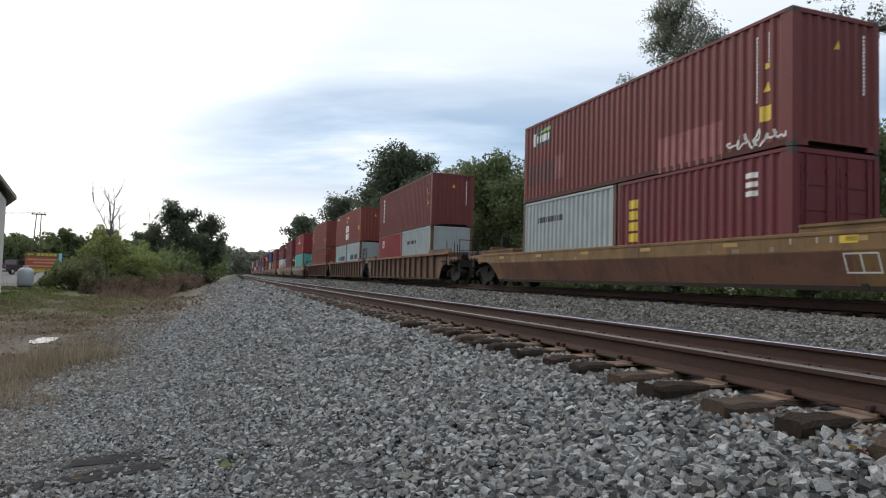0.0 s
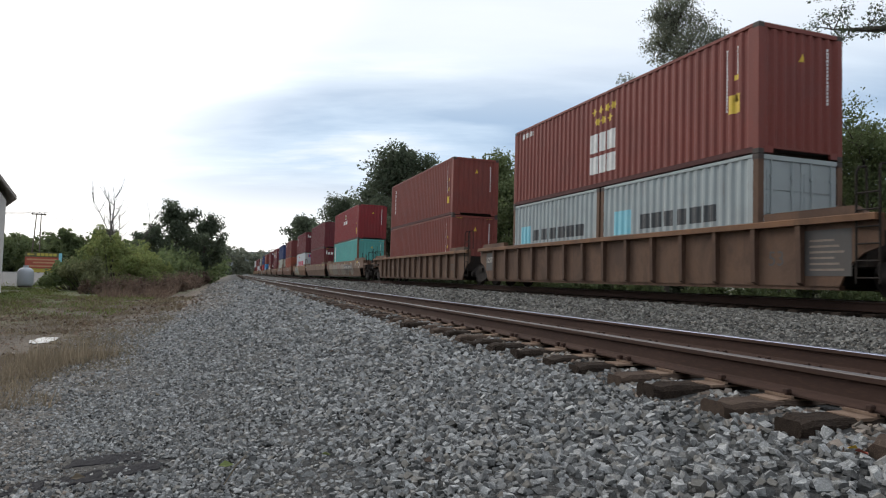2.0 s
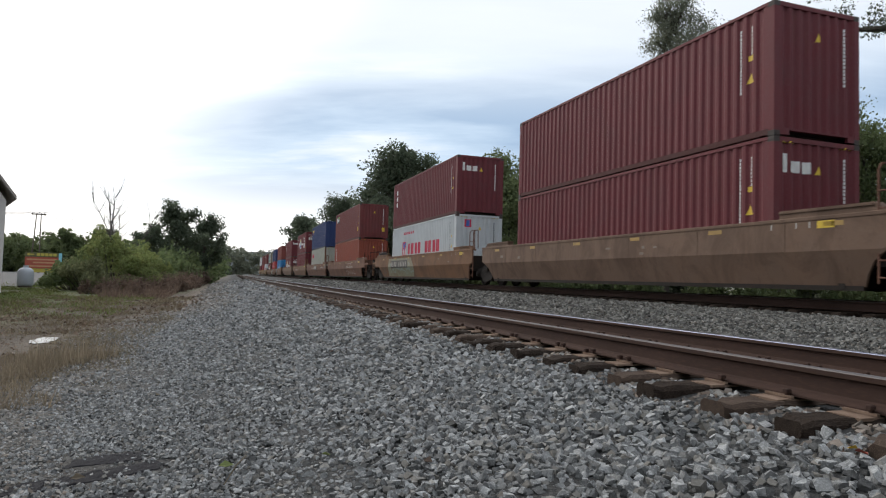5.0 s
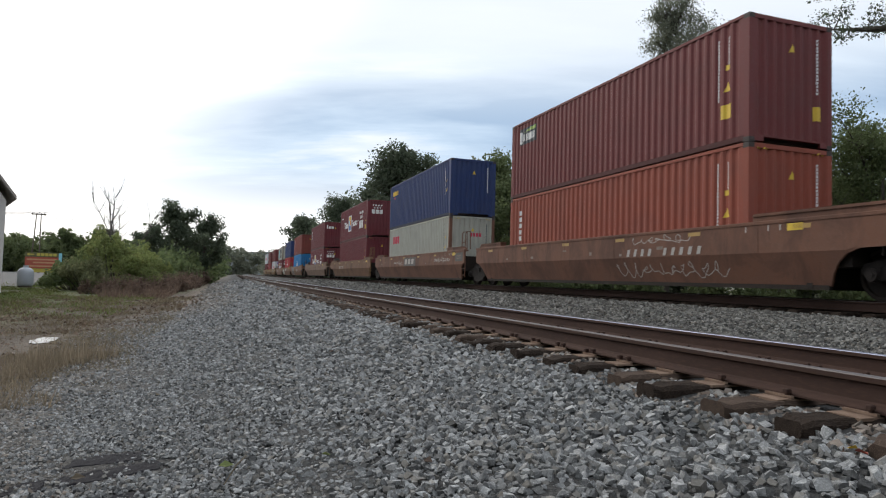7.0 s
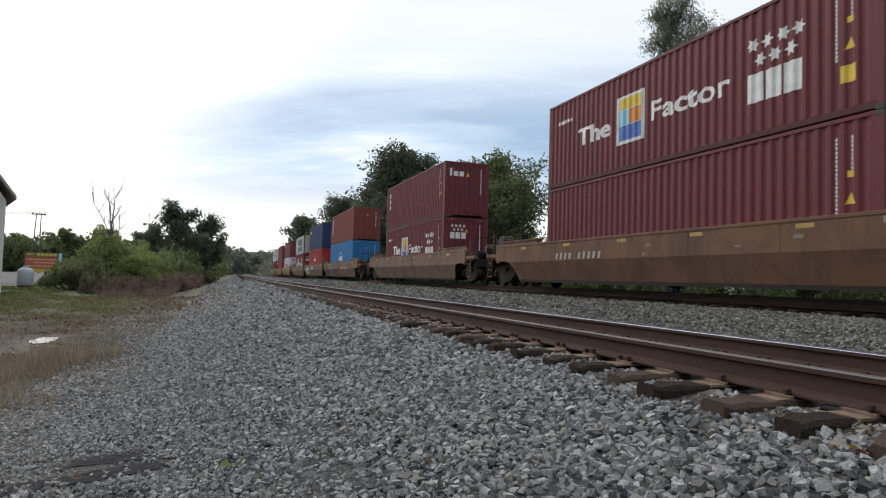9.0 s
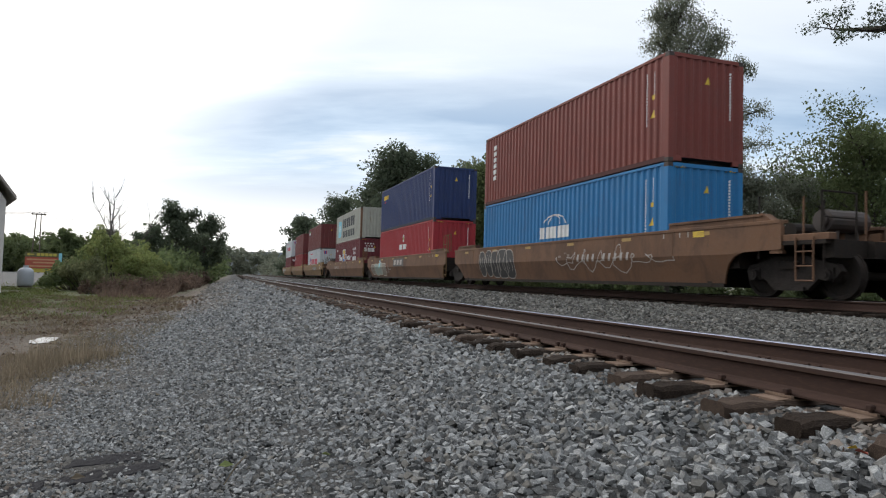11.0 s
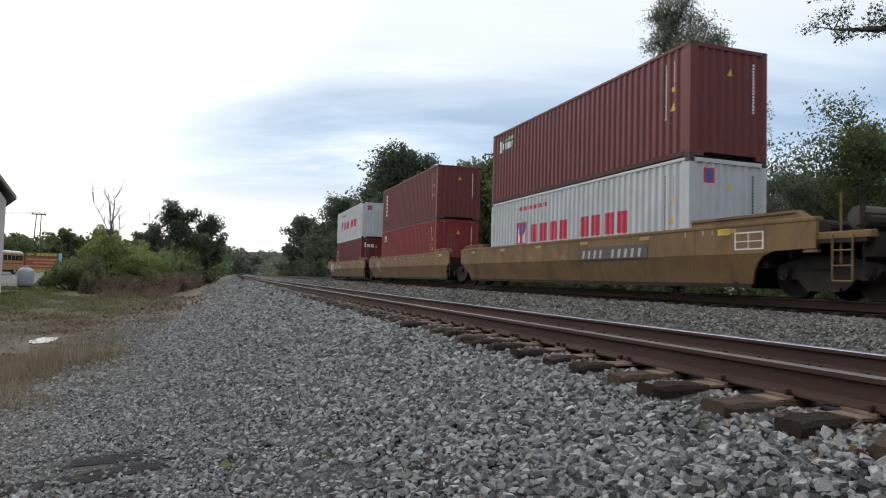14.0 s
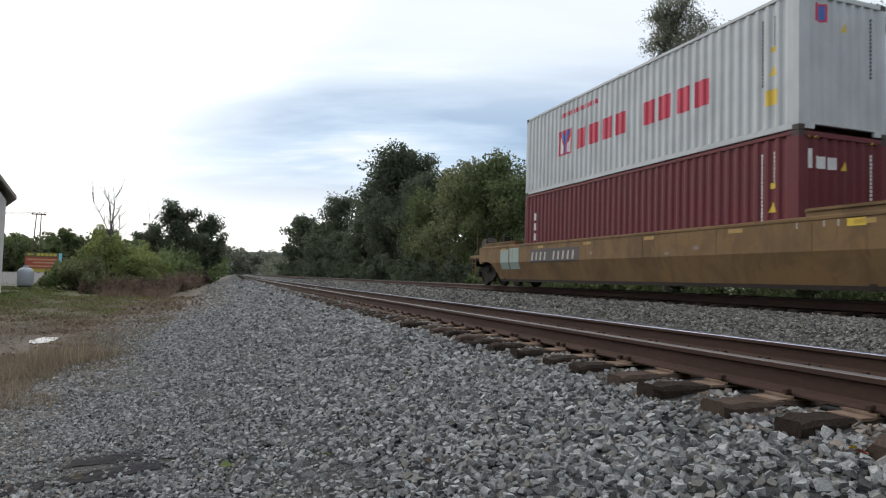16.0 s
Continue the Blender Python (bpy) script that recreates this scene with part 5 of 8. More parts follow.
def scrawl(a, b, z0, z1, seed, loops=8, thick=0.035):
    """Looping sprayed strokes between a and b, as short ribbons."""
    rng = random.Random(seed)
    pts = []
    n = loops * 12
    for i in range(n + 1):
        f = i / n
        t = f * loops * 2 * math.pi
        k = int(f * loops)
        r = random.Random(seed * 31 + k)
        amp, lean = r.uniform(0.35, 1.0), r.uniform(-0.9, 0.9)
        y = a + (b - a) * f + (b - a) / loops * (0.45 * math.cos(t) * r.uniform(0.5, 1.1) + lean * math.sin(t) * 0.4)
        z = (z0 + z1) / 2 + (z1 - z0) / 2 * (0.8 * amp * math.sin(t) + 0.2 * math.sin(2.7 * t + k)) * (1 if r.random() < 0.75 else 0.4)
        pts.append((y, z))
    out = []
    for (y0, w0), (y1, w1) in zip(pts, pts[1:]):
        d = math.hypot(y1 - y0, w1 - w0) or 1
        nx, nz = -(w1 - w0) / d * thick / 2, (y1 - y0) / d * thick / 2
        out.append([(y0 + nx, w0 + nz), (y1 + nx, w1 + nz), (y1 - nx, w1 - nz), (y0 - nx, w0 - nz)])
    return out


def blob(a, b, z0, z1, seed, n=6):
    """Overlapping rounded patches of sprayed colour."""
    rng = random.Random(seed)
    out = []
    for i in range(n * 2):
        y, z = a + (b - a) * (i + 0.5) / (n * 2), (z0 + z1) / 2 + rng.uniform(-0.2, 0.2) * (z1 - z0)
        ry, rz = abs(b - a) / n * rng.uniform(0.18, 0.40), (z1 - z0) / 2 * rng.uniform(0.35, 0.9)
        k = rng.uniform(-0.5, 0.5) * ry
        pts = [(math.cos(t), math.sin(t)) for t in sorted(rng.uniform(0, 6.28) for _ in range(9))]
        out.append([(min(max(y + ry * u + k * w, min(a, b)), max(a, b)), z + rz * w) for u, w in pts])
    return out


def fat_letters(a, b, z0, z1, n, seed, thick=0.04):
    """Puffy sprayed shapes side by side: the filled outlines, and the strokes round them."""
    rng = random.Random(seed)
    fills, strokes = [], []
    w = (b - a) / n
    for i in range(n):
        y, k = a + w * (i + 0.5), abs(w) * rng.uniform(0.50, 0.62)
        lo, hi = z0 + rng.uniform(0, 0.10), z1 - rng.uniform(0, 0.14)
        c = rng.uniform(0.18, 0.34)
        sh = rng.uniform(-0.45, 0.35)
        k *= rng.uniform(0.8, 1.25)
        p = []
        for j in range(18):
            t = 2 * math.pi * j / 18
            u, w2 = math.cos(t), math.sin(t)
            u, w2 = math.copysign(abs(u) ** (0.35 + c), u), math.copysign(abs(w2) ** (0.35 + c), w2)
            p.append((y + k * u + sh * k * w2 * 0.5, (lo + hi) / 2 + (hi - lo) / 2 * w2))
        fills.append(p)
        for (y0, w0), (y1, w1) in zip(p, p[1:] + p[:1]):
            d = math.hypot(y1 - y0, w1 - w0) or 1
            nx, nz = -(w1 - w0) / d * thick / 2, (y1 - y0) / d * thick / 2
            strokes.append([(y0 + nx, w0 + nz), (y1 + nx, w1 + nz), (y1 - nx, w1 - nz), (y0 - nx, w0 - nz)])
        m = (lo + hi) / 2 + rng.uniform(-0.15, 0.15)
        s = rng.choice((-1, 1))
        for e in (-0.35, 0.3):
            bar = [(y + e * k + s * 0.25 * k * math.sin(0.9 * q), m + 0.22 * (hi - lo) * (q - 2) / 2) for q in range(5)]
            strokes += [[(a0 - thick / 2, b0), (a0 + thick / 2, b0), (a1 + thick / 2, b1), (a1 - thick / 2, b1)] for (a0, b0), (a1, b1) in zip(bar, bar[1:])]
    return fills, strokes


def number_text(car, y, z, size, mat, words):
    cu = bpy.data.curves.new("number_mark", "FONT")
    cu.body, cu.size, cu.extrude = words, size, 0.001
    tmp = bpy.data.objects.new("number_mark", cu)
    scene.collection.objects.link(tmp)
    bpy.context.view_layer.update()
    me = bpy.data.meshes.new_from_object(tmp.evaluated_get(bpy.context.evaluated_depsgraph_get()))
    bpy.data.objects.remove(tmp)
    m = Matrix(((0, 0, -1, 0), (-1, 0, 0, y), (0, 1, 0, z), (0, 0, 0, 1)))
    return part("number_mark", me, mat, car, "stencilled number 53", m=m)


def words_on(box, length, y, z, height, width, mat, words, label):
    """Painted words on the side that faces -x, cut and pressed into its waves; with no length, on a flat car side."""
    cu = bpy.data.curves.new("painted_word", "FONT")
    cu.body, cu.size, cu.offset = words, 1.0, 0.022
    tmp = bpy.data.objects.new("painted_word", cu)
    scene.collection.objects.link(tmp)
    bpy.context.view_layer.update()
    me = bpy.data.meshes.new_from_object(tmp.evaluated_get(bpy.context.evaluated_depsgraph_get()))
    bpy.data.objects.remove(tmp)
    xs, zs = [v.co.x for v in me.vertices], [v.co.y for v in me.vertices]
    kx, kz = width / (max(xs) - min(xs)), height / (max(zs) - min(zs))
    x0, z0 = min(xs), min(zs)
    for v in me.vertices:
        v.co = (0.0, y - (v.co.x - x0) * kx, z + (v.co.y - z0) * kz)
    if length:
        bm = bmesh.new()
        bm.from_mesh(me)
        wave = SIDE_WAVE[length]
        for a, _ in wave:
            if y - width < a < y:
                bmesh.ops.bisect_plane(bm, geom=bm.verts[:] + bm.edges[:] + bm.faces[:], plane_co=(0, a, 0), plane_no=(0, 1, 0))
        wa, wc = [p[0] for p in wave], [p[1] for p in wave]
        for v in bm.verts:
            v.co.x = -(WIDE / 2 - 0.012 - float(np.interp(v.co.y, wa, wc)) + 0.005)
        bm.to_mesh(me)
        bm.free()
    else:
        bm = bmesh.new()
        bm.from_mesh(me)
        bmesh.ops.bisect_plane(bm, geom=bm.verts[:] + bm.edges[:] + bm.faces[:], plane_co=(0, 0, MIDZ), plane_no=(0, 0, 1))
        for v in bm.verts:
            v.co.x = -(OUT + 0.009 - max(0.0, MIDZ - v.co.z) * (OUT - TUCK) / (MIDZ - LOWZ))
        bm.to_mesh(me)
        bm.free()
    return part("painted_word", me, mat, box, label)


FADED_TEAL = material("faded_teal_spray", (0.22, 0.29, 0.26), 0.6, second=(0.26, 0.26, 0.22), scale=3, bump=0)
FADED_GREEN = material("faded_green_spray", (0.20, 0.20, 0.13), 0.6, second=(0.17, 0.10, 0.055), third=(0.24, 0.25, 0.18), scale=1.6, fine=6, amount=0.9, bump=0)
PALE_SPRAY = material("faded_pale_spray", (0.36, 0.31, 0.25), 0.6, second=(0.26, 0.21, 0.16), scale=2, bump=0)
MURAL_GREY = material("washed_out_grey_spray", (0.190, 0.165, 0.135), 0.7, second=(0.125, 0.090, 0.066), third=(0.24, 0.215, 0.18), scale=1.7, fine=9, amount=0.9, bump=0)
MURAL_BROWN = material("dark_brown_spray", (0.100, 0.074, 0.060), 0.7, second=(0.14, 0.10, 0.075), third=(0.07, 0.05, 0.04), scale=2, fine=7, amount=0.9, bump=0)
MURAL_TAN = material("washed_out_tan_spray", (0.215, 0.165, 0.110), 0.7, second=(0.15, 0.10, 0.068), third=(0.26, 0.225, 0.175), scale=2, fine=8, amount=0.9, bump=0)
MURAL_PINK = material("washed_out_rose_spray", (0.185, 0.120, 0.098), 0.7, second=(0.15, 0.105, 0.080), third=(0.22, 0.17, 0.14), scale=2, fine=8, amount=0.9, bump=0)
MURAL_LINE = material("thin_pale_spray", (0.29, 0.26, 0.225), 0.7, second=(0.18, 0.13, 0.10), scale=2.5, amount=0.9, bump=0)
DIM_YELLOW = material("worn_yellow_reflector", (0.36, 0.22, 0.055), 0.55, second=(0.22, 0.14, 0.055), scale=6, bump=0)
FRESH_RED = material("fresh_red_patch", (0.200, 0.036, 0.038), 0.5, scale=3, bump=0)
SMUDGE = material("dark_smudge", (0.075, 0.03, 0.03), 0.7, second=(0.10, 0.035, 0.035), scale=5, bump=0)
FADED_BLACK = material("faded_black_spray", (0.060, 0.048, 0.040), 0.7, second=(0.11, 0.075, 0.048), scale=6, amount=0.8, bump=0)
SPRAY_BLACK = material("black_spray", (0.018, 0.018, 0.020), 0.6, second=(0.03, 0.028, 0.028), scale=3, bump=0)
DULL_RED = material("dull_red_lettering", (0.20, 0.055, 0.045), 0.65, second=(0.16, 0.07, 0.05), scale=6, bump=0)
PLATE_BLACK = material("black_number_plate", (0.055, 0.05, 0.048), 0.6, second=(0.075, 0.06, 0.05), scale=3, bump=0)
FAINT = material("faint_worn_lettering", (0.20, 0.155, 0.125), 0.7, second=(0.12, 0.085, 0.065), scale=8, bump=0)
WORN_WHITE = material("worn_pale_lettering", (0.36, 0.33, 0.30), 0.6, second=(0.32, 0.29, 0.26), scale=8, bump=0)
MARK_ORANGE = material("orange_marking", (0.6, 0.22, 0.03), 0.6, bump=0)


def slogan(box, base):
    """White word blocks, a many-coloured square, stars and a short name block along a maroon side."""
    l = LONG
    z = lambda a: a - base
    words_on(box, l, 4.17, z(4.60), 0.56, 1.82, MARK_WHITE, "The", "white painted word The")
    marking(box, l, MARK_WHITE, [rect(2.0, 0.74, z(4.22), z(5.62))], "emblem", "many-coloured square emblem with a white edge")
    marking(box, l, MARK_BLUE, [[(y, zz + 0.0) for y, zz in rect(1.90, 0.84, z(4.32), z(4.75))]], "emblem_part")
    g = Geo()
    for k, (mat, poly) in enumerate(((MARK_YELLOW, rect(1.90, 0.84, z(5.22), z(5.54))), (MARK_SKY, rect(1.90, 1.42, z(4.77), z(5.20))), (MARK_ORANGE, rect(1.40, 0.84, z(4.77), z(5.20))))):
        marking(box, l, mat, [poly], "emblem_part")
    words_on(box, l, 0.44, z(4.60), 0.54, 2.9, MARK_WHITE, "Factor", "white painted word Factor")
    stars = []
    for k in range(4):
        stars += star(-3.1 - 0.4 * k, z(5.50), 0.17)
    for k in range(3):
        stars += star(-3.3 - 0.4 * k, z(5.14), 0.17)
    marking(box, l, MARK_WHITE, stars, "star_row", "seven white stars")
    marking(box, l, MARK_WHITE, blocks(-2.95, -4.42, z(4.22), z(4.86), 3, gap=0.1), "name_block", "white name blocks")
    marking(box, l, MARK_WHITE, blocks(5.5, 4.5, z(5.55), z(5.66), 5), "small_block")
    top = HIGH
    ends = []
    for k in range(4):
        ends += star(-0.75 + 0.22 * k, top - 0.42, 0.09)
    for k in range(3):
        ends += star(-0.64 + 0.22 * k, top - 0.62, 0.09)
    marking(box, l, MARK_WHITE, ends, "star_row", "seven white stars", end=True)
    marking(box, l, MARK_WHITE, [rect(-0.85 + 0.30 * k, -0.60 + 0.30 * k, top - 1.08, top - 0.76) for k in range(3)], "name_block", "white name blocks", end=True)


def column_name(box, y0, y1, z0, z1, count, mat=None):
    h = (z1 - z0) / count
    marking(box, LONG, mat or MARK_WHITE, [rect(y0 - 0.05, y1 + 0.05, z0 + i * h, z0 + (i + 0.70) * h) for i in range(count)], "name_block", "white name blocks one above another")


def red_name(box, base):
    """Red name blocks, a red and blue emblem and a thin address line on a white side."""
    l = LONG
    z = lambda a: a - base
    marking(box, l, MARK_RED, [rect(3.64, 2.80, z(1.60), z(2.44))], "emblem", "red and blue emblem")
    marking(box, l, MARK_BLUE, [[(3.5, z(2.40)), (3.36, z(2.40)), (3.16, z(2.0)), (3.28, z(1.94))], [(2.94, z(2.40)), (3.08, z(2.40)), (3.28, z(2.0)), (3.16, z(1.94))], rect(3.28, 3.14, z(1.62), z(2.02))], "emblem_part")
    marking(box, l, MARK_WHITE, [[(3.57, z(1.66)), (3.33, z(1.66)), (3.33, z(1.92)), (3.57, z(2.26))], [(2.87, z(1.66)), (3.09, z(1.66)), (3.09, z(1.92)), (2.87, z(2.26))]], "emblem_part")
    marking(box, l, MARK_RED, blocks(2.47, -0.42, z(1.66), z(2.30), 4, 0.0, 0.3), "name_block", "red name blocks")
    marking(box, l, MARK_RED, blocks(-0.98, -3.74, z(1.66), z(2.30), 4, 0.0, 0.3), "name_block", "red name blocks")
    marking(box, l, MARK_RED, blocks(3.55, 1.25, z(2.88), z(3.03), 14, 0.0, 0.35), "address_bar", "thin red bars")
    marking(box, l, MARK_RED, [rect(-0.78, -0.42, 2.896 - 0.62, 2.896 - 0.24)], "emblem", "red and blue emblem", end=True)
    marking(box, l, MARK_BLUE, [rect(-0.68, -0.52, 2.896 - 0.58, 2.896 - 0.28)], "emblem_part", end=True)


def leasing_mark(box, z1):
    """A dark plate with pale blocks under a yellow-green slope at the far top corner."""
    marking(box, LONG, MARK_BLACK, [rect(5.45, 4.10, z1 - 0.48, z1 + 0.14)], "emblem", "dark plate with pale blocks and a green slope")
    marking(box, LONG, MARK_GREEN, [[(5.05, z1 - 0.02), (4.14, z1 - 0.02), (4.14, z1 + 0.11), (4.55, z1 + 0.10)]], "emblem_part")
    marking(box, LONG, MARK_WHITE, [rect(5.41, 5.24, z1 - 0.44, z1 + 0.02)] + blocks(5.16, 4.14, z1 - 0.36, z1 - 0.10, 5, 0, 0.28), "emblem_part")


def paint_train():
    low = DECK
    hi, hi20 = DECK + HIGH + 0.008, DECK + LOW + 0.008
    up = [b[1][0] for b in BOXES]
    lo = [b[0][0][0] for b in BOXES]
    rear = {i: b[0][1][0] for i, b in enumerate(BOXES) if len(b[0]) > 1}
    L = LONG
    for i, (row, (top, length, high)) in enumerate(BOXES):
        pale = UNITS[i][6] in (WHITE, CREAM)
        if UNITS[i][6] != CREAM:
            standard_marks(top, LONG, high, i, white=not pale, yellow=2 if i not in (2,) else 1, square=i in (0, 4, 7, 9, 16, 3), end_yellow={7: 2, 9: 0, 13: 0}.get(i, 1))
        c, ln, hg = row[0]
        if ln == LONG:
            pale = UNITS[i][5][0][1] in (WHITE, CREAM)
            standard_marks(c, LONG, hg, i + 40, white=not pale, yellow=1, square=False)
        # black and yellow striped top corner guards
        for bx, hh in ((row[0][0], hg),):
            if ln == LONG:
                marking(bx, LONG, MARK_YELLOW, [rect(-1.0 + 0.09 * k, -0.96 + 0.09 * k, hh - 0.135, hh - 0.09, 0.03) for k in range(4)] + [rect(0.66 + 0.09 * k, 0.70 + 0.09 * k, hh - 0.135, hh - 0.09, 0.03) for k in range(4)], "corner_stripe", end=True).location.y = -0.022
    # first stack
    b = up[0]
    leasing_mark(b, 5.6 - hi20)
    marking(b, L, FRESH_RED, [rect(-1.8, -4.15, 3.12 - hi20, 4.05 - hi20, 0)], "repaint_patch", "fresh red repainted patch")
    marking(b, L, FRESH_RED, [rect(3.8, 3.2, 3.75 - hi20, 4.55 - hi20)], "repaint_patch", "fresh red repainted patch")
    marking(b, L, SMUDGE, [rect(5.75 - 0.36 * k, 5.5 - 0.36 * k, 3.72 - hi20, 4.5 - hi20) for k in range(6)], "dark_smudge", "dark painted-over letters")
    marking(b, L, MARK_WHITE, scrawl(-4.25, -5.85, 3.18 - hi20, 3.66 - hi20, 5, 6, 0.05), "scrawl", "white sprayed scrawl")
    marking(rear[0], SHORT, MARK_BLACK, blocks(1.9, 0.1, 2.30 - low, 2.50 - low, 9), "name_block", "dark name blocks")
    marking(lo[0], SHORT, MARK_YELLOW, [rect(2.5, 2.12, 1.38 - low + 0.31 * k, 1.62 - low + 0.31 * k) for k in range(4)], "name_block", "yellow blocks one above another")
    marking(lo[0], SHORT, MARK_WHITE, [rect(-1.75, -2.1, 2.58 - low - 0.2 * k, 2.70 - low - 0.2 * k) for k in range(3)], "code_bar", "white code bars")
    # second and third stacks
    column_name(up[1], 5.05, 4.68, 4.05 - hi20, 5.72 - hi20, 6)
    marking(rear[1], SHORT, MARK_WHITE, [rect(1.95, 1.60, 2.28 - low, 2.76 - low)], "emblem", "pale emblem")
    marking(rear[1], SHORT, MARK_BLUE, [rect(1.90, 1.65, 2.33 - low, 2.62 - low)], "emblem_part")
    marking(lo[1], SHORT, MARK_BLACK, blocks(1.7, -0.2, 2.25 - low, 2.45 - low, 9), "name_block", "dark name blocks")
    marking(up[2], L, MARK_WHITE, blocks(5.5, 4.5, 5.62 - hi20, 5.80 - hi20, 7, 0, 0.35), "small_block")
    ss = []
    for k in range(4):
        ss += star(0.42 - 0.34 * k, 5.50 - hi20, 0.15)
    for k in range(3):
        ss += star(0.25 - 0.34 * k, 5.17 - hi20, 0.15)
    marking(up[2], L, MARK_YELLOW, ss, "star_row", "seven yellow stars")
    marking(up[2], L, MARK_WHITE, blocks(0.62, -0.75, 4.22 - hi20, 4.80 - hi20, 3, 0, 0.15) + blocks(0.62, -0.75, 3.56 - hi20, 4.10 - hi20, 3, 0, 0.1), "name_block", "white name blocks in two rows")
    marking(up[2], L, MARK_YELLOW, [rect(-5.2, -5.55, 4.12 - hi20, 4.55 - hi20)], "yellow_plate", "square yellow notice plate")
    marking(lo[2], SHORT, MARK_SKY, [rect(2.35, 1.55, 1.62 - low, 2.30 - low)], "emblem", "pale blue square emblem")
    marking(lo[2], SHORT, MARK_BLACK, blocks(1.1, -1.85, 1.72 - low, 2.12 - low, 6), "name_block", "dark name blocks")
    marking(rear[2], SHORT, MARK_SKY, [rect(2.3, 1.6, 1.62 - low, 2.25 - low)], "emblem", "pale blue square emblem")
    marking(rear[2], SHORT, MARK_BLACK, blocks(1.35, -2.25, 1.70 - low, 2.08 - low, 6), "name_block", "dark name blocks")
    column_name(up[3], 5.28, 4.95, 4.40 - hi, 5.98 - hi, 6)
    # fifth to seventh
    marking(up[4], L, MARK_WHITE, blocks(0.92, -0.90, 5.0 - hi, 5.30 - hi, 8), "name_block", "white name blocks")
    marking(up[4], L, MARK_WHITE, [[(0.24 * math.cos(k), 5.66 - hi + 0.27 * math.sin(k)) for k in (math.pi / 3 * j + 0.5 for j in range(6))]], "emblem", "white six-sided emblem")
    marking(up[4], L, MARK_GREEN, [[(0.12, 5.55 - hi), (-0.12, 5.55 - hi), (0, 5.8 - hi)]], "emblem_part")
    marking(up[4], L, MARK_YELLOW, [rect(-5.2, -5.55, 3.85 - hi, 4.25 - hi)], "yellow_plate", "square yellow notice plate")
    marking(lo[4], L, MARK_WHITE, [rect(5.52, 5.02, 1.65 - low, 3.1 - low)], "white_panel", "white upright panel")
    for b, zz in ((lo[5], low), (up[6], hi), (up[10], hi), (lo[16], low)):
        marking(b, L, MARK_WHITE, [rect(-0.95, -0.82, HIGH - 0.75, HIGH - 0.35), rect(-0.75, -0.50, HIGH - 0.75, HIGH - 0.50), rect(-0.43, -0.18, HIGH - 0.75, HIGH - 0.50)], "name_block", "short white name blocks", end=True)
    column_name(up[6], 5.40, 5.12, 4.78 - hi, 5.95 - hi, 3)
    column_name(up[10], 5.40, 5.12, 4.78 - hi, 5.95 - hi, 3)
    column_name(lo[16], 5.40, 5.20, 1.7 - low, 2.8 - low, 3)
    red_name(lo[6], low)
    # eighth to eleventh
    leasing_mark(up[7], 5.9 - hi)
    column_name(lo[7], 5.35, 5.05, 1.75 - low, 2.95 - low, 5)
    for b in (up[8], up[12]):
        marking(b, L, MARK_YELLOW, blocks(5.45, 4.15, 5.60 - hi, 5.88 - hi, 5, 0, 0.1), "name_block", "yellow name blocks")
        marking(b, L, MARK_RED, [[(5.35, 5.42 - hi), (4.9, 5.50 - hi), (4.9, 5.40 - hi)]], "emblem_part")
    marking(lo[8], L, MARK_RED, blocks(5.03, 3.55, 2.42 - low, 2.88 - low, 4, 0, 0.15), "name_block", "red name blocks")
    marking(lo[8], L, MARK_RED, [rect(-0.1 + 0.16 * k, 0.02 + 0.16 * k, HIGH - 1.0, HIGH - 0.82) for k in range(4)], "name_block", "red name blocks", end=True)
    slogan(up[9], hi)
    slogan(lo[10], hi)
    slogan(lo[13], hi)
    # twelfth to seventeenth
    column_name(up[11], 5.32, 4.93, 4.42 - hi, 5.95 - hi, 6)
    marking(lo[11], L, MARK_WHITE, blocks(0.93, -1.16, 1.72 - low, 2.12 - low, 5, 0, 0.12), "name_block", "white name blocks")
    arc = []
    for k in range(10):
        t0, t1 = math.pi * k / 10, math.pi * (k + 1) / 10
        for r, w in ((0.80, 0.05), (0.42, 0.04)):
            arc.append([(-0.1 + r * math.cos(t0), 2.18 - low + 0.36 * math.sin(t0)), (-0.1 + r * math.cos(t1), 2.18 - low + 0.36 * math.sin(t1)), (-0.1 + (r - w) * math.cos(t1), 2.18 - low + 0.31 * math.sin(t1)), (-0.1 + (r - w) * math.cos(t0), 2.18 - low + 0.31 * math.sin(t0))])
    marking(lo[11], L, MARK_WHITE, [arc], "emblem", "white arched lines")
    marking(lo[12], L, MARK_WHITE, blocks(0.86, -0.86, 2.0 - low, 2.32 - low, 8), "name_block", "white name blocks")
    marking(lo[12], L, MARK_WHITE, [[(0.24 * math.cos(k), 2.69 - low + 0.25 * math.sin(k)) for k in (math.pi / 3 * j + 0.5 for j in range(6))]], "emblem", "white six-sided emblem")
    marking(lo[12], L, MARK_GREEN, [[(0.12, 2.6 - low), (-0.12, 2.6 - low), (0, 2.82 - low)]], "emblem_part")
    b = up[13]
    marking(b, L, MARK_SKY, [[(4.70, 3.92 - hi), (3.42, 3.92 - hi), (3.24, 4.10 - hi), (3.24, 5.32 - hi), (3.42, 5.50 - hi), (4.70, 5.50 - hi), (4.88, 5.32 - hi), (4.88, 4.10 - hi)]], "emblem", "pale blue square with a white star")
    st = []
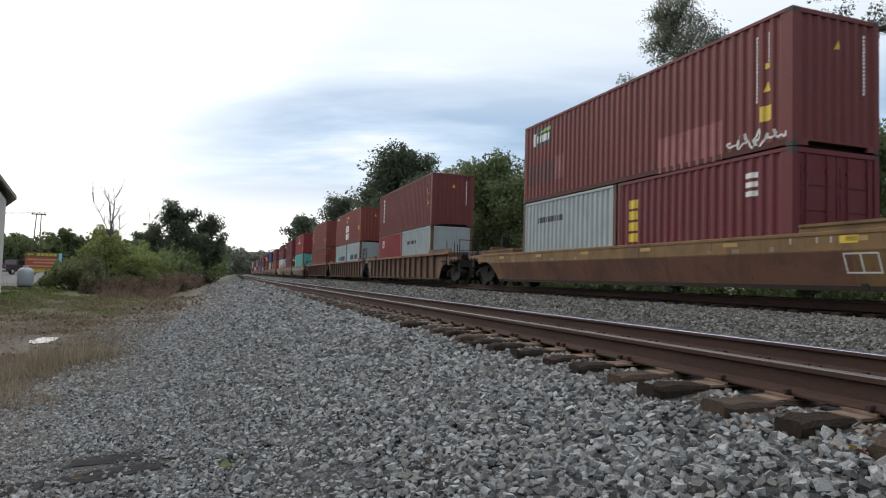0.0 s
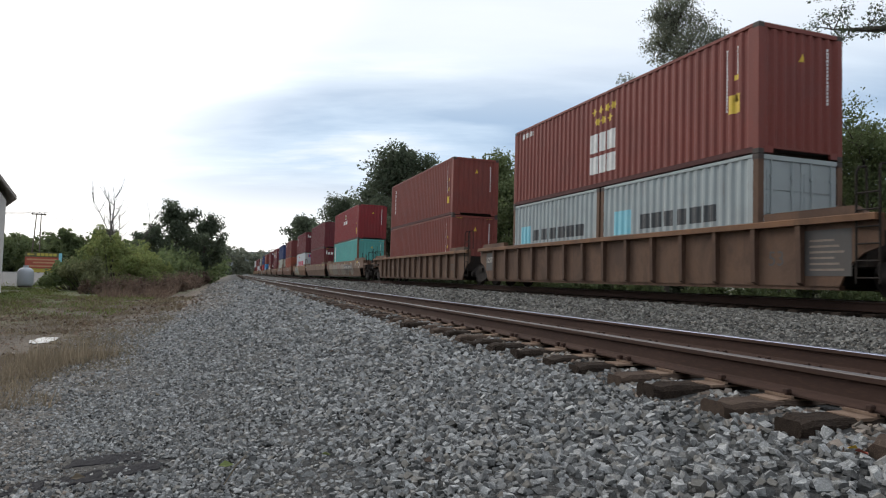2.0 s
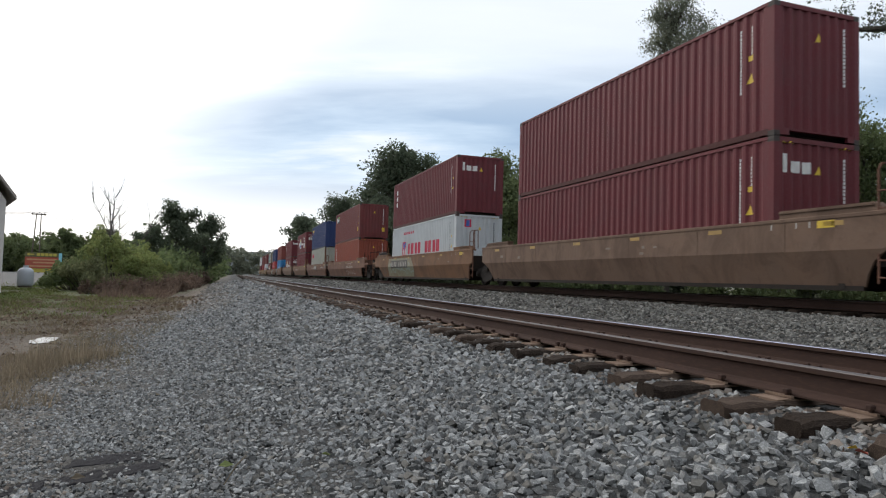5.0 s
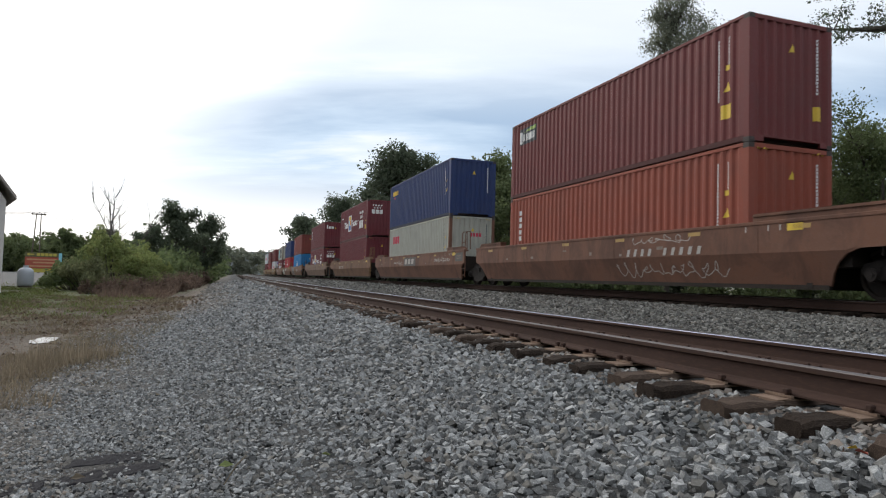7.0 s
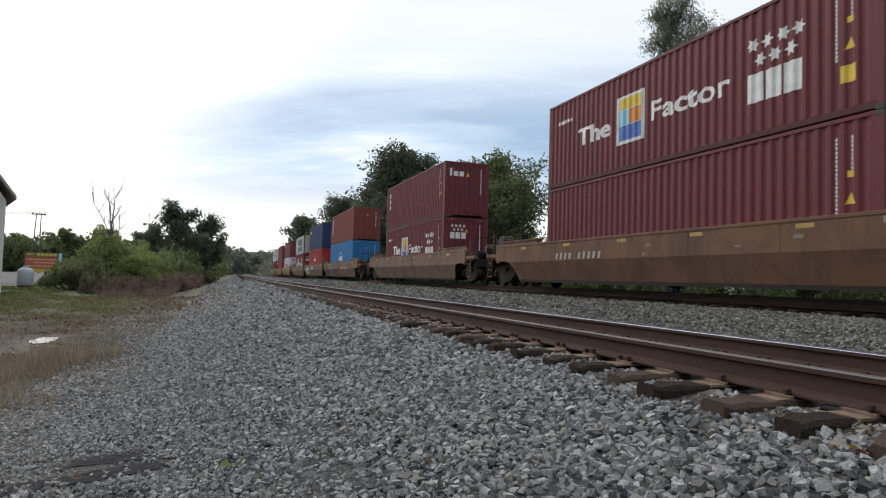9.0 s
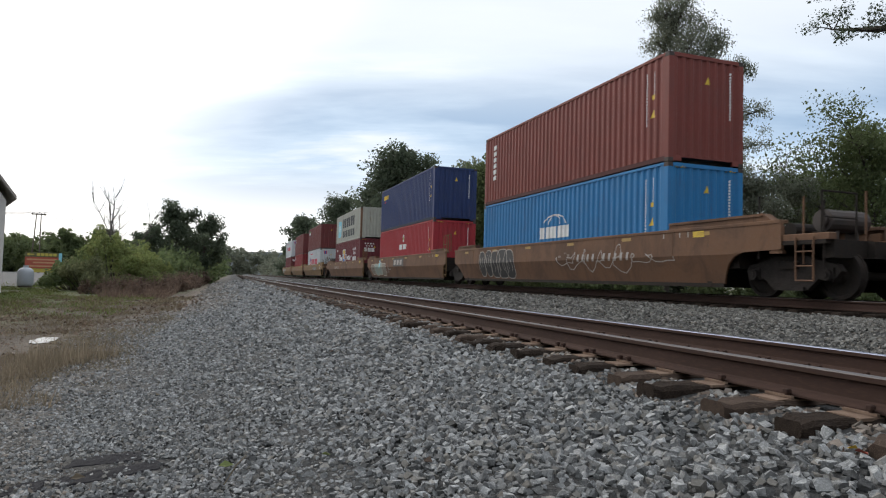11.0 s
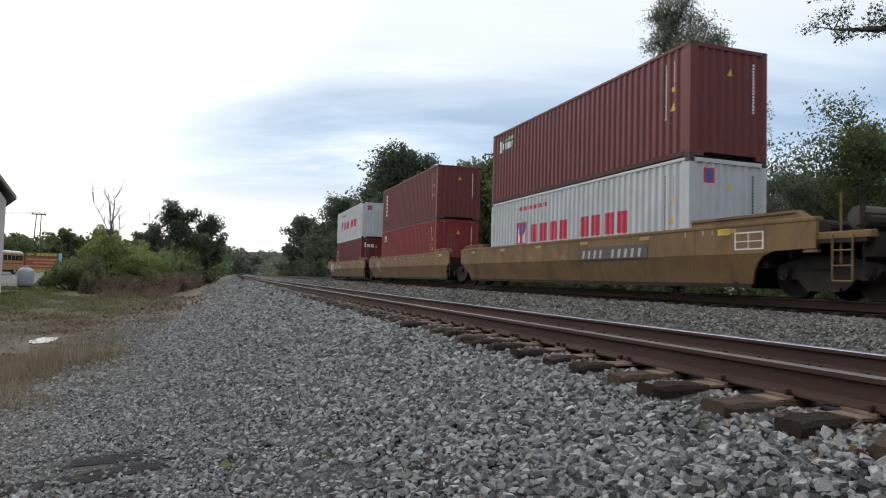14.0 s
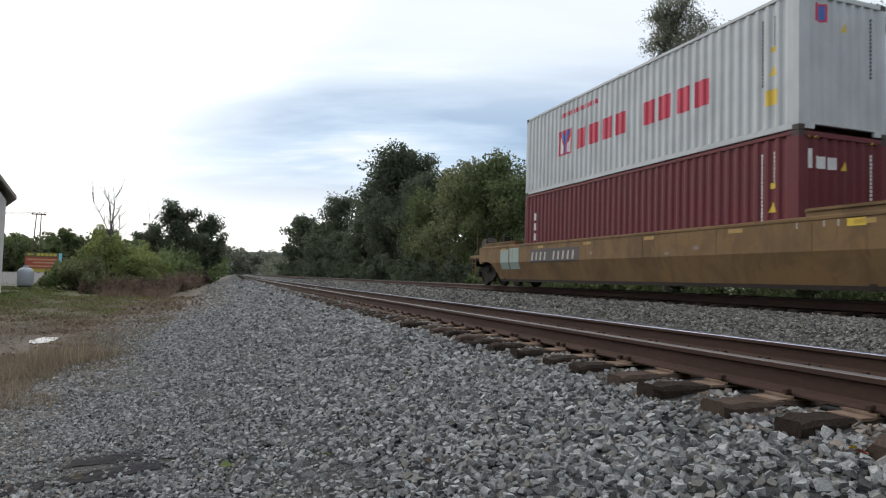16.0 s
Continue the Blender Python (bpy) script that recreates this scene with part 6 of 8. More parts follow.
    for k in range(7):
        t = 2 * math.pi * k / 7 + 0.3
        st.append([(4.06 + 0.70 * math.cos(t), 4.7 - hi + 0.66 * math.sin(t)), (4.06 + 0.16 * math.cos(t + 0.45), 4.7 - hi + 0.16 * math.sin(t + 0.45)), (4.06, 4.7 - hi), (4.06 + 0.16 * math.cos(t - 0.45), 4.7 - hi + 0.16 * math.sin(t - 0.45))])
    marking(b, L, MARK_WHITE, [st], "emblem_part")
    marking(b, L, MARK_BLACK, blocks(2.38, -3.53, 4.72 - hi, 5.56 - hi, 6, 0, 0.26), "name_block", "dark name blocks in two rows")
    marking(b, L, MARK_BLACK, blocks(2.38, -3.62, 3.84 - hi, 4.44 - hi, 7, 0, 0.3), "name_block", "dark name blocks in two rows")
    leasing_mark(up[14], 5.9 - hi)
    red_name(lo[14], low)
    column_name(up[15], 5.30, 4.90, 4.42 - hi, 5.95 - hi, 6)
    marking(lo[15], L, MARK_WHITE, [rect(5.35, 4.96, 2.68 - low, 3.05 - low)], "emblem", "pale emblem")
    marking(lo[15], L, MARK_BLUE, [rect(5.30, 5.01, 2.72 - low, 2.88 - low)], "emblem_part")
    marking(lo[15], L, MARK_YELLOW, [[(5.30, 2.90 - low), (5.01, 2.90 - low), (5.01, 3.02 - low), (5.16, 2.99 - low)]], "emblem_part")
    red_name(up[16], hi - 2.89)
    # well cars
    cars = [t for t, _, _ in TRAIN if t.name.startswith("well_car")]
    for i, car in enumerate(cars):
        style = UNITS[i][0]
        if style == "ribbed":
            continue
        zt = STYLE_TOP[style] - 0.06
        rng = random.Random(100 + i)
        car_mark(car, style, DIM_YELLOW, [rect(y, y + 0.42, zt - 0.09, zt) for y in (-7.9, -4.9, -1.9, 1.1, 4.1, 7.2)], "reflector_strip", "worn yellow reflector strips")
        car_mark(car, style, MARK_YELLOW, [rect(-7.72, -7.35, zt - 0.12, zt + 0.02)], "notice_plate", "yellow notice plate")
        car_mark(car, style, WORN_WHITE, [rect(y, y + 0.035, zt - 0.10, zt + 0.02) for y in (-7.2, -6.9, -6.3)], "tick_marks", "short white tick marks")
        car_mark(car, style, FAINT, [rect(y, y + rng.uniform(0.10, 0.25), z, z + rng.uniform(0.04, 0.10)) for y, z in ((rng.uniform(-7, 7), rng.uniform(0.95, zt - 0.25)) for _ in range(6))], "scuff", "pale scuffs")

    def number(i, a, b, z0=0.92, z1=1.14, plate=None, ink=None, count=10):
        if plate:
            car_mark(cars[i], UNITS[i][0], plate, [rect(a + 0.12, b - 0.12, z0 - 0.08, z1 + 0.10)], "number_plate", "dark plate behind pale bars").location.x = -0.005
        q = car_mark(cars[i], UNITS[i][0], ink or WORN_WHITE, [r for k, r in enumerate(blocks(a, b, z0, z1, count, -0.05, 0.62)) if k != 4], "number_bar", "row of pale bars")

    car_mark(cars[0], "low", CAR_RUST, [rect(-7.55, 7.55, LOWZ + 0.03, MIDZ - 0.03)], "lower_panel", "dark brown lower side").location.x = 0.002
    car_mark(cars[0], "low", MARK_WHITE, [rect(-7.4, -7.43, 0.5, 0.86), rect(-8.05, -8.08, 0.5, 0.86), rect(-7.4, -8.08, 0.84, 0.87), rect(-7.4, -8.08, 0.5, 0.53), rect(-7.72, -7.75, 0.5, 0.86)], "notice_frame", "white outlined notice frame")
    for k in (1, 2):
        car_mark(cars[k], "ribbed", PLATE_BLACK, [rect(8.30, 7.42, 0.62, 1.34)], "load_panel", "dark panel with a load mark")
        words_on(cars[k], 0, 8.22, 0.94, 0.22, 0.62, WORN_WHITE, "125T", "pale load mark 125T").location.x = 0.094
    car_mark(cars[2], "ribbed", PLATE_BLACK, [rect(-7.40, -8.40, 0.45, 1.32)], "notice_panel", "black panel with pale bars")
    car_mark(cars[2], "ribbed", FAINT, [rect(-7.52, -8.25 + 0.1 * (k % 3), 0.55 + 0.11 * k, 0.59 + 0.11 * k) for k in range(6)], "notice_bar")
    number(3, 5.6, 3.97, 0.80, 0.98, ink=FAINT)
    number(4, -1.73, -5.0, 0.90, 1.13, PLATE_BLACK)
    number(6, 5.3, 1.62, 0.92, 1.20, PLATE_BLACK)
    number(7, -2.03, -5.09, 0.95, 1.14)
    number(9, 5.0, 2.2, 0.95, 1.16)
    number(11, -2.08, -4.95, 0.86, 1.08)
    number(13, 5.0, 2.2, 0.95, 1.16)
    number(14, -1.62, -4.71, 0.94, 1.18, PLATE_BLACK)
    number(16, 5.0, 1.9, 0.96, 1.24, PLATE_BLACK)
    car_mark(cars[8], "smooth", PLATE_BLACK, [rect(-7.75, -8.75, 1.06, 1.46)], "load_panel", "dark panel with a load mark")
    words_on(cars[8], 0, -7.95, 1.16, 0.19, 0.55, FAINT, "125T", "faint load mark 125T")
    for i in (8, 12):
        car_mark(cars[i], "smooth", PLATE_BLACK, [rect(1.35, -1.15, 0.93, 1.42)], "name_panel", "dark panel with three white blocks")
        car_mark(cars[i], "smooth", WORN_WHITE, blocks(1.1, -1.0, 1.03, 1.33, 3, -0.06, 0.35), "number_bar", "white name blocks")
    car_mark(cars[15], "smooth", DULL_RED, blocks(-0.5, -2.2, 0.86, 1.28, 3, -0.05, 0.45), "name_block", "dull red name blocks")
    car_mark(cars[4], "smooth", MURAL_GREY, blob(7.3, -5.9, 0.34, 1.46, 3, 16), "scrawl", "washed-out sprayed mural")
    for k, (mt, a, b, n, sd) in enumerate(((MURAL_TAN, 7.2, 5.2, 2, 60), (MURAL_GREY, 5.0, 2.2, 3, 61), (MURAL_PINK, 2.4, 0.3, 2, 66), (MURAL_GREY, 0.1, -1.9, 2, 62), (MURAL_BROWN, -2.0, -3.4, 1, 63), (MURAL_GREY, -4.5, -5.3, 1, 64))):
        fills, strokes = fat_letters(a, b, 0.34, 1.44, n, sd, 0.03)
        car_mark(cars[4], "smooth", mt, fills, "scrawl", "faded sprayed letters").location.x = -0.002
        car_mark(cars[4], "smooth", MURAL_LINE, strokes, "scrawl", "thin pale sprayed outlines").location.x = -0.004
    for k in (4, 14):
        car_mark(cars[k], "smooth", MARK_WHITE, [[rect(-7.86, -7.90, 1.0, 1.38), rect(-8.62, -8.66, 1.0, 1.38), rect(-7.86, -8.66, 1.35, 1.38), rect(-7.86, -8.66, 1.0, 1.03), rect(-7.90, -8.62, 1.17, 1.19), rect(-8.24, -8.26, 1.0, 1.38)]], "notice_frame", "white outlined notice frame")
    car_mark(cars[4], "smooth", PALE_SPRAY, scrawl(-6.35, -7.35, 1.08, 1.40, 65, 4, 0.03), "scrawl", "tan sprayed scrawl")
    car_mark(cars[6], "smooth", FADED_GREEN, [[[(6.5, 0.32), (0.6, 0.32), (0.2, 0.9), (0.8, 1.42), (5.9, 1.42)]]], "scrawl", "pale green sprayed patches")
    car_mark(cars[6], "smooth", FADED_TEAL, scrawl(5.8, 0.6, 0.32, 1.4, 9, 7, 0.06), "scrawl", "pale green sprayed outlines").location.x = -0.003
    car_mark(cars[7], "smooth", WORN_WHITE, scrawl(-1.45, -5.6, 0.34, 0.86, 10, 11, 0.022), "scrawl", "thin white sprayed scrawl")
    car_mark(cars[7], "smooth", WORN_WHITE, scrawl(-2.2, -4.4, 1.22, 1.5, 11, 6, 0.018), "scrawl", "thin white sprayed scrawl")
    car_mark(cars[8], "smooth", WORN_WHITE, scrawl(-4.6, -6.9, 1.0, 1.36, 12, 8, 0.03), "scrawl", "thin white sprayed scrawl")
    car_mark(cars[8], "smooth", WORN_WHITE, scrawl(3.6, 1.7, 1.0, 1.3, 13, 6, 0.025), "scrawl", "thin white sprayed scrawl")
    fills, strokes = fat_letters(5.95, 2.6, 0.30, 1.50, 5, 14, 0.03)
    car_mark(cars[11], "smooth", SPRAY_BLACK, fills, "scrawl", "large black sprayed letters")
    car_mark(cars[11], "smooth", WORN_WHITE, strokes, "scrawl", "pale sprayed outlines").location.x = -0.003
    car_mark(cars[11], "smooth", WORN_WHITE, scrawl(-0.6, -6.4, 0.4, 1.4, 16, 7, 0.025), "scrawl", "thin pale sprayed outlines")
    fills, strokes = fat_letters(7.6, 3.4, 0.34, 1.28, 4, 17, 0.05)
    car_mark(cars[12], "smooth", FADED_TEAL, fills[1:3], "scrawl", "pale blue-green sprayed letters")
    car_mark(cars[12], "smooth", MURAL_GREY, fills[:1] + fills[3:], "scrawl", "washed-out grey sprayed letters")
    car_mark(cars[12], "smooth", MARK_SKY, [[[(5.35, 0.86), (5.0, 0.92), (4.78, 1.36), (4.92, 1.44), (5.12, 1.38)]]], "scrawl", "pale blue-green sprayed stroke").location.x = -0.002
    car_mark(cars[12], "smooth", PALE_SPRAY, strokes, "scrawl", "pale sprayed outlines").location.x = -0.003
    car_mark(cars[12], "smooth", WORN_WHITE, scrawl(5.2, 2.2, 0.45, 1.25, 18, 5, 0.03), "scrawl", "white sprayed loops").location.x = -0.003
    car_mark(cars[16], "smooth", FADED_TEAL, [rect(7.7, 6.95, 0.66, 1.42), rect(6.85, 6.05, 0.66, 1.46)], "repaint_patch", "pale green sprayed patch")
    car_mark(cars[15], "smooth", FAINT, [rect(6.2, 5.4, 0.60, 1.35)], "repaint_patch", "greyish repainted patch")
    car_mark(cars[15], "smooth", FADED_BLACK, [[rect(4.86, 4.82, 0.52, 1.38), rect(3.66, 3.62, 0.52, 1.38), rect(4.86, 3.62, 1.34, 1.38), rect(4.86, 3.62, 0.52, 0.56)]], "sprayed_frame", "faded black sprayed square outline")
    car_mark(cars[15], "smooth", FADED_BLACK, blocks(4.7, 3.85, 1.16, 1.24, 4) + blocks(4.65, 3.95, 0.98, 1.06, 4) + blocks(4.6, 3.85, 0.72, 0.80, 5), "small_block")
    words_on(cars[15], 0, 0.45, 1.02, 0.26, 0.28, FADED_BLACK, "C", "black painted letter C")
    number_text(cars[2], -6.52, 0.66, 0.42, PLATE_BLACK, "53").location.x = -(OUT - 0.10 + 0.006)
    number_text(cars[3], -6.52, 0.66, 0.42, PLATE_BLACK, "53").location.x = -(OUT - 0.10 + 0.006)
    words_on(cars[6], 0, 7.55, 0.48, 0.40, 0.62, FADED_BLACK, "53", "stencilled number 53")
    words_on(cars[14], 0, 7.55, 0.48, 0.40, 0.62, FADED_BLACK, "53", "stencilled number 53")
    words_on(cars[15], 0, 7.55, 0.48, 0.40, 0.62, FADED_BLACK, "53", "stencilled number 53")


paint_train()


# ---- plants ----
def add_leaves(name, centres, size, seed, mat, parent=None, droop=0.3, long=1.7):
    """Many small pointed leaves, one quad each, at the given places."""
    rng = np.random.default_rng(seed)
    c = np.asarray(centres, float)
    n = len(c)
    u = rng.normal(size=(n, 3))
    u[:, 2] -= droop
    u /= np.linalg.norm(u, axis=1)[:, None]
    w = np.cross(u, rng.normal(size=(n, 3)))
    w /= np.linalg.norm(w, axis=1)[:, None]
    s = size * rng.lognormal(0, 0.3, n)[:, None]
    pts = np.stack([c - u * s * long / 2, c + w * s / 2, c + u * s * long / 2, c - w * s / 2], 1).reshape(-1, 3)
    me = bpy.data.meshes.new(name)
    me.vertices.add(4 * n)
    me.vertices.foreach_set("co", pts.ravel())
    me.loops.add(4 * n)
    me.loops.foreach_set("vertex_index", np.arange(4 * n, dtype=np.int32))
    me.polygons.add(n)
    me.polygons.foreach_set("loop_start", np.arange(0, 4 * n, 4, dtype=np.int32))
    me.update()
    return part(name, me, mat, parent)


def limb(g, start, way, length, r, rng, bends=4, rise=0.25, wobble=0.25):
    """A tapered, bending limb; returns its points."""
    pts, p, d = [Vector(start)], Vector(start), Vector(way).normalized()
    for i in range(bends):
        d = (d + Vector((rng.uniform(-1, 1), rng.uniform(-1, 1), rng.uniform(-0.6, 0.6))) * wobble + Vector((0, 0, rise))).normalized()
        p = p + d * (length / bends)
        pts.append(p.copy())
    for i in range(bends):
        k = lambda j: r * (1 - 0.82 * j / bends)
        g.tube(pts[i], pts[i + 1], k(i), k(i + 1), sides=8 if r > 0.1 else (5 if r > 0.04 else 3), caps=False)
    return pts


def tree(label, height, radius, base, leaf, leaf_size, leaves, seed, trunk_r=0.25, limbs=14, clump=0.55, dome=0.5, bark=None, group="trees by the railway", low_first=0.25, flat=0.7, crest=4, bow=0.10, gaps=0.0, long=1.7):
    """A tree with a tapered trunk, limbs, twigs and clumps of leaves; crown width follows its height in the crown."""
    rng = random.Random(seed)
    g = Geo()
    t = thing("tree", label, "tree", group=group)
    trunk = limb(g, (0, 0, -0.3), (rng.uniform(-0.06, 0.06), rng.uniform(-0.06, 0.06), 1), height * 0.86, trunk_r, rng, 9, 0.5, bow)
    tips = []
    for i in range(limbs):
        f = (i + 0.5) / limbs
        z = base + (height * 0.86 - base) * f
        k = min(8, max(0, int(z / (height * 0.86) * 9)))
        p = trunk[k].lerp(trunk[k + 1], max(0, min(1, z / (height * 0.86) * 9 - k)))
        a = i * 2.4 + rng.uniform(-0.5, 0.5)
        width = radius * (0.35 + 0.75 * math.sin(math.pi * min(1, low_first + (1 - low_first) * f) ** (1 + dome))) * rng.uniform(0.62, 1.22)
        out = Vector((math.cos(a), math.sin(a), 0.25 + 0.6 * f + rng.uniform(-1, 1) * (0.45 if gaps else 0.0)))
        pts = limb(g, p, out, width, trunk_r * (0.42 - 0.22 * f), rng, 5, 0.10, 0.45 if gaps else 0.22)
        for j in range(2, 6):
            if rng.random() < gaps:
                continue
            for _ in range(3):
                d = Vector((rng.uniform(-1, 1), rng.uniform(-1, 1), rng.uniform(-0.35, 0.7))) + (pts[j] - pts[j - 1]).normalized() * 0.5
                q = limb(g, pts[j].lerp(pts[j - 1], rng.random()), d, width * rng.uniform(0.2, 0.42), trunk_r * 0.085, rng, 3, 0.05, 0.3)
                tips += [(q[-1], 1.0), (q[-2], 0.8)]
    for j in range(6, 10):
        for _ in range(crest):
            q = limb(g, trunk[j], (rng.uniform(-1, 1), rng.uniform(-1, 1), rng.uniform(0.3, 1)), radius * 0.35, trunk_r * 0.1, rng, 3, 0.1, 0.3)
            tips += [(q[-1], 1.0), (q[-2], 0.8)]
    part("trunk", g.mesh("trunk", smooth=True, fix=False), bark or BARK, t, "grey-brown trunk and limbs")
    nr = np.random.default_rng(seed)
    if leaves:
        idx = nr.integers(0, len(tips), leaves)
        off = nr.normal(size=(leaves, 3))
        off *= nr.random((leaves, 1)) ** 0.45 / np.linalg.norm(off, axis=1)[:, None]
        cen = np.array([tuple(p) for p, _ in tips])[idx] + off * clump * 1.55 * np.array([1, 1, flat])
        add_leaves("crown", cen, leaf_size, seed + 1, leaf, t, droop=1.0 if long > 2 else 0.3, long=long)
    return t


def locust(label, stem, limbs, leaves, leaf_size, seed, r=0.27):
    """A locust: a bowed stem given as (across, up), open limbs as (height, across, deep, up, length), feathery drooping leaflets."""
    rng = random.Random(seed)
    t = thing("tree", label, "tree", group="trees by the railway")
    g, tips = Geo(), []
    top = stem[-1][1]
    pts = [Vector((a, 0.12 * math.sin(z), z)) for a, z in stem]
    for k, (p, q) in enumerate(zip(pts, pts[1:])):
        g.tube(p, q, r * (1 - 0.85 * max(0, p.z) / top), r * (1 - 0.85 * q.z / top), sides=10, caps=False)

    def on_stem(z):
        for p, q in zip(pts, pts[1:]):
            if p.z <= z <= q.z:
                return p.lerp(q, (z - p.z) / (q.z - p.z))
        return pts[-1]

    def clump(base, way, length, size):
        q = limb(g, base, way, length, r * 0.10, rng, 3, 0.03, 0.35)
        tips.append((*q[-1], size))
        limb(g, q[1], (rng.uniform(-1, 1), rng.uniform(-1, 1), rng.uniform(-0.2, 0.8)), size, r * 0.06, rng, 2, 0.0, 0.3)

    for z, a, d, up, length in limbs:
        q = limb(g, on_stem(z), (a, d, up), length, r * (0.50 - 0.28 * z / top), rng, 7, 0.035, 0.30)
        for j in range(2, 8):
            for _ in range(3 if length > 2.5 else 2):
                w = (q[j] - q[j - 1]).normalized() * 0.5 + Vector((rng.uniform(-1, 1), rng.uniform(-1, 1), rng.uniform(-0.5, 1.0)))
                clump(q[j].lerp(q[j - 1], rng.random()), w, rng.uniform(0.3, 0.95), rng.uniform(0.30, 0.60))
        clump(q[-1], q[-1] - q[-2], 0.3, 0.4)
    for k in range(3 * len(limbs)):
        clump(on_stem(rng.uniform(min(z for z, *_ in limbs) * 0.9, top)), (math.cos(k * 2.4), math.sin(k * 2.4), rng.uniform(0.0, 0.7)), rng.uniform(0.4, 1.1), rng.uniform(0.32, 0.5))
    part("trunk", g.mesh("trunk", smooth=True, fix=False), BARK, t, "dark bowed trunk and limbs")
    nr = np.random.default_rng(seed)
    tips = np.array(tips)[nr.integers(0, len(tips), leaves)]
    off = nr.normal(size=(leaves, 3))
    off *= nr.random((leaves, 1)) ** 0.5 / np.linalg.norm(off, axis=1)[:, None]
    add_leaves("crown", tips[:, :3] + off * tips[:, 3:] * np.array([1.1, 1.1, 1.0]), leaf_size, seed + 1, LEAF_GREY, t, droop=0.7, long=2.3)
    return t


def bush(label, height, radius, leaf, leaf_size, leaves, seed, group="bushes along the railway", lumps=16):
    rng = random.Random(seed)
    nr = np.random.default_rng(seed)
    t = thing("bush", label, "bush", group=group)
    g = Geo()
    mids = []
    for i in range(lumps):
        a, r = rng.uniform(0, 2 * math.pi), radius * math.sqrt(rng.random()) * 0.85
        z = height * (0.25 + 0.75 * rng.random()) * (1 - 0.45 * (r / radius) ** 2)
        mids.append((r * math.cos(a), r * math.sin(a), max(0.15, z * 0.86), radius * rng.uniform(0.16, 0.34)))
        limb(g, (0.2 * r * math.cos(a), 0.2 * r * math.sin(a), -0.1), (math.cos(a) * r, math.sin(a) * r, z), math.hypot(r, z), 0.03 + 0.006 * height, rng, 4, 0.05, 0.15)
    part("woody_base", g.mesh("woody_base", fix=False), BARK, t, "thin brown stems")
    idx = nr.integers(0, lumps, leaves)
    m = np.array(mids)[idx]
    d = nr.normal(size=(leaves, 3))
    d /= np.linalg.norm(d, axis=1)[:, None]
    cen = m[:, :3] + d * (m[:, 3] * nr.random(leaves) ** 0.25)[:, None] * np.array([1, 1, 0.8])
    # a few shoots that stand out of the top
    k = leaves // 10
    sh = np.array(mids)[nr.integers(0, lumps, k)]
    cen[:k] = sh[:, :3] + np.stack([nr.normal(0, 0.12, k), nr.normal(0, 0.12, k), sh[:, 3] * nr.uniform(0.7, 1.7, k)], 1)
    cen[:, 2] = np.maximum(cen[:, 2], 0.04)
    add_leaves("foliage", cen, leaf_size, seed + 1, leaf, t)
    return t


def spot(x, y, turn=0.0, size=1.0, tall=1.0, sink=0.05):
    """A standing place x metres beside the camera's line, in the bent space of the tracks."""
    d, _ = bend(y)
    return Matrix.Translation((x + d, y, ground_z(x, y) - sink)) @ Matrix.Rotation(turn, 4, "Z") @ Matrix.Diagonal((size, size, size * tall, 1))


def put(ob, *where, **more):
    ob.matrix_basis = spot(*where, **more)
    return ob


def blades(name, label, box_x, box_y, count, tall, wide, seed, mat, lean=0.35, category="grass", patch=0.0, falloff=1.0, z_extra=0.0):
    """Upright grass blades or stalks, two triangles each."""
    rng = np.random.default_rng(seed)
    x = rng.uniform(*box_x, count)
    y = box_y[0] + (box_y[1] - box_y[0]) * rng.random(count) ** falloff
    if patch:
        keep = np.array([noise.noise((a * 0.55, b * 0.35, seed)) > -patch for a, b in zip(x, y)])
        x, y = x[keep], y[keep]
    n = len(x)
    z = np.interp(x, [p[0] for p in PROFILE], [p[1] for p in PROFILE]) - 0.02 + z_extra
    lump = np.array([noise.noise((p * 0.8, q * 0.5, 3.0)) for p, q in zip(x, y)])
    h = tall * rng.lognormal(0, 0.35, n) * np.clip(0.85 + 0.9 * lump, 0.25, 1.6)
    a = rng.uniform(0, 2 * np.pi, n)
    w = wide * rng.uniform(0.6, 1.3, n)
    root = np.stack([x + BEND * y * y / 2, y, z], 1)
    side = np.stack([np.cos(a), np.sin(a), np.zeros(n)], 1) * w[:, None] / 2
    tip = root + np.stack([rng.normal(0, lean, n) * h, rng.normal(0, lean, n) * h, h], 1)
    pts = np.stack([root - side, root + side, (root + tip) / 2 + side * 0.7, tip], 1).reshape(-1, 3)
    me = bpy.data.meshes.new(name)
    me.vertices.add(4 * n)
    me.vertices.foreach_set("co", pts.ravel())
    me.loops.add(4 * n)
    me.loops.foreach_set("vertex_index", np.arange(4 * n, dtype=np.int32))
    me.polygons.add(n)
    me.polygons.foreach_set("loop_start", np.arange(0, 4 * n, 4, dtype=np.int32))
    me.update()
    me.materials.append(mat)
    return tagged(new(name, me), label, category, kind="stuff")


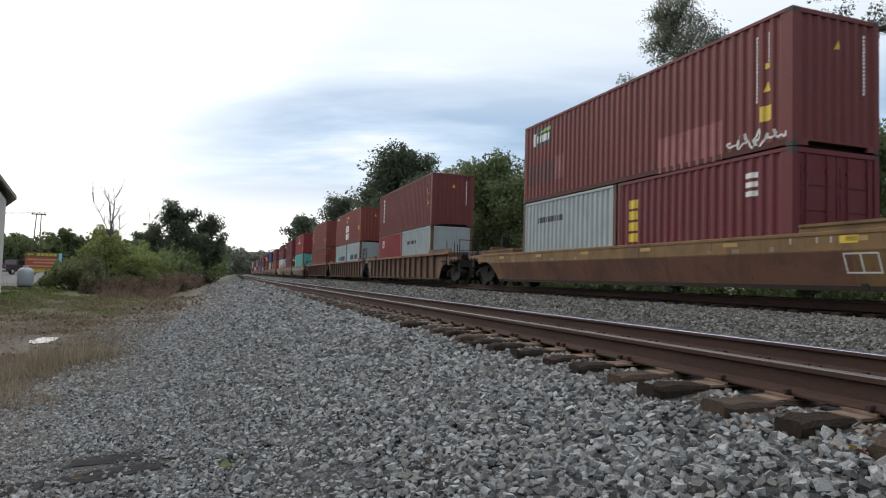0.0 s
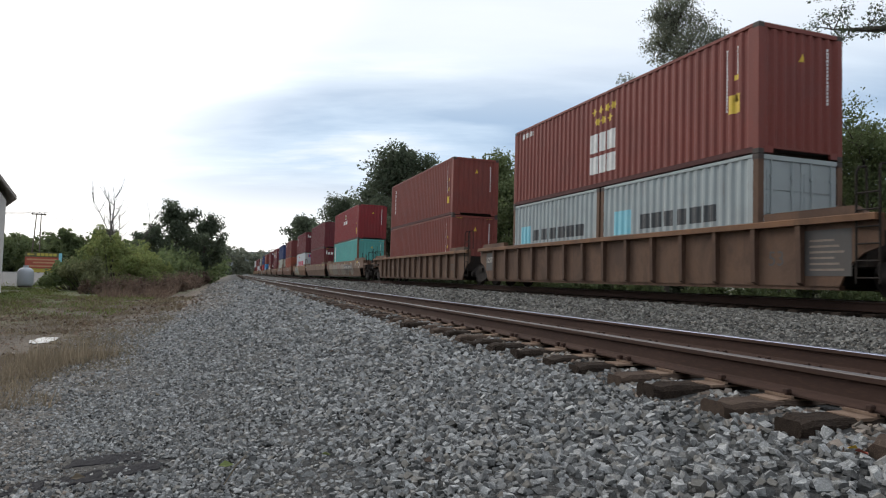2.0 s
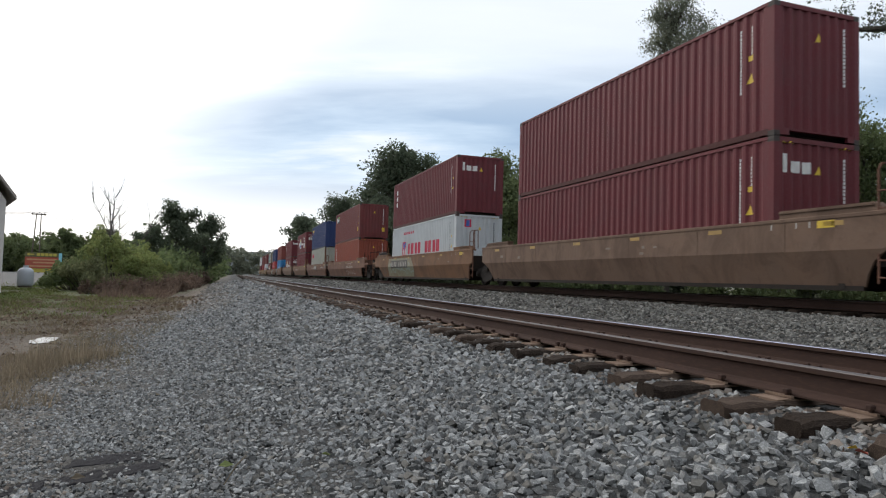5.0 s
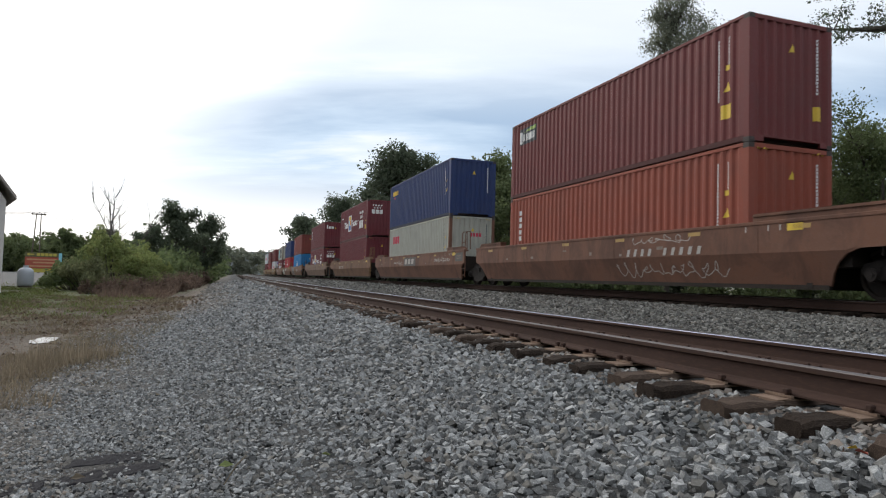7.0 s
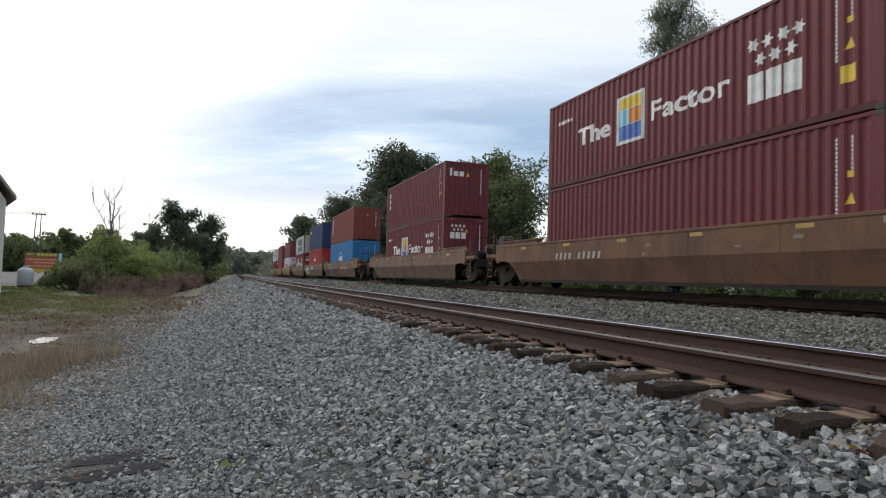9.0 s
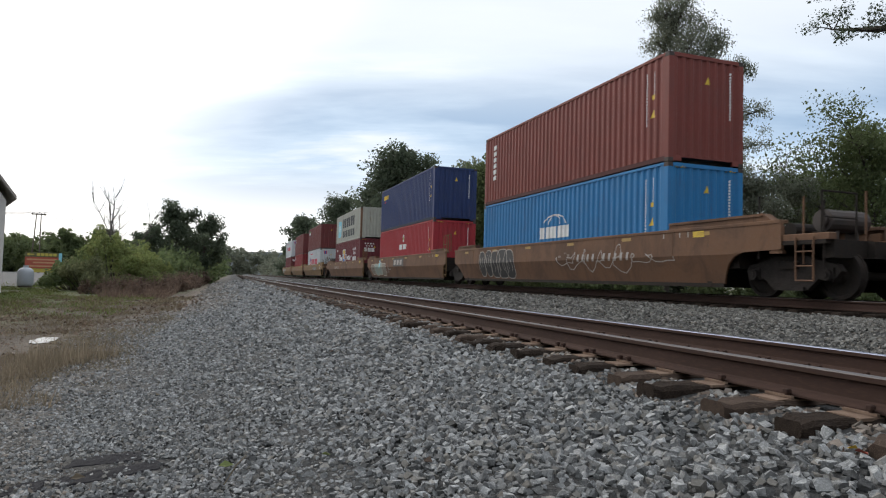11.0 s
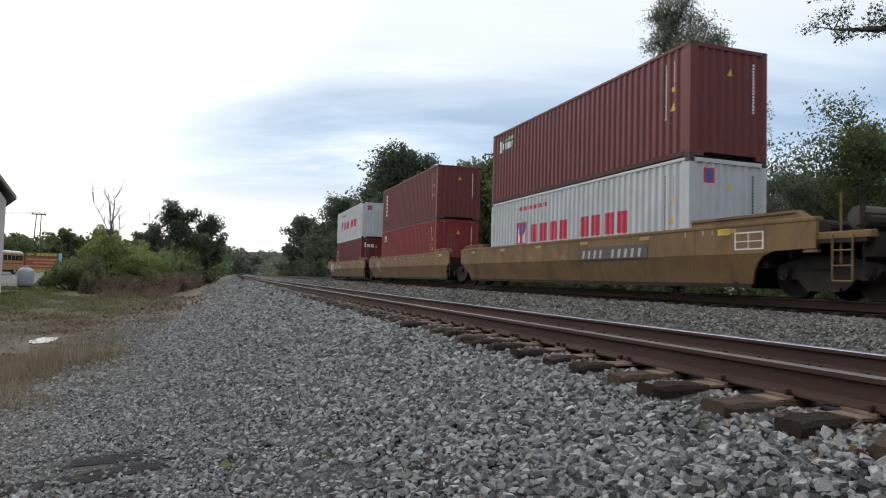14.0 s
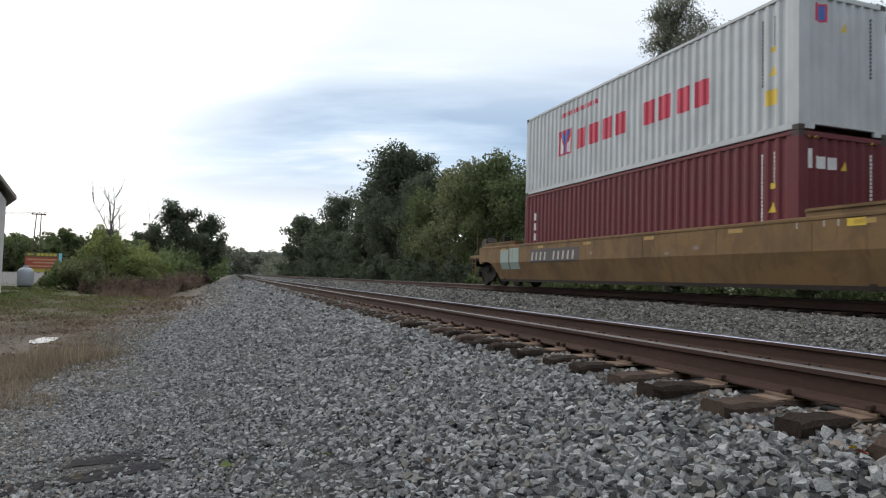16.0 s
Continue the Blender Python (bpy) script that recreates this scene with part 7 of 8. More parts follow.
def woods(name, label, spots, leaf_size, per, seed, mat):
    """Far woodland: lumpy crowns of large leaf clumps, joined."""
    rng = np.random.default_rng(seed)
    cen = []
    for x, y, h, r in spots:
        k = 14
        a = rng.uniform(0, 2 * np.pi, k)
        rr = r * np.sqrt(rng.random(k)) * 0.8
        zz = h * (0.15 + 0.8 * rng.random(k)) * (1 - 0.35 * (rr / r) ** 2)
        m = np.stack([x + rr * np.cos(a), y + rr * np.sin(a), zz - 1.0, r * rng.uniform(0.22, 0.42, k)], 1)[rng.integers(0, k, per)]
        d = rng.normal(size=(per, 3))
        d /= np.linalg.norm(d, axis=1)[:, None]
        cen.append(m[:, :3] + d * (m[:, 3] * rng.random(per) ** 0.3)[:, None])
    ob = add_leaves(name, np.concatenate(cen), leaf_size, seed, mat)
    return tagged(ob, label, "woods", kind="stuff")


def build_plants():
    # the tall locust and its neighbours behind the far track
    tall = locust("tall open locust tree with feathery grey-green leaves", ((0.1, -0.3), (0.05, 2.4), (-0.12, 4.6), (0.04, 6.2), (-0.28, 7.8), (-0.40, 9.0), (-0.72, 10.2), (-0.98, 11.5), (-1.42, 12.6), (-1.8, 14.1)), (
        (7.4, -1.0, 0.1, 0.50, 5.0), (7.0, -0.7, -0.6, 0.35, 3.2), (8.6, 0.9, 0.2, 0.30, 2.3), (8.0, 0.8, -0.7, 0.25, 2.5), (7.2, 0.6, 0.9, 0.40, 2.7), (9.0, -0.9, 0.5, 0.25, 2.9), (10.2, 0.9, 0.3, 0.45, 1.9), (9.6, 0.8, -0.3, 0.6, 2.1), (10.8, 0.7, 0.5, 0.7, 1.8), (9.4, -0.6, -0.4, 0.6, 1.8), (11.0, -0.6, -0.6, 0.4, 1.5), (11.8, -0.9, 0.1, 0.1, 1.5),
        (11.5, 0.9, -0.2, 0.40, 1.5), (12.4, 0.6, 0.4, 0.6, 1.3), (13.0, -0.5, -0.3, 0.6, 1.0), (9.6, -1.0, 0.1, 0.30, 2.6), (12.0, -0.8, 0.3, 0.45, 1.7), (12.8, -0.7, 0.3, 0.55, 1.4), (13.3, 0.3, 0.1, 0.9, 1.2), (13.4, -0.3, 0.3, 0.9, 1.1), (5.8, 0.7, 0.1, 0.35, 1.9), (5.0, 0.5, -0.7, 0.25, 1.7), (4.4, -0.4, 0.8, 0.2, 1.6), (4.0, 0.6, 0.4, 0.1, 1.4), (6.4, -0.5, 0.7, 0.5, 2.2), (3.4, 0.3, -0.3, 0.1, 1.3)), 55000, 0.041, 137)
    put(tall, 21.05, 23.61, radians(-40.8))
    lean = locust("leaning locust stem with drooping feathery leaves", ((0, -0.3), (0.05, 3.5), (0.25, 5.5), (0.5, 7.3)), (
        (4.9, -0.9, 0.2, 0.30, 1.9), (5.8, -0.9, -0.3, 0.25, 2.0), (6.5, -0.5, 0.5, 0.4, 1.6), (6.8, 0.5, 0.4, 0.4, 1.4), (6.0, 0.6, -0.3, 0.2, 1.3), (4.2, 0.6, 0.2, 0.1, 1.1), (7.2, -0.6, 0.1, 0.3, 1.3)), 14000, 0.041, 122, 0.15)
    put(lean, 19.6, 24.86, radians(-40.8))
    young = put(tree("young tree with feathery grey-green leaves", 7.0, 1.7, 1.0, LEAF_GREY, 0.05, 15000, 31, 0.12, 13, 0.40, flat=0.5, crest=2, bow=0.2, long=2.4), 23.0, 22.2, 0.4)
    copy_thing(young, spot(24.7, 23.4, 1.9, 1.05))
    put(tree("thin bare sapling with a few twigs", 7.9, 0.6, 4.0, LEAF_GREY, 0.10, 0, 23, 0.07, 6, 0.3, bark=DEAD), 18.36, 25.9, 0.3)
    put(tree("broad green tree beside the tracks", 8.3, 4.3, 1.2, LEAF, 0.075, 42000, 24, 0.26, 20, 0.62), 27.2, 20.5, 0.2)
    put(tree("dense dark tree behind the track", 7.4, 3.8, 0.8, LEAF, 0.13, 12000, 129, 0.22, 16, 0.75), 30.5, 25.0, 0.2)
    put(tree("large tree with overhanging leafy limbs", 14.5, 5.2, 10.2, LEAF_DARK, 0.050, 22000, 25, 0.40, 13, 0.28, flat=0.6, crest=1), 21.4, 14.0, 2.2)
    # the dark wood that lines the far track
    oak = put(tree("large dark green tree with a dense crown", 17.4, 5.6, 2.6, LEAF_DARK, 0.185, 26000, 26, 0.42, 22, 0.90, 0.35), 19.6, 74.0, 0.0)
    far_oak = put(tree("large dark green tree in the wood", 13.0, 4.8, 2.0, LEAF_DARK, 0.30, 6500, 126, 0.36, 18, 0.85, 0.35), 21.0, 96.0, 3.6)
    airy = put(tree("tree with an airy rounded crown", 17.0, 4.6, 6.5, LEAF_DARK, 0.20, 10000, 27, 0.28, 14, 0.75), 19.0, 121.0, 0.5)
    ash = put(tree("green tree at the edge of the wood", 11.0, 3.8, 1.5, LEAF, 0.13, 21000, 28, 0.24, 16, 0.75), 20.0, 47.0, 0.4)
    put(tree("thin wispy tree above the wood", 12.6, 1.8, 7.0, LEAF_GREY, 0.16, 700, 29, 0.14, 10, 0.4), 19.6, 50.5, 0.4)
    for x, y, s, k in ((20.5, 63, 0.72, 1.3), (23.0, 84, 0.92, 2.2)):
        copy_thing(oak, spot(x, y, k, s))
    for x, y, s, k in ((18.5, 172, 1.32, 4.1), (22, 150, 1.05, 5.0), (19.5, 138, 0.98, 0.7), (25, 200, 1.2, 1.9), (27, 110, 1.2, 2.7), (18.6, 88, 0.72, 0.2), (18.2, 106, 0.68, 1.7)):
        copy_thing(far_oak, spot(x, y, k, s))
    for x, y, s, k in ((19.8, 43.0, 0.80, 1.1), (22.5, 53, 1.0, 2.0), (18.8, 58, 0.85, 3.0)):
        copy_thing(ash, spot(x, y, k, s))
    put(tree("olive-green tree at the edge of the wood", 10.6, 3.6, 1.2, LEAF_OLIVE, 0.14, 12000, 128, 0.22, 15, 0.7), 18.4, 50.5, 2.0)
    shrub = put(bush("dense green shrub at the edge of the wood", 3.4, 2.6, LEAF_DARK, 0.16, 3000, 41), 17.6, 44.0)
    for i, (x, y, s) in enumerate(((17.4, 49, 1.0), (17.2, 55, 1.15), (17.8, 61, 0.9), (17.0, 67, 1.1), (17.2, 74, 1.2), (17.4, 82, 1.0), (17.2, 91, 1.25), (17.4, 101, 1.1), (17.0, 113, 1.3), (17.2, 128, 1.3), (17.4, 146, 1.5), (17.2, 168, 1.6), (17.6, 195, 1.8), (20, 31, 0.75), (24, 30, 0.9), (29, 27, 0.9), (19, 37, 0.8))):
        copy_thing(shrub, spot(x, y, i * 1.3, s))
    feathery = put(bush("tall feathery olive-green bush behind the tracks", 5.0, 1.9, LEAF_OLIVE, 0.085, 5200, 48, lumps=26), 20.4, 30.0)
    for x, y, s, k in ((18.9, 31.5, 0.92, 1.0), (22.0, 31.0, 0.85, 2.2), (18.6, 34.5, 0.95, 3.1)):
        copy_thing(feathery, spot(x, y, k, s))
    low = put(bush("low weedy shrub behind the tracks", 1.5, 1.5, LEAF, 0.12, 1600, 42, "low shrubs behind the tracks", 12), 17.0, 8.0)
    for i in range(18):
        copy_thing(low, spot(16.4 + 1.6 * ((i * 7) % 5) / 5, 5.0 + i * 2.2, i * 0.9, 0.75 + 0.5 * ((i * 3) % 7) / 7))
    # the left-hand hedge, trees and dead snag
    yellow = put(bush("tall yellow-green bush by the gravel path", 4.3, 2.5, LEAF_YELLOW, 0.085, 14000, 43, lumps=26), -5.9, 44.0)
    hedge = put(bush("dense green bush by the gravel path", 3.2, 2.6, LEAF_BRIGHT, 0.105, 7000, 44, lumps=22), -7.9, 43.0, size=0.62)
    olive = put(bush("straggling olive-green bush by the gravel path", 2.8, 2.0, LEAF_OLIVE, 0.085, 6500, 46, lumps=20), -6.9, 41.5, size=0.75)
    for i, (x, y, s) in enumerate(((-4.3, 43.0, 0.50), (-4.4, 50, 0.62), (-5.8, 55, 0.85))):
        copy_thing(yellow, spot(x, y, i * 1.7 + 0.5, s))
    far_hedge = put(bush("green bush far along the gravel path", 3.6, 2.9, LEAF_BRIGHT, 0.19, 2600, 47, lumps=20), -8.4, 66.0)
    for i, (x, y, s) in enumerate(((-7.6, 49, 0.9), (-9.6, 58, 1.25), (-6.6, 60, 1.2))):
        copy_thing(hedge, spot(x, y, i * 1.1, s))
    for i, (x, y, s) in enumerate(((-4.6, 62, 0.85), (-5.4, 70, 1.2), (-3.8, 78, 1.1), (-4.4, 90, 1.35), (-3.2, 104, 1.35), (-4.0, 122, 1.6), (-3.6, 145, 1.8))):
        copy_thing(far_hedge, spot(x, y, i * 1.1, s))
    for i, (x, y, s) in enumerate(((-6.1, 40.0, 0.62), (-4.9, 41.0, 0.55), (-3.6, 52, 0.7))):
        copy_thing(olive, spot(x, y, i * 1.9, s))
    brush = put(bush("low reddish-brown dry brush along the path", 1.05, 1.1, WEED, 0.060, 2200, 45, "dry brush along the path", 14), -4.3, 38.0)
    for i, (x, y, s) in enumerate(((-3.4, 41, 0.95), (-2.7, 45, 1.0), (-3.9, 44, 1.15), (-2.4, 50, 1.0), (-3.4, 48, 1.1), (-2.5, 56, 1.2), (-3.3, 53, 1.2), (-5.6, 37.5, 0.8), (-2.4, 64, 1.3), (-2.6, 74, 1.5), (-2.4, 88, 1.6))):
        copy_thing(brush, spot(x, y, i * 1.3, s))
    maple = put(tree("dark green tree with a rounded broken crown", 8.4, 3.3, 1.2, LEAF_DARK, 0.14, 13000, 30, 0.26, 13, 0.5, group="trees beyond the path"), -4.6, 76.0, 0.8)
    copy_thing(maple, spot(-1.9, 82.0, 2.4, 0.92))
    copy_thing(maple, spot(-7.2, 75.0, 4.0, 0.68))
    snag = thing("tree", "dead bare tree with upright grey branches", "tree", spot(-9.4, 70.0), "trees beyond the path")
    g, rr = Geo(), random.Random(33)
    for k, (ex, ln) in enumerate(((-0.30, 8.8), (-0.10, 9.8), (0.10, 9.4), (0.32, 9.8), (0.52, 8.6), (-0.5, 6.6))):
        pts = limb(g, (0.12 * ex, 0.05 * k, -0.2), (ex, 0.25 * math.sin(k * 2.0), 1.0), ln, 0.085, rr, 9, 0.05, 0.24)
        for j in range(3, 9):
            for _ in range(2):
                q = limb(g, pts[j], (rr.uniform(-1, 1) + ex, rr.uniform(-1, 1), rr.uniform(0.3, 1.0)), rr.uniform(0.9, 2.8), 0.040, rr, 5, 0.22, 0.22)
                limb(g, q[2], (rr.uniform(-1, 1), rr.uniform(-1, 1), 0.6), rr.uniform(0.3, 0.9), 0.02, rr, 3, 0.15, 0.25)
    part("trunk", g.mesh("trunk", fix=False), DEAD, snag, "bare grey trunk and branches")
    # distant woods on both sides, and unseen ones added behind the camera
    far = []
    rr = random.Random(7)
    near = []
    for i in range(22):
        near.append((-50 + i * 1.75 + rr.uniform(-2, 2), 150 + rr.uniform(-12, 30), rr.uniform(7.8, 10.0), rr.uniform(4.2, 5.6)))
    for i in range(16):
        y = 165 + i * 15
        far.append((-9 + bend(y)[0] + rr.uniform(-5, 1), y, rr.uniform(7, 11), rr.uniform(4, 5.5)))
        far.append((23 + bend(y)[0] + rr.uniform(-1, 7), y + 40, rr.uniform(9, 14), rr.uniform(5, 7)))
    woods("far_woods", "hazy green tree line beyond the road", near, 0.42, 2100, 54, LEAF)
    vast = []
    for i in range(10):
        vast.append((-17 + i * 2.6 + rr.uniform(-1, 1), 345 + rr.uniform(-20, 40), rr.uniform(14, 18), rr.uniform(5, 7)))
    for i in range(30):
        vast.append((-40 + i * 4 + rr.uniform(-2, 2), 510 + rr.uniform(-10, 60), rr.uniform(19, 25), rr.uniform(7, 10)))
    woods("far_woods", "green woods in the distance, haze put into their colour", far, 0.62, 560, 51, LEAF_HAZE)
    woods("far_woods", "green woods across the end of the line, paled by painted haze", vast, 1.0, 620, 53, LEAF_HAZE)
    # added trees out of view that hold low skylight off the train's side
    back = []
    for i in range(34):
        a = math.pi * (0.52 + 1.0 * i / 33)
        back.append((46 * math.cos(a) - 6 + rr.uniform(-4, 4), -46 * abs(math.sin(a)) * 1.1 + 24 + rr.uniform(-4, 4), rr.uniform(10, 15), rr.uniform(4, 6)))
    for i in range(14):
        back.append((22 + rr.uniform(0, 6), 2 - i * 6, rr.uniform(9, 13), rr.uniform(4, 5)))
    woods("roadside_woods", "unseen green trees added behind the camera to dim low skylight", back, 0.8, 300, 52, LEAF)
    # grass, straw and weeds
    blades("grass", "uneven green and brown grass", (-18, -2.6), (19, 54), 56000, 0.10, 0.034, 61, GRASS, 0.8, patch=0.22, falloff=0.8)
    blades("straw", "dry broken straw stalks on the ground", (-3.4, -1.25), (6.4, 10.6), 5200, 0.13, 0.012, 62, STRAW, 0.45, "straw", patch=0.1)
    blades("straw", "upright stubble of broken pale stalks", (-2.3, -1.15), (7.3, 10.2), 1500, 0.19, 0.014, 68, STRAW, 0.16, "straw", patch=0.02)
    blades("straw", "flattened dry straw along the path", (-5.5, -2.0), (12, 40), 6000, 0.09, 0.014, 63, STRAW, 1.2, "straw", patch=0.05)
    blades("weeds", "reddish-brown dry weeds along the path", (-5.0, -2.1), (33, 60), 6000, 0.50, 0.030, 64, WEED, 0.5, "weeds", patch=0.2)
    blades("dead_grass", "short matted brown grass on the dirt", (-7.5, -0.9), (7.5, 34), 42000, 0.075, 0.018, 67, DRY_GRASS, 1.0, patch=0.25)
    blades("weeds", "reddish-brown dry weeds along the path", (-4.5, -1.7), (60, 130), 8000, 0.80, 0.07, 65, WEED, 0.28, "weeds")
    blades("weeds", "low green weeds by the far track", (14.6, 18), (2, 60), 14000, 0.35, 0.03, 66, LEAF, 0.45, "weeds")


build_plants()


# ---- things beyond the path ----
SIDING = material("pale_weathered_siding", (0.52, 0.49, 0.47), 0.7, second=(0.44, 0.40, 0.38), scale=2, fine=30, stretch=(1, 1, 0.3))
ROOFING = material("grey_brown_shingle", (0.30, 0.265, 0.245), 0.85, second=(0.24, 0.21, 0.19), scale=3, fine=40)
TANKPAINT = material("chalky_grey_tank_paint", (0.42, 0.45, 0.50), 0.5, second=(0.36, 0.38, 0.42), scale=2)
SIGN_RED = material("faded_red_board", (0.33, 0.070, 0.042), 0.7, second=(0.27, 0.085, 0.055), scale=3, bump=0)
SIGN_OLIVE = material("dull_olive_board", (0.115, 0.115, 0.050), 0.7, second=(0.09, 0.09, 0.045), scale=3, bump=0)
SIGN_PALE = material("pale_orange_lettering", (0.46, 0.25, 0.14), 0.7, second=(0.38, 0.2, 0.12), scale=3, bump=0)
SIGN_YELLOW = material("faded_yellow_board", (0.42, 0.36, 0.06), 0.6, scale=3, bump=0)
POLEWOOD = material("weathered_pole", (0.10, 0.08, 0.065), 0.9, scale=4)
ASPHALT = material("pale_worn_asphalt", (0.125, 0.122, 0.118), 0.95, spec=0.15, second=(0.085, 0.083, 0.08), scale=1.5, fine=60)
# wooded hill tinted blue: the air's haze is mixed into its colour
HILL = material("haze_tinted_blue_green_hill", (0.050, 0.066, 0.085), 1.0, second=(0.042, 0.058, 0.074), scale=0.01, fine=0.08, bump=0)
WATER = material("rain_water", (0.03, 0.03, 0.03), 0.03, second=(0.03, 0.03, 0.03), bump=0.02, gloss_vary=0.0, spec=1.0)
ROTTEN = material("rotten_black_timber", (0.026, 0.025, 0.028), 0.95, spec=0.12, second=(0.017, 0.016, 0.018), third=(0.046, 0.044, 0.046), scale=5, fine=50, stretch=(1, 4, 4), bump=0.6)


def build_beyond():
    # barn, turned a little away from the tracks
    barn = thing("barn", "pale boarded barn with a grey gambrel roof", "building", Matrix.Translation((-9.07, 35.0, -0.72)) @ Matrix.Rotation(radians(19), 4, "Z"))
    w, dpt, e = 9.0, 12.0, 4.28
    gable = [(-w, 0), (0, 0), (0, e), (-1.5, e + 2.4), (-w / 2, e + 3.7), (-w + 1.5, e + 2.4), (-w, e)]
    wall = part("wall", Geo().prism(gable, "y", 0.0, dpt), SIDING, barn)
    for i in range(18):
        part("board", Geo().box(-0.26 - 0.25 * i, -0.015 - 0.25 * i, -0.025, 0.0, 0.15, e - 0.1 if i < 1 else e + min(2.2, 0.36 * i)), SIDING, wall)
    line = [(0.38, e + 0.02), (-1.5, e + 2.62), (-w / 2, e + 3.95), (-w + 1.5, e + 2.62), (-w - 0.38, e + 0.02)]
    roof = [(a, b + 0.16) for a, b in line] + line[::-1]
    part("roof", Geo().prism(roof, "y", -0.45, dpt + 0.45), ROOFING, barn)
    part("corner_board", Geo().box(-0.12, 0.02, -0.04, 0.10, 0, e), SIDING, barn)
    part("door", Geo().box(-3.4, -1.6, -0.07, -0.026, 0.05, 2.3), SIGN_RED, barn, "dull red plank door")
    # gas tank
    tank = thing("gas_tank", "upright chalky grey gas tank on a concrete pad", "tank", Matrix.Translation((-10.42, 45.0, -0.72)))
    pts = [(0.0, 1.20), (0.16, 1.19), (0.30, 1.13), (0.40, 1.02), (0.43, 0.88), (0.43, 0.24), (0.40, 0.14), (0.34, 0.10)]
    g = Geo()
    n = 28
    for r, z in pts:
        g.v += [(r * math.cos(2 * math.pi * i / n), r * math.sin(2 * math.pi * i / n), z) for i in range(n)]
    for j in range(len(pts) - 1):
        g.f += [(j * n + i, j * n + (i + 1) % n, (j + 1) * n + (i + 1) % n, (j + 1) * n + i) for i in range(n)]
    part("shell", g.mesh("shell", smooth=True), TANKPAINT, tank)
    part("collar", Geo().tube((0, 0, 1.14), (0, 0, 1.33), 0.14, sides=14), TANKPAINT, tank)
    part("foot_ring", Geo().tube((0, 0, 0.02), (0, 0, 0.14), 0.36, sides=20), DARK, tank)
    part("pad", Geo().box(-0.6, 0.6, -0.6, 0.6, -0.12, 0.02), ASPHALT, tank)
    # sign board
    sign = thing("sign_board", "faded red and yellow sign board on two posts", "sign", Matrix.Translation((-11.75, 55.0, -0.70)) @ Matrix.Rotation(radians(8), 4, "Z"))
    part("board", Geo().box(-1.05, 1.05, -0.03, 0.03, 1.15, 1.98), SIGN_RED, sign)
    part("top_board", Geo().box(-1.05, 1.05, -0.035, 0.035, 2.0, 2.32), SIGN_OLIVE, sign, "dull olive strip with a yellow arrow")
    part("side_strip", Geo().box(1.06, 1.26, -0.03, 0.03, 1.55, 2.30), MARK_SKY, sign, "pale blue strip")
    part("lower_board", Geo().box(-0.95, 0.80, -0.03, 0.03, 0.86, 1.13), SIGN_YELLOW, sign, "faded yellow lower board")
    for x in (-0.9, 0.9):
        part("post", Geo().box(x - 0.05, x + 0.05, 0.035, 0.13, -0.1, 2.3), POLEWOOD, sign)
    part("arrow", Geo().prism([(-0.98, 2.16), (-0.78, 2.06), (-0.78, 2.12), (-0.5, 2.12), (-0.5, 2.20), (-0.78, 2.20), (-0.78, 2.26)], "y", -0.045, -0.034), SIGN_YELLOW, sign)
    for k in range(5):
        part("lettering_bar", Geo().box(-0.34 + 0.26 * k, -0.13 + 0.26 * k, -0.045, -0.034, 2.06, 2.26), SIGN_YELLOW, sign)
    for z, a, b in ((1.80, -0.95, 0.95), (1.58, -0.55, 0.8), (1.32, -0.9, 0.7)):
        part("lettering_bar", Geo().box(a, b, -0.04, -0.029, z - 0.06, z + 0.05), SIGN_PALE, sign)
    # utility pole with two legs, and its wires
    pole = thing("utility_pole", "two-legged wooden utility pole with a crossarm", "utility pole", Matrix.Translation((-26.5, 120.0, -0.3)))
    for x, k in ((-0.22, -0.55), (0.40, 0.05)):
        part("leg", Geo().tube((x + k, 0, -0.3), (x, 0, 9.6), 0.11, 0.07), POLEWOOD, pole)
    part("crossarm", Geo().box(-0.95, 1.05, -0.08, 0.08, 9.3, 9.48), POLEWOOD, pole)
    for x in (-0.8, 0.1, 0.9):
        part("insulator", Geo().tube((x, 0, 9.5), (x, 0, 9.75), 0.05), TANKPAINT, pole)
    for x in (-1.1, 0.0, 1.2):
        for ex, ey, ez in ((-58, 100, 11.5), (22, 330, 9.0)):
            a, b = Vector((-26.5 + x, 120, 9.45)), Vector((ex + x, ey, ez))
            pts = [a.lerp(b, k / 14) - Vector((0, 0, 2.4 * math.sin(math.pi * k / 14))) for k in range(15)]
            wire = part("overhead_wire", Geo().path(pts, 0.02, 4), DARK)
            tagged(wire, "thin sagging overhead wire from the pole", "wire", "overhead wires")
    # worn yard behind the tank
    yard = part("road", Geo().prism([(46, -1.0), (190, -1.0), (190, -0.33), (100, -0.33), (46, -0.66)], "x", -80, -11.2), ASPHALT)
    tagged(yard, "pale worn asphalt road beyond the grass", "road", kind="structure")
    # ridge on the horizon
    g = Geo()
    xs = [-2200 + 60 * i for i in range(80)]
    rng = random.Random(5)
    for x in xs:
        h = 52 + 9 * math.sin(x / 410) + 7 * math.sin(x / 173 + 1) + rng.uniform(0, 2.5) + 0.012 * x
        g.v += [(x, 1700, -5), (x, 1700 + 250, h), (x, 2400, -5)]
    for i in range(len(xs) - 1):
        a = 3 * i
        g.f += [(a, a + 3, a + 4, a + 1), (a + 1, a + 4, a + 5, a + 2)]
    ob = part("ridge", g, HILL)
    tagged(ob, "distant hazy wooded ridge", "hill", kind="structure")
    # puddle
    rng = random.Random(9)
    n = 26
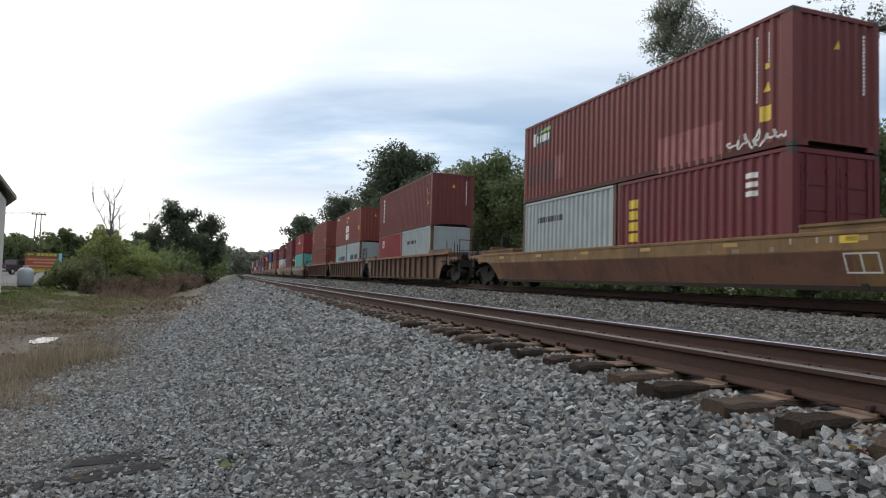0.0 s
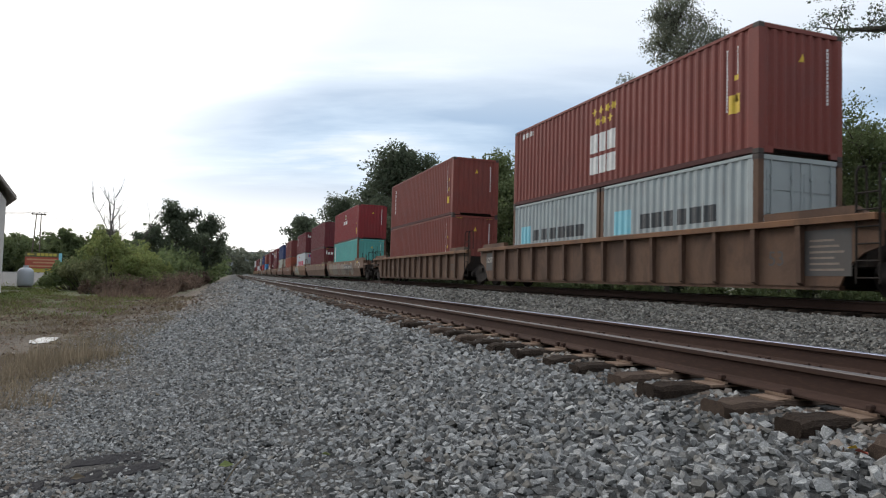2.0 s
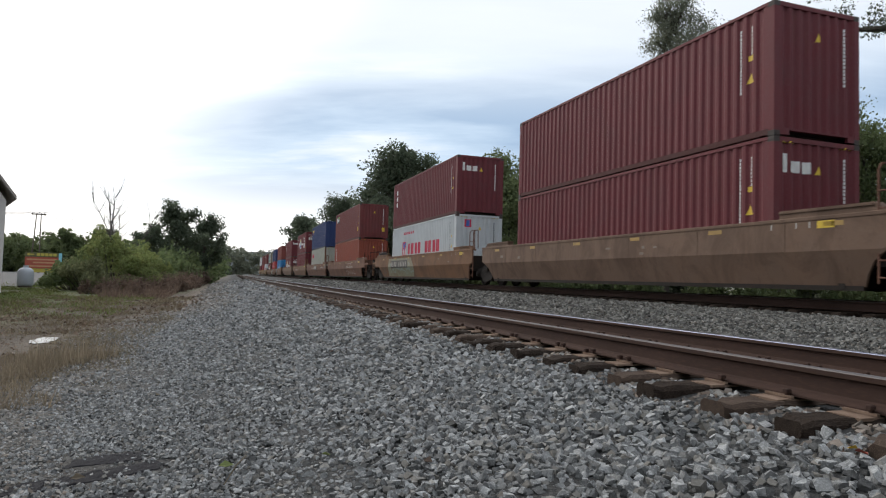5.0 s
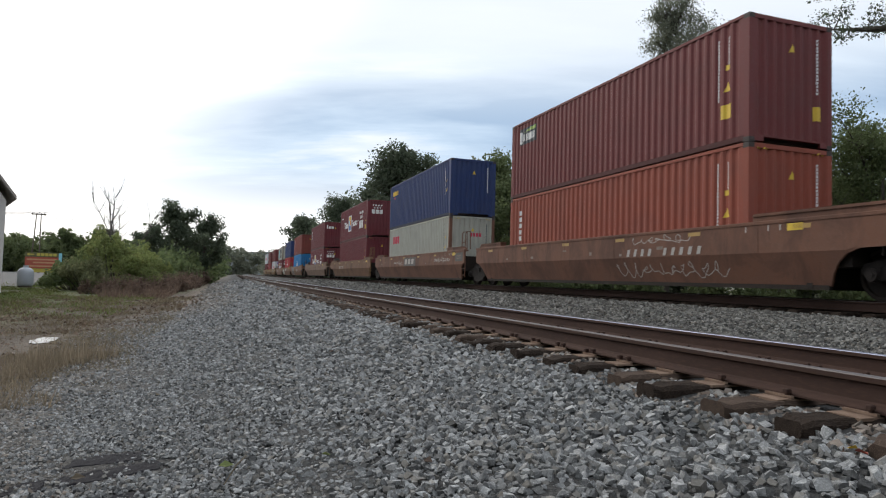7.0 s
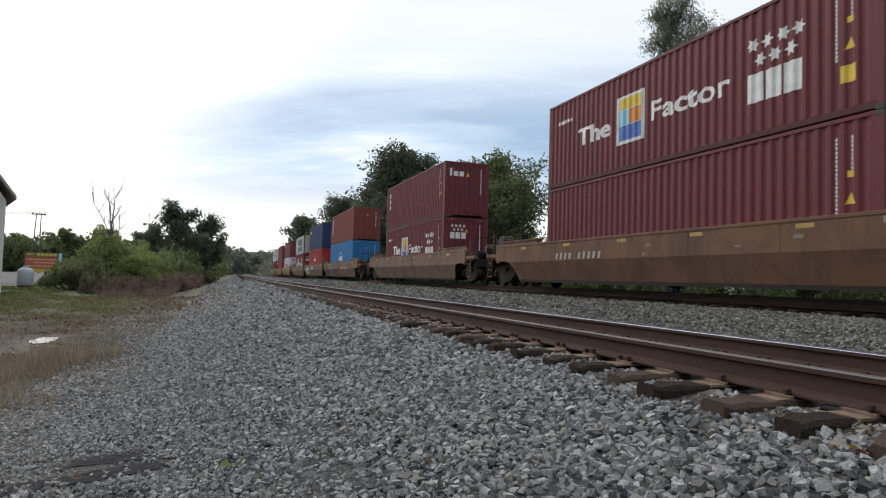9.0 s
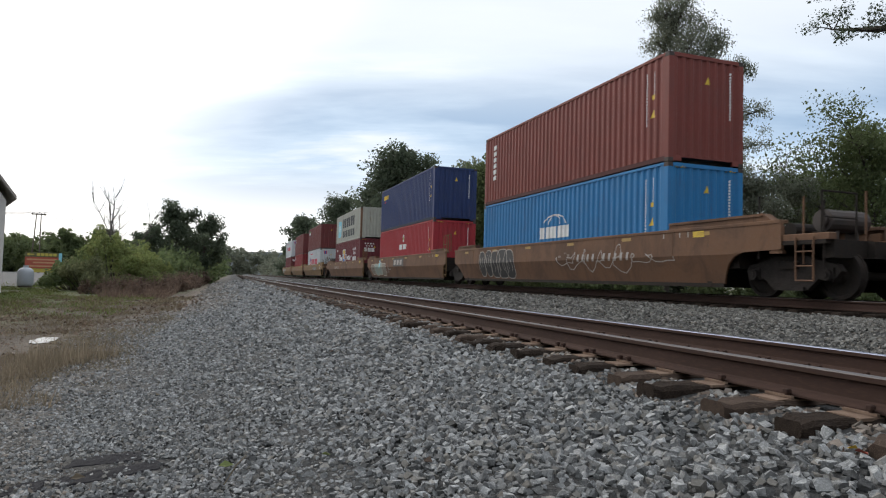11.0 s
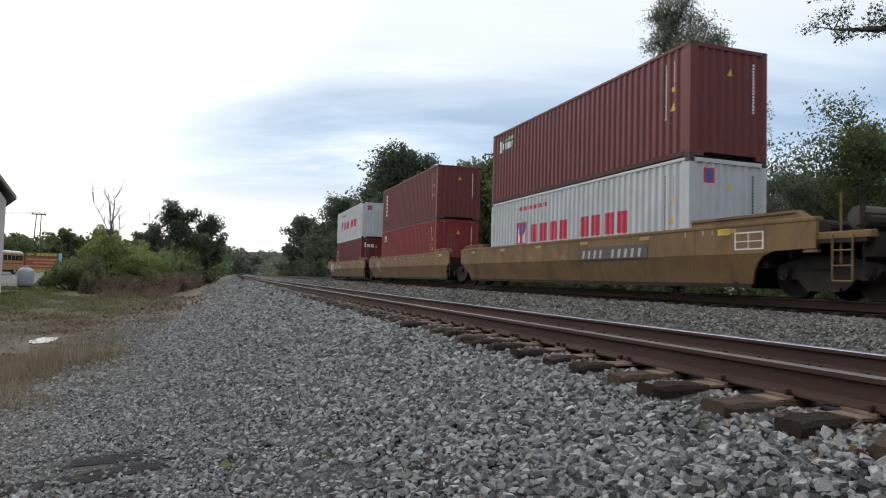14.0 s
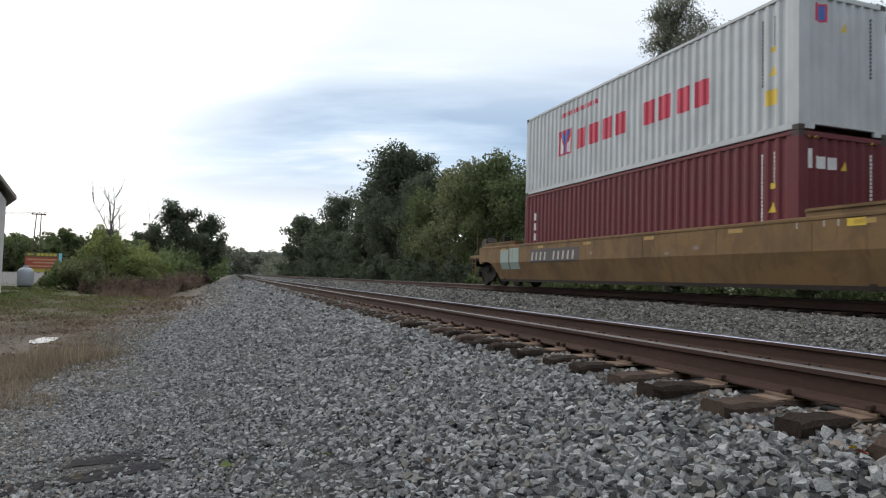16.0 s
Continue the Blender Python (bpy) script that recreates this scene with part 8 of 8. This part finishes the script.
    p = [(0.23 * math.cos(2 * math.pi * i / n) * rng.uniform(0.65, 1.1), 0.62 * math.sin(2 * math.pi * i / n) * rng.uniform(0.8, 1.1)) for i in range(n)]
    pud = part("puddle", Geo().prism(p, "z", -0.05, 0.0), WATER, m=Matrix.Translation((-2.68, 13.0, -0.785)))
    tagged(pud, "small rain puddle that mirrors the sky", "puddle", kind="structure")
    # old timbers sunk in the gravel
    for x, y, l, w, a in TIMBERS:
        g, nx, ny = Geo(), 16, 6
        for j in range(ny + 1):
            for i in range(nx + 1):
                edge = min(i, nx - i) == 0 or min(j, ny - j) == 0
                u, v = l * (i / nx - 0.5) * (1 + 0.16 * noise.noise((j * 0.9, x * 5, y))), w * (j / ny - 0.5) * (1 + 0.25 * noise.noise((i * 0.5, x * 9, y)))
                g.v.append((u, v, -0.06 if edge else 0.010 + 0.008 * noise.noise((u * 9, v * 30, x * 7)) + rng.uniform(-0.003, 0.003)))
        g.f = [(j * (nx + 1) + i, j * (nx + 1) + i + 1, (j + 1) * (nx + 1) + i + 1, (j + 1) * (nx + 1) + i) for j in range(ny) for i in range(nx)]
        o = part("old_timber", g, ROTTEN, m=Matrix.Translation((x, y, ground_z(x, y) - 0.003)) @ Matrix.Rotation(-0.105, 4, "Y") @ Matrix.Rotation(radians(a), 4, "Z"))
        tagged(o, "rotten black timber sunk in the gravel", "timber", "old timbers in the gravel")

    # fallen leaves and a dry stalk on the stones
    for k, (x, y, mat, s) in enumerate(((0.12, 3.72, LEAF_YELLOW, 0.075), (-0.40, 6.30, STRAW, 0.06), (0.62, 3.55, LEAF_YELLOW, 0.05), (1.35, 7.6, WEED, 0.07), (1.05, 3.1, WEED, 0.06), (-0.62, 3.95, STRAW, 0.07), (2.78, 2.16, SIGN_RED, 0.07), (2.80, 2.22, MARK_YELLOW, 0.05))):
        z = ground_z(x, y) + 0.035
        g = Geo().quads([(-s / 2, 0, 0), (-s * 0.1, -s * 0.38, 0.008), (s / 2, 0, 0.0), (-s * 0.1, s * 0.38, 0.012), (-s * 0.1, -s * 0.38, 0.005), (s / 2, 0, -0.003), (-s * 0.1, s * 0.38, 0.009), (-s / 2, 0, -0.003)], [(0, 1, 2, 3), (7, 6, 5, 4)])
        o = part("fallen_leaf", g, mat, m=Matrix.Translation((x, y, z)) @ Matrix.Rotation(k * 1.3, 4, "Z") @ Matrix.Rotation(0.3, 4, "X"))
        tagged(o, "small dry fallen leaf on the ballast stones", "leaf", "fallen leaves on the stones")
    o = part("dry_stalk", Geo().path([(0.10, 3.35, -0.56), (0.16, 3.46, -0.50), (0.21, 3.58, -0.49)], 0.004, 5), STRAW)
    tagged(o, "thin dry straw stalk on the stones", "stalk")


VEHICLES = []
BUS_ORANGE = material("bus_orange_yellow", (0.36, 0.155, 0.05), 0.45, second=(0.42, 0.17, 0.03), scale=2)
PICKUP_BROWN = material("dark_red_brown_car_paint", (0.050, 0.030, 0.032), 0.35, second=(0.04, 0.026, 0.026), scale=2)
WINDOW_DARK = material("dark_vehicle_glass", (0.02, 0.022, 0.025), 0.08, spec=0.8, second=(0.03, 0.03, 0.03), bump=0)
TYRE = material("black_tyre", (0.02, 0.02, 0.02), 0.9)
LAMP = material("lit_headlight", (0.9, 0.88, 0.8), 0.3, bump=0)
LAMP.node_tree.nodes["Principled BSDF"].inputs["Emission Color"].default_value = (1.0, 0.93, 0.8, 1)
LAMP.node_tree.nodes["Principled BSDF"].inputs["Emission Strength"].default_value = 6.0


def vehicle_wheels(ob, xs, ys, r):
    tyre = Geo().tube((-0.12, 0, 0), (0.12, 0, 0), r, sides=18).mesh("wheel")
    rim = Geo().tube((-0.13, 0, 0), (0.13, 0, 0), r * 0.55, sides=12).mesh("rim")
    for x in xs:
        for y in ys:
            w = part("wheel", tyre, TYRE, ob, m=Matrix.Translation((x, y, r)))
            part("rim", rim, TANKPAINT, w)


def build_vehicles():
    """The school bus and the pickup on the road; both face -y."""
    bus = thing("school_bus", "orange-yellow school bus with white roof and lit headlights", "bus")
    part("body", Geo().prism([(-2.9, 0.55), (4.6, 0.55), (4.6, 2.35), (4.5, 2.62), (-2.7, 2.62), (-2.9, 2.3)], "x", -1.18, 1.18), BUS_ORANGE, bus)
    part("hood", Geo().prism([(-4.5, 0.6), (-2.9, 0.6), (-2.9, 1.62), (-3.2, 1.58), (-4.3, 1.38), (-4.5, 1.2)], "x", -1.0, 1.0), BUS_ORANGE, bus)
    part("roof", Geo().prism([(-1.16, 2.6), (1.16, 2.6), (1.05, 2.82), (0.6, 2.94), (-0.6, 2.94), (-1.05, 2.82)], "y", -2.75, 4.55), WHITE, bus, "white painted roof")
    part("windscreen", Geo().box(-1.05, 1.05, -2.96, -2.86, 1.66, 2.36), WINDOW_DARK, bus)
    for s in (-1, 1):
        for k in range(7):
            x0, x1 = sorted((s * 1.17, s * 1.195))
            part("window", Geo().box(x0, x1, -2.4 + k * 0.97, -1.58 + k * 0.97, 1.72, 2.34), WINDOW_DARK, bus)
        part("headlight", Geo().tube((s * 0.78, -4.54, 1.0), (s * 0.78, -4.48, 1.0), 0.15, sides=14), LAMP, bus, "lit round headlight")
        x0, x1 = sorted((s * 1.17, s * 1.19))
        part("side_stripe", Geo().box(x0, x1, -2.8, 4.5, 1.30, 1.40), MARK_BLACK, bus)
    part("bumper", Geo().box(-1.15, 1.15, -4.66, -4.5, 0.5, 0.78), MARK_BLACK, bus)
    part("grille", Geo().box(-0.5, 0.5, -4.53, -4.49, 0.82, 1.2), MARK_BLACK, bus)
    vehicle_wheels(bus, (-0.98, 0.98), (-3.6, 2.6), 0.48)
    pick = thing("pickup_truck", "dark red-brown pickup truck driving along the road", "pickup truck")
    part("body", Geo().prism([(-2.75, 0.5), (2.75, 0.5), (2.75, 1.15), (-0.9, 1.15), (-2.5, 1.08), (-2.75, 0.9)], "x", -0.97, 0.97), PICKUP_BROWN, pick)
    part("cab", Geo().prism([(-1.0, 1.13), (1.0, 1.13), (0.85, 1.80), (-0.35, 1.80)], "x", -0.86, 0.86), PICKUP_BROWN, pick)
    for s in (-1, 1):
        x0, x1 = sorted((s * 0.855, s * 0.872))
        part("window", Geo().prism([(-0.75, 1.2), (0.85, 1.2), (0.76, 1.70), (-0.32, 1.70)], "x", x0, x1), WINDOW_DARK, pick)
        part("tail_light", Geo().box(min(s * 0.78, s * 0.95), max(s * 0.78, s * 0.95), 2.74, 2.77, 0.85, 1.08), MARK_RED, pick)
    part("rear_window", Geo().prism([(0.83, 1.25), (0.93, 1.25), (0.84, 1.70), (0.76, 1.70)], "x", -0.7, 0.7), WINDOW_DARK, pick).location.y = 0.06
    part("bumper", Geo().box(-0.92, 0.92, 2.72, 2.86, 0.5, 0.66), TANKPAINT, pick)
    vehicle_wheels(pick, (-0.85, 0.85), (-1.75, 1.75), 0.39)
    VEHICLES.append((bus, -10.5, [(0, -15.6, 131), (10.8, -15.6, 131), (12.0, -18.2, 124.0), (12.5, -20.0, 117.0), (13.0, -21.5, 108.7), (13.5, -23.1, 100.4), (14.0, -24.6, 92.0), (14.5, -26.2, 83.7), (15.0, -27.8, 75.3), (16, -31.0, 58.6)]))
    VEHICLES.append((pick, 154.5, [(0, -22.3, 92.0), (0.5, -19.9, 97.0), (1.0, -17.5, 102.1), (2.0, -12.9, 112.0), (3.0, -11.2, 117.0), (4.0, -11.0, 117.6), (16, -11.0, 117.6)]))


build_beyond()
build_vehicles()


# ---- what moves ----
def along(mid, t):
    """Where a thing that starts at mid stands along the tracks after t seconds."""
    return mid - (SPEED * t + GAIN * t * t / 2)


def motions():
    for ob, mid, z in TRAIN:
        walk(ob, [(k, arc_matrix(TRAIN_X, along(mid, k), FAR_Z + z)) for k in range(17)])
    for ob, turn, stops in VEHICLES:
        walk(ob, [(t, pose(x, y, min(-0.33, -0.66 + (y - 46) * 0.33 / 54), 0, 0, turn)) for t, x, y in stops])
    for w in WHEELS:
        place = w.matrix_basis.copy()
        walk(w, [(k / FPS, place @ Matrix.Rotation((0 - along(0, k / FPS)) / WHEEL_R, 4, "X")) for k in range(16 * FPS + 1)])


motions()
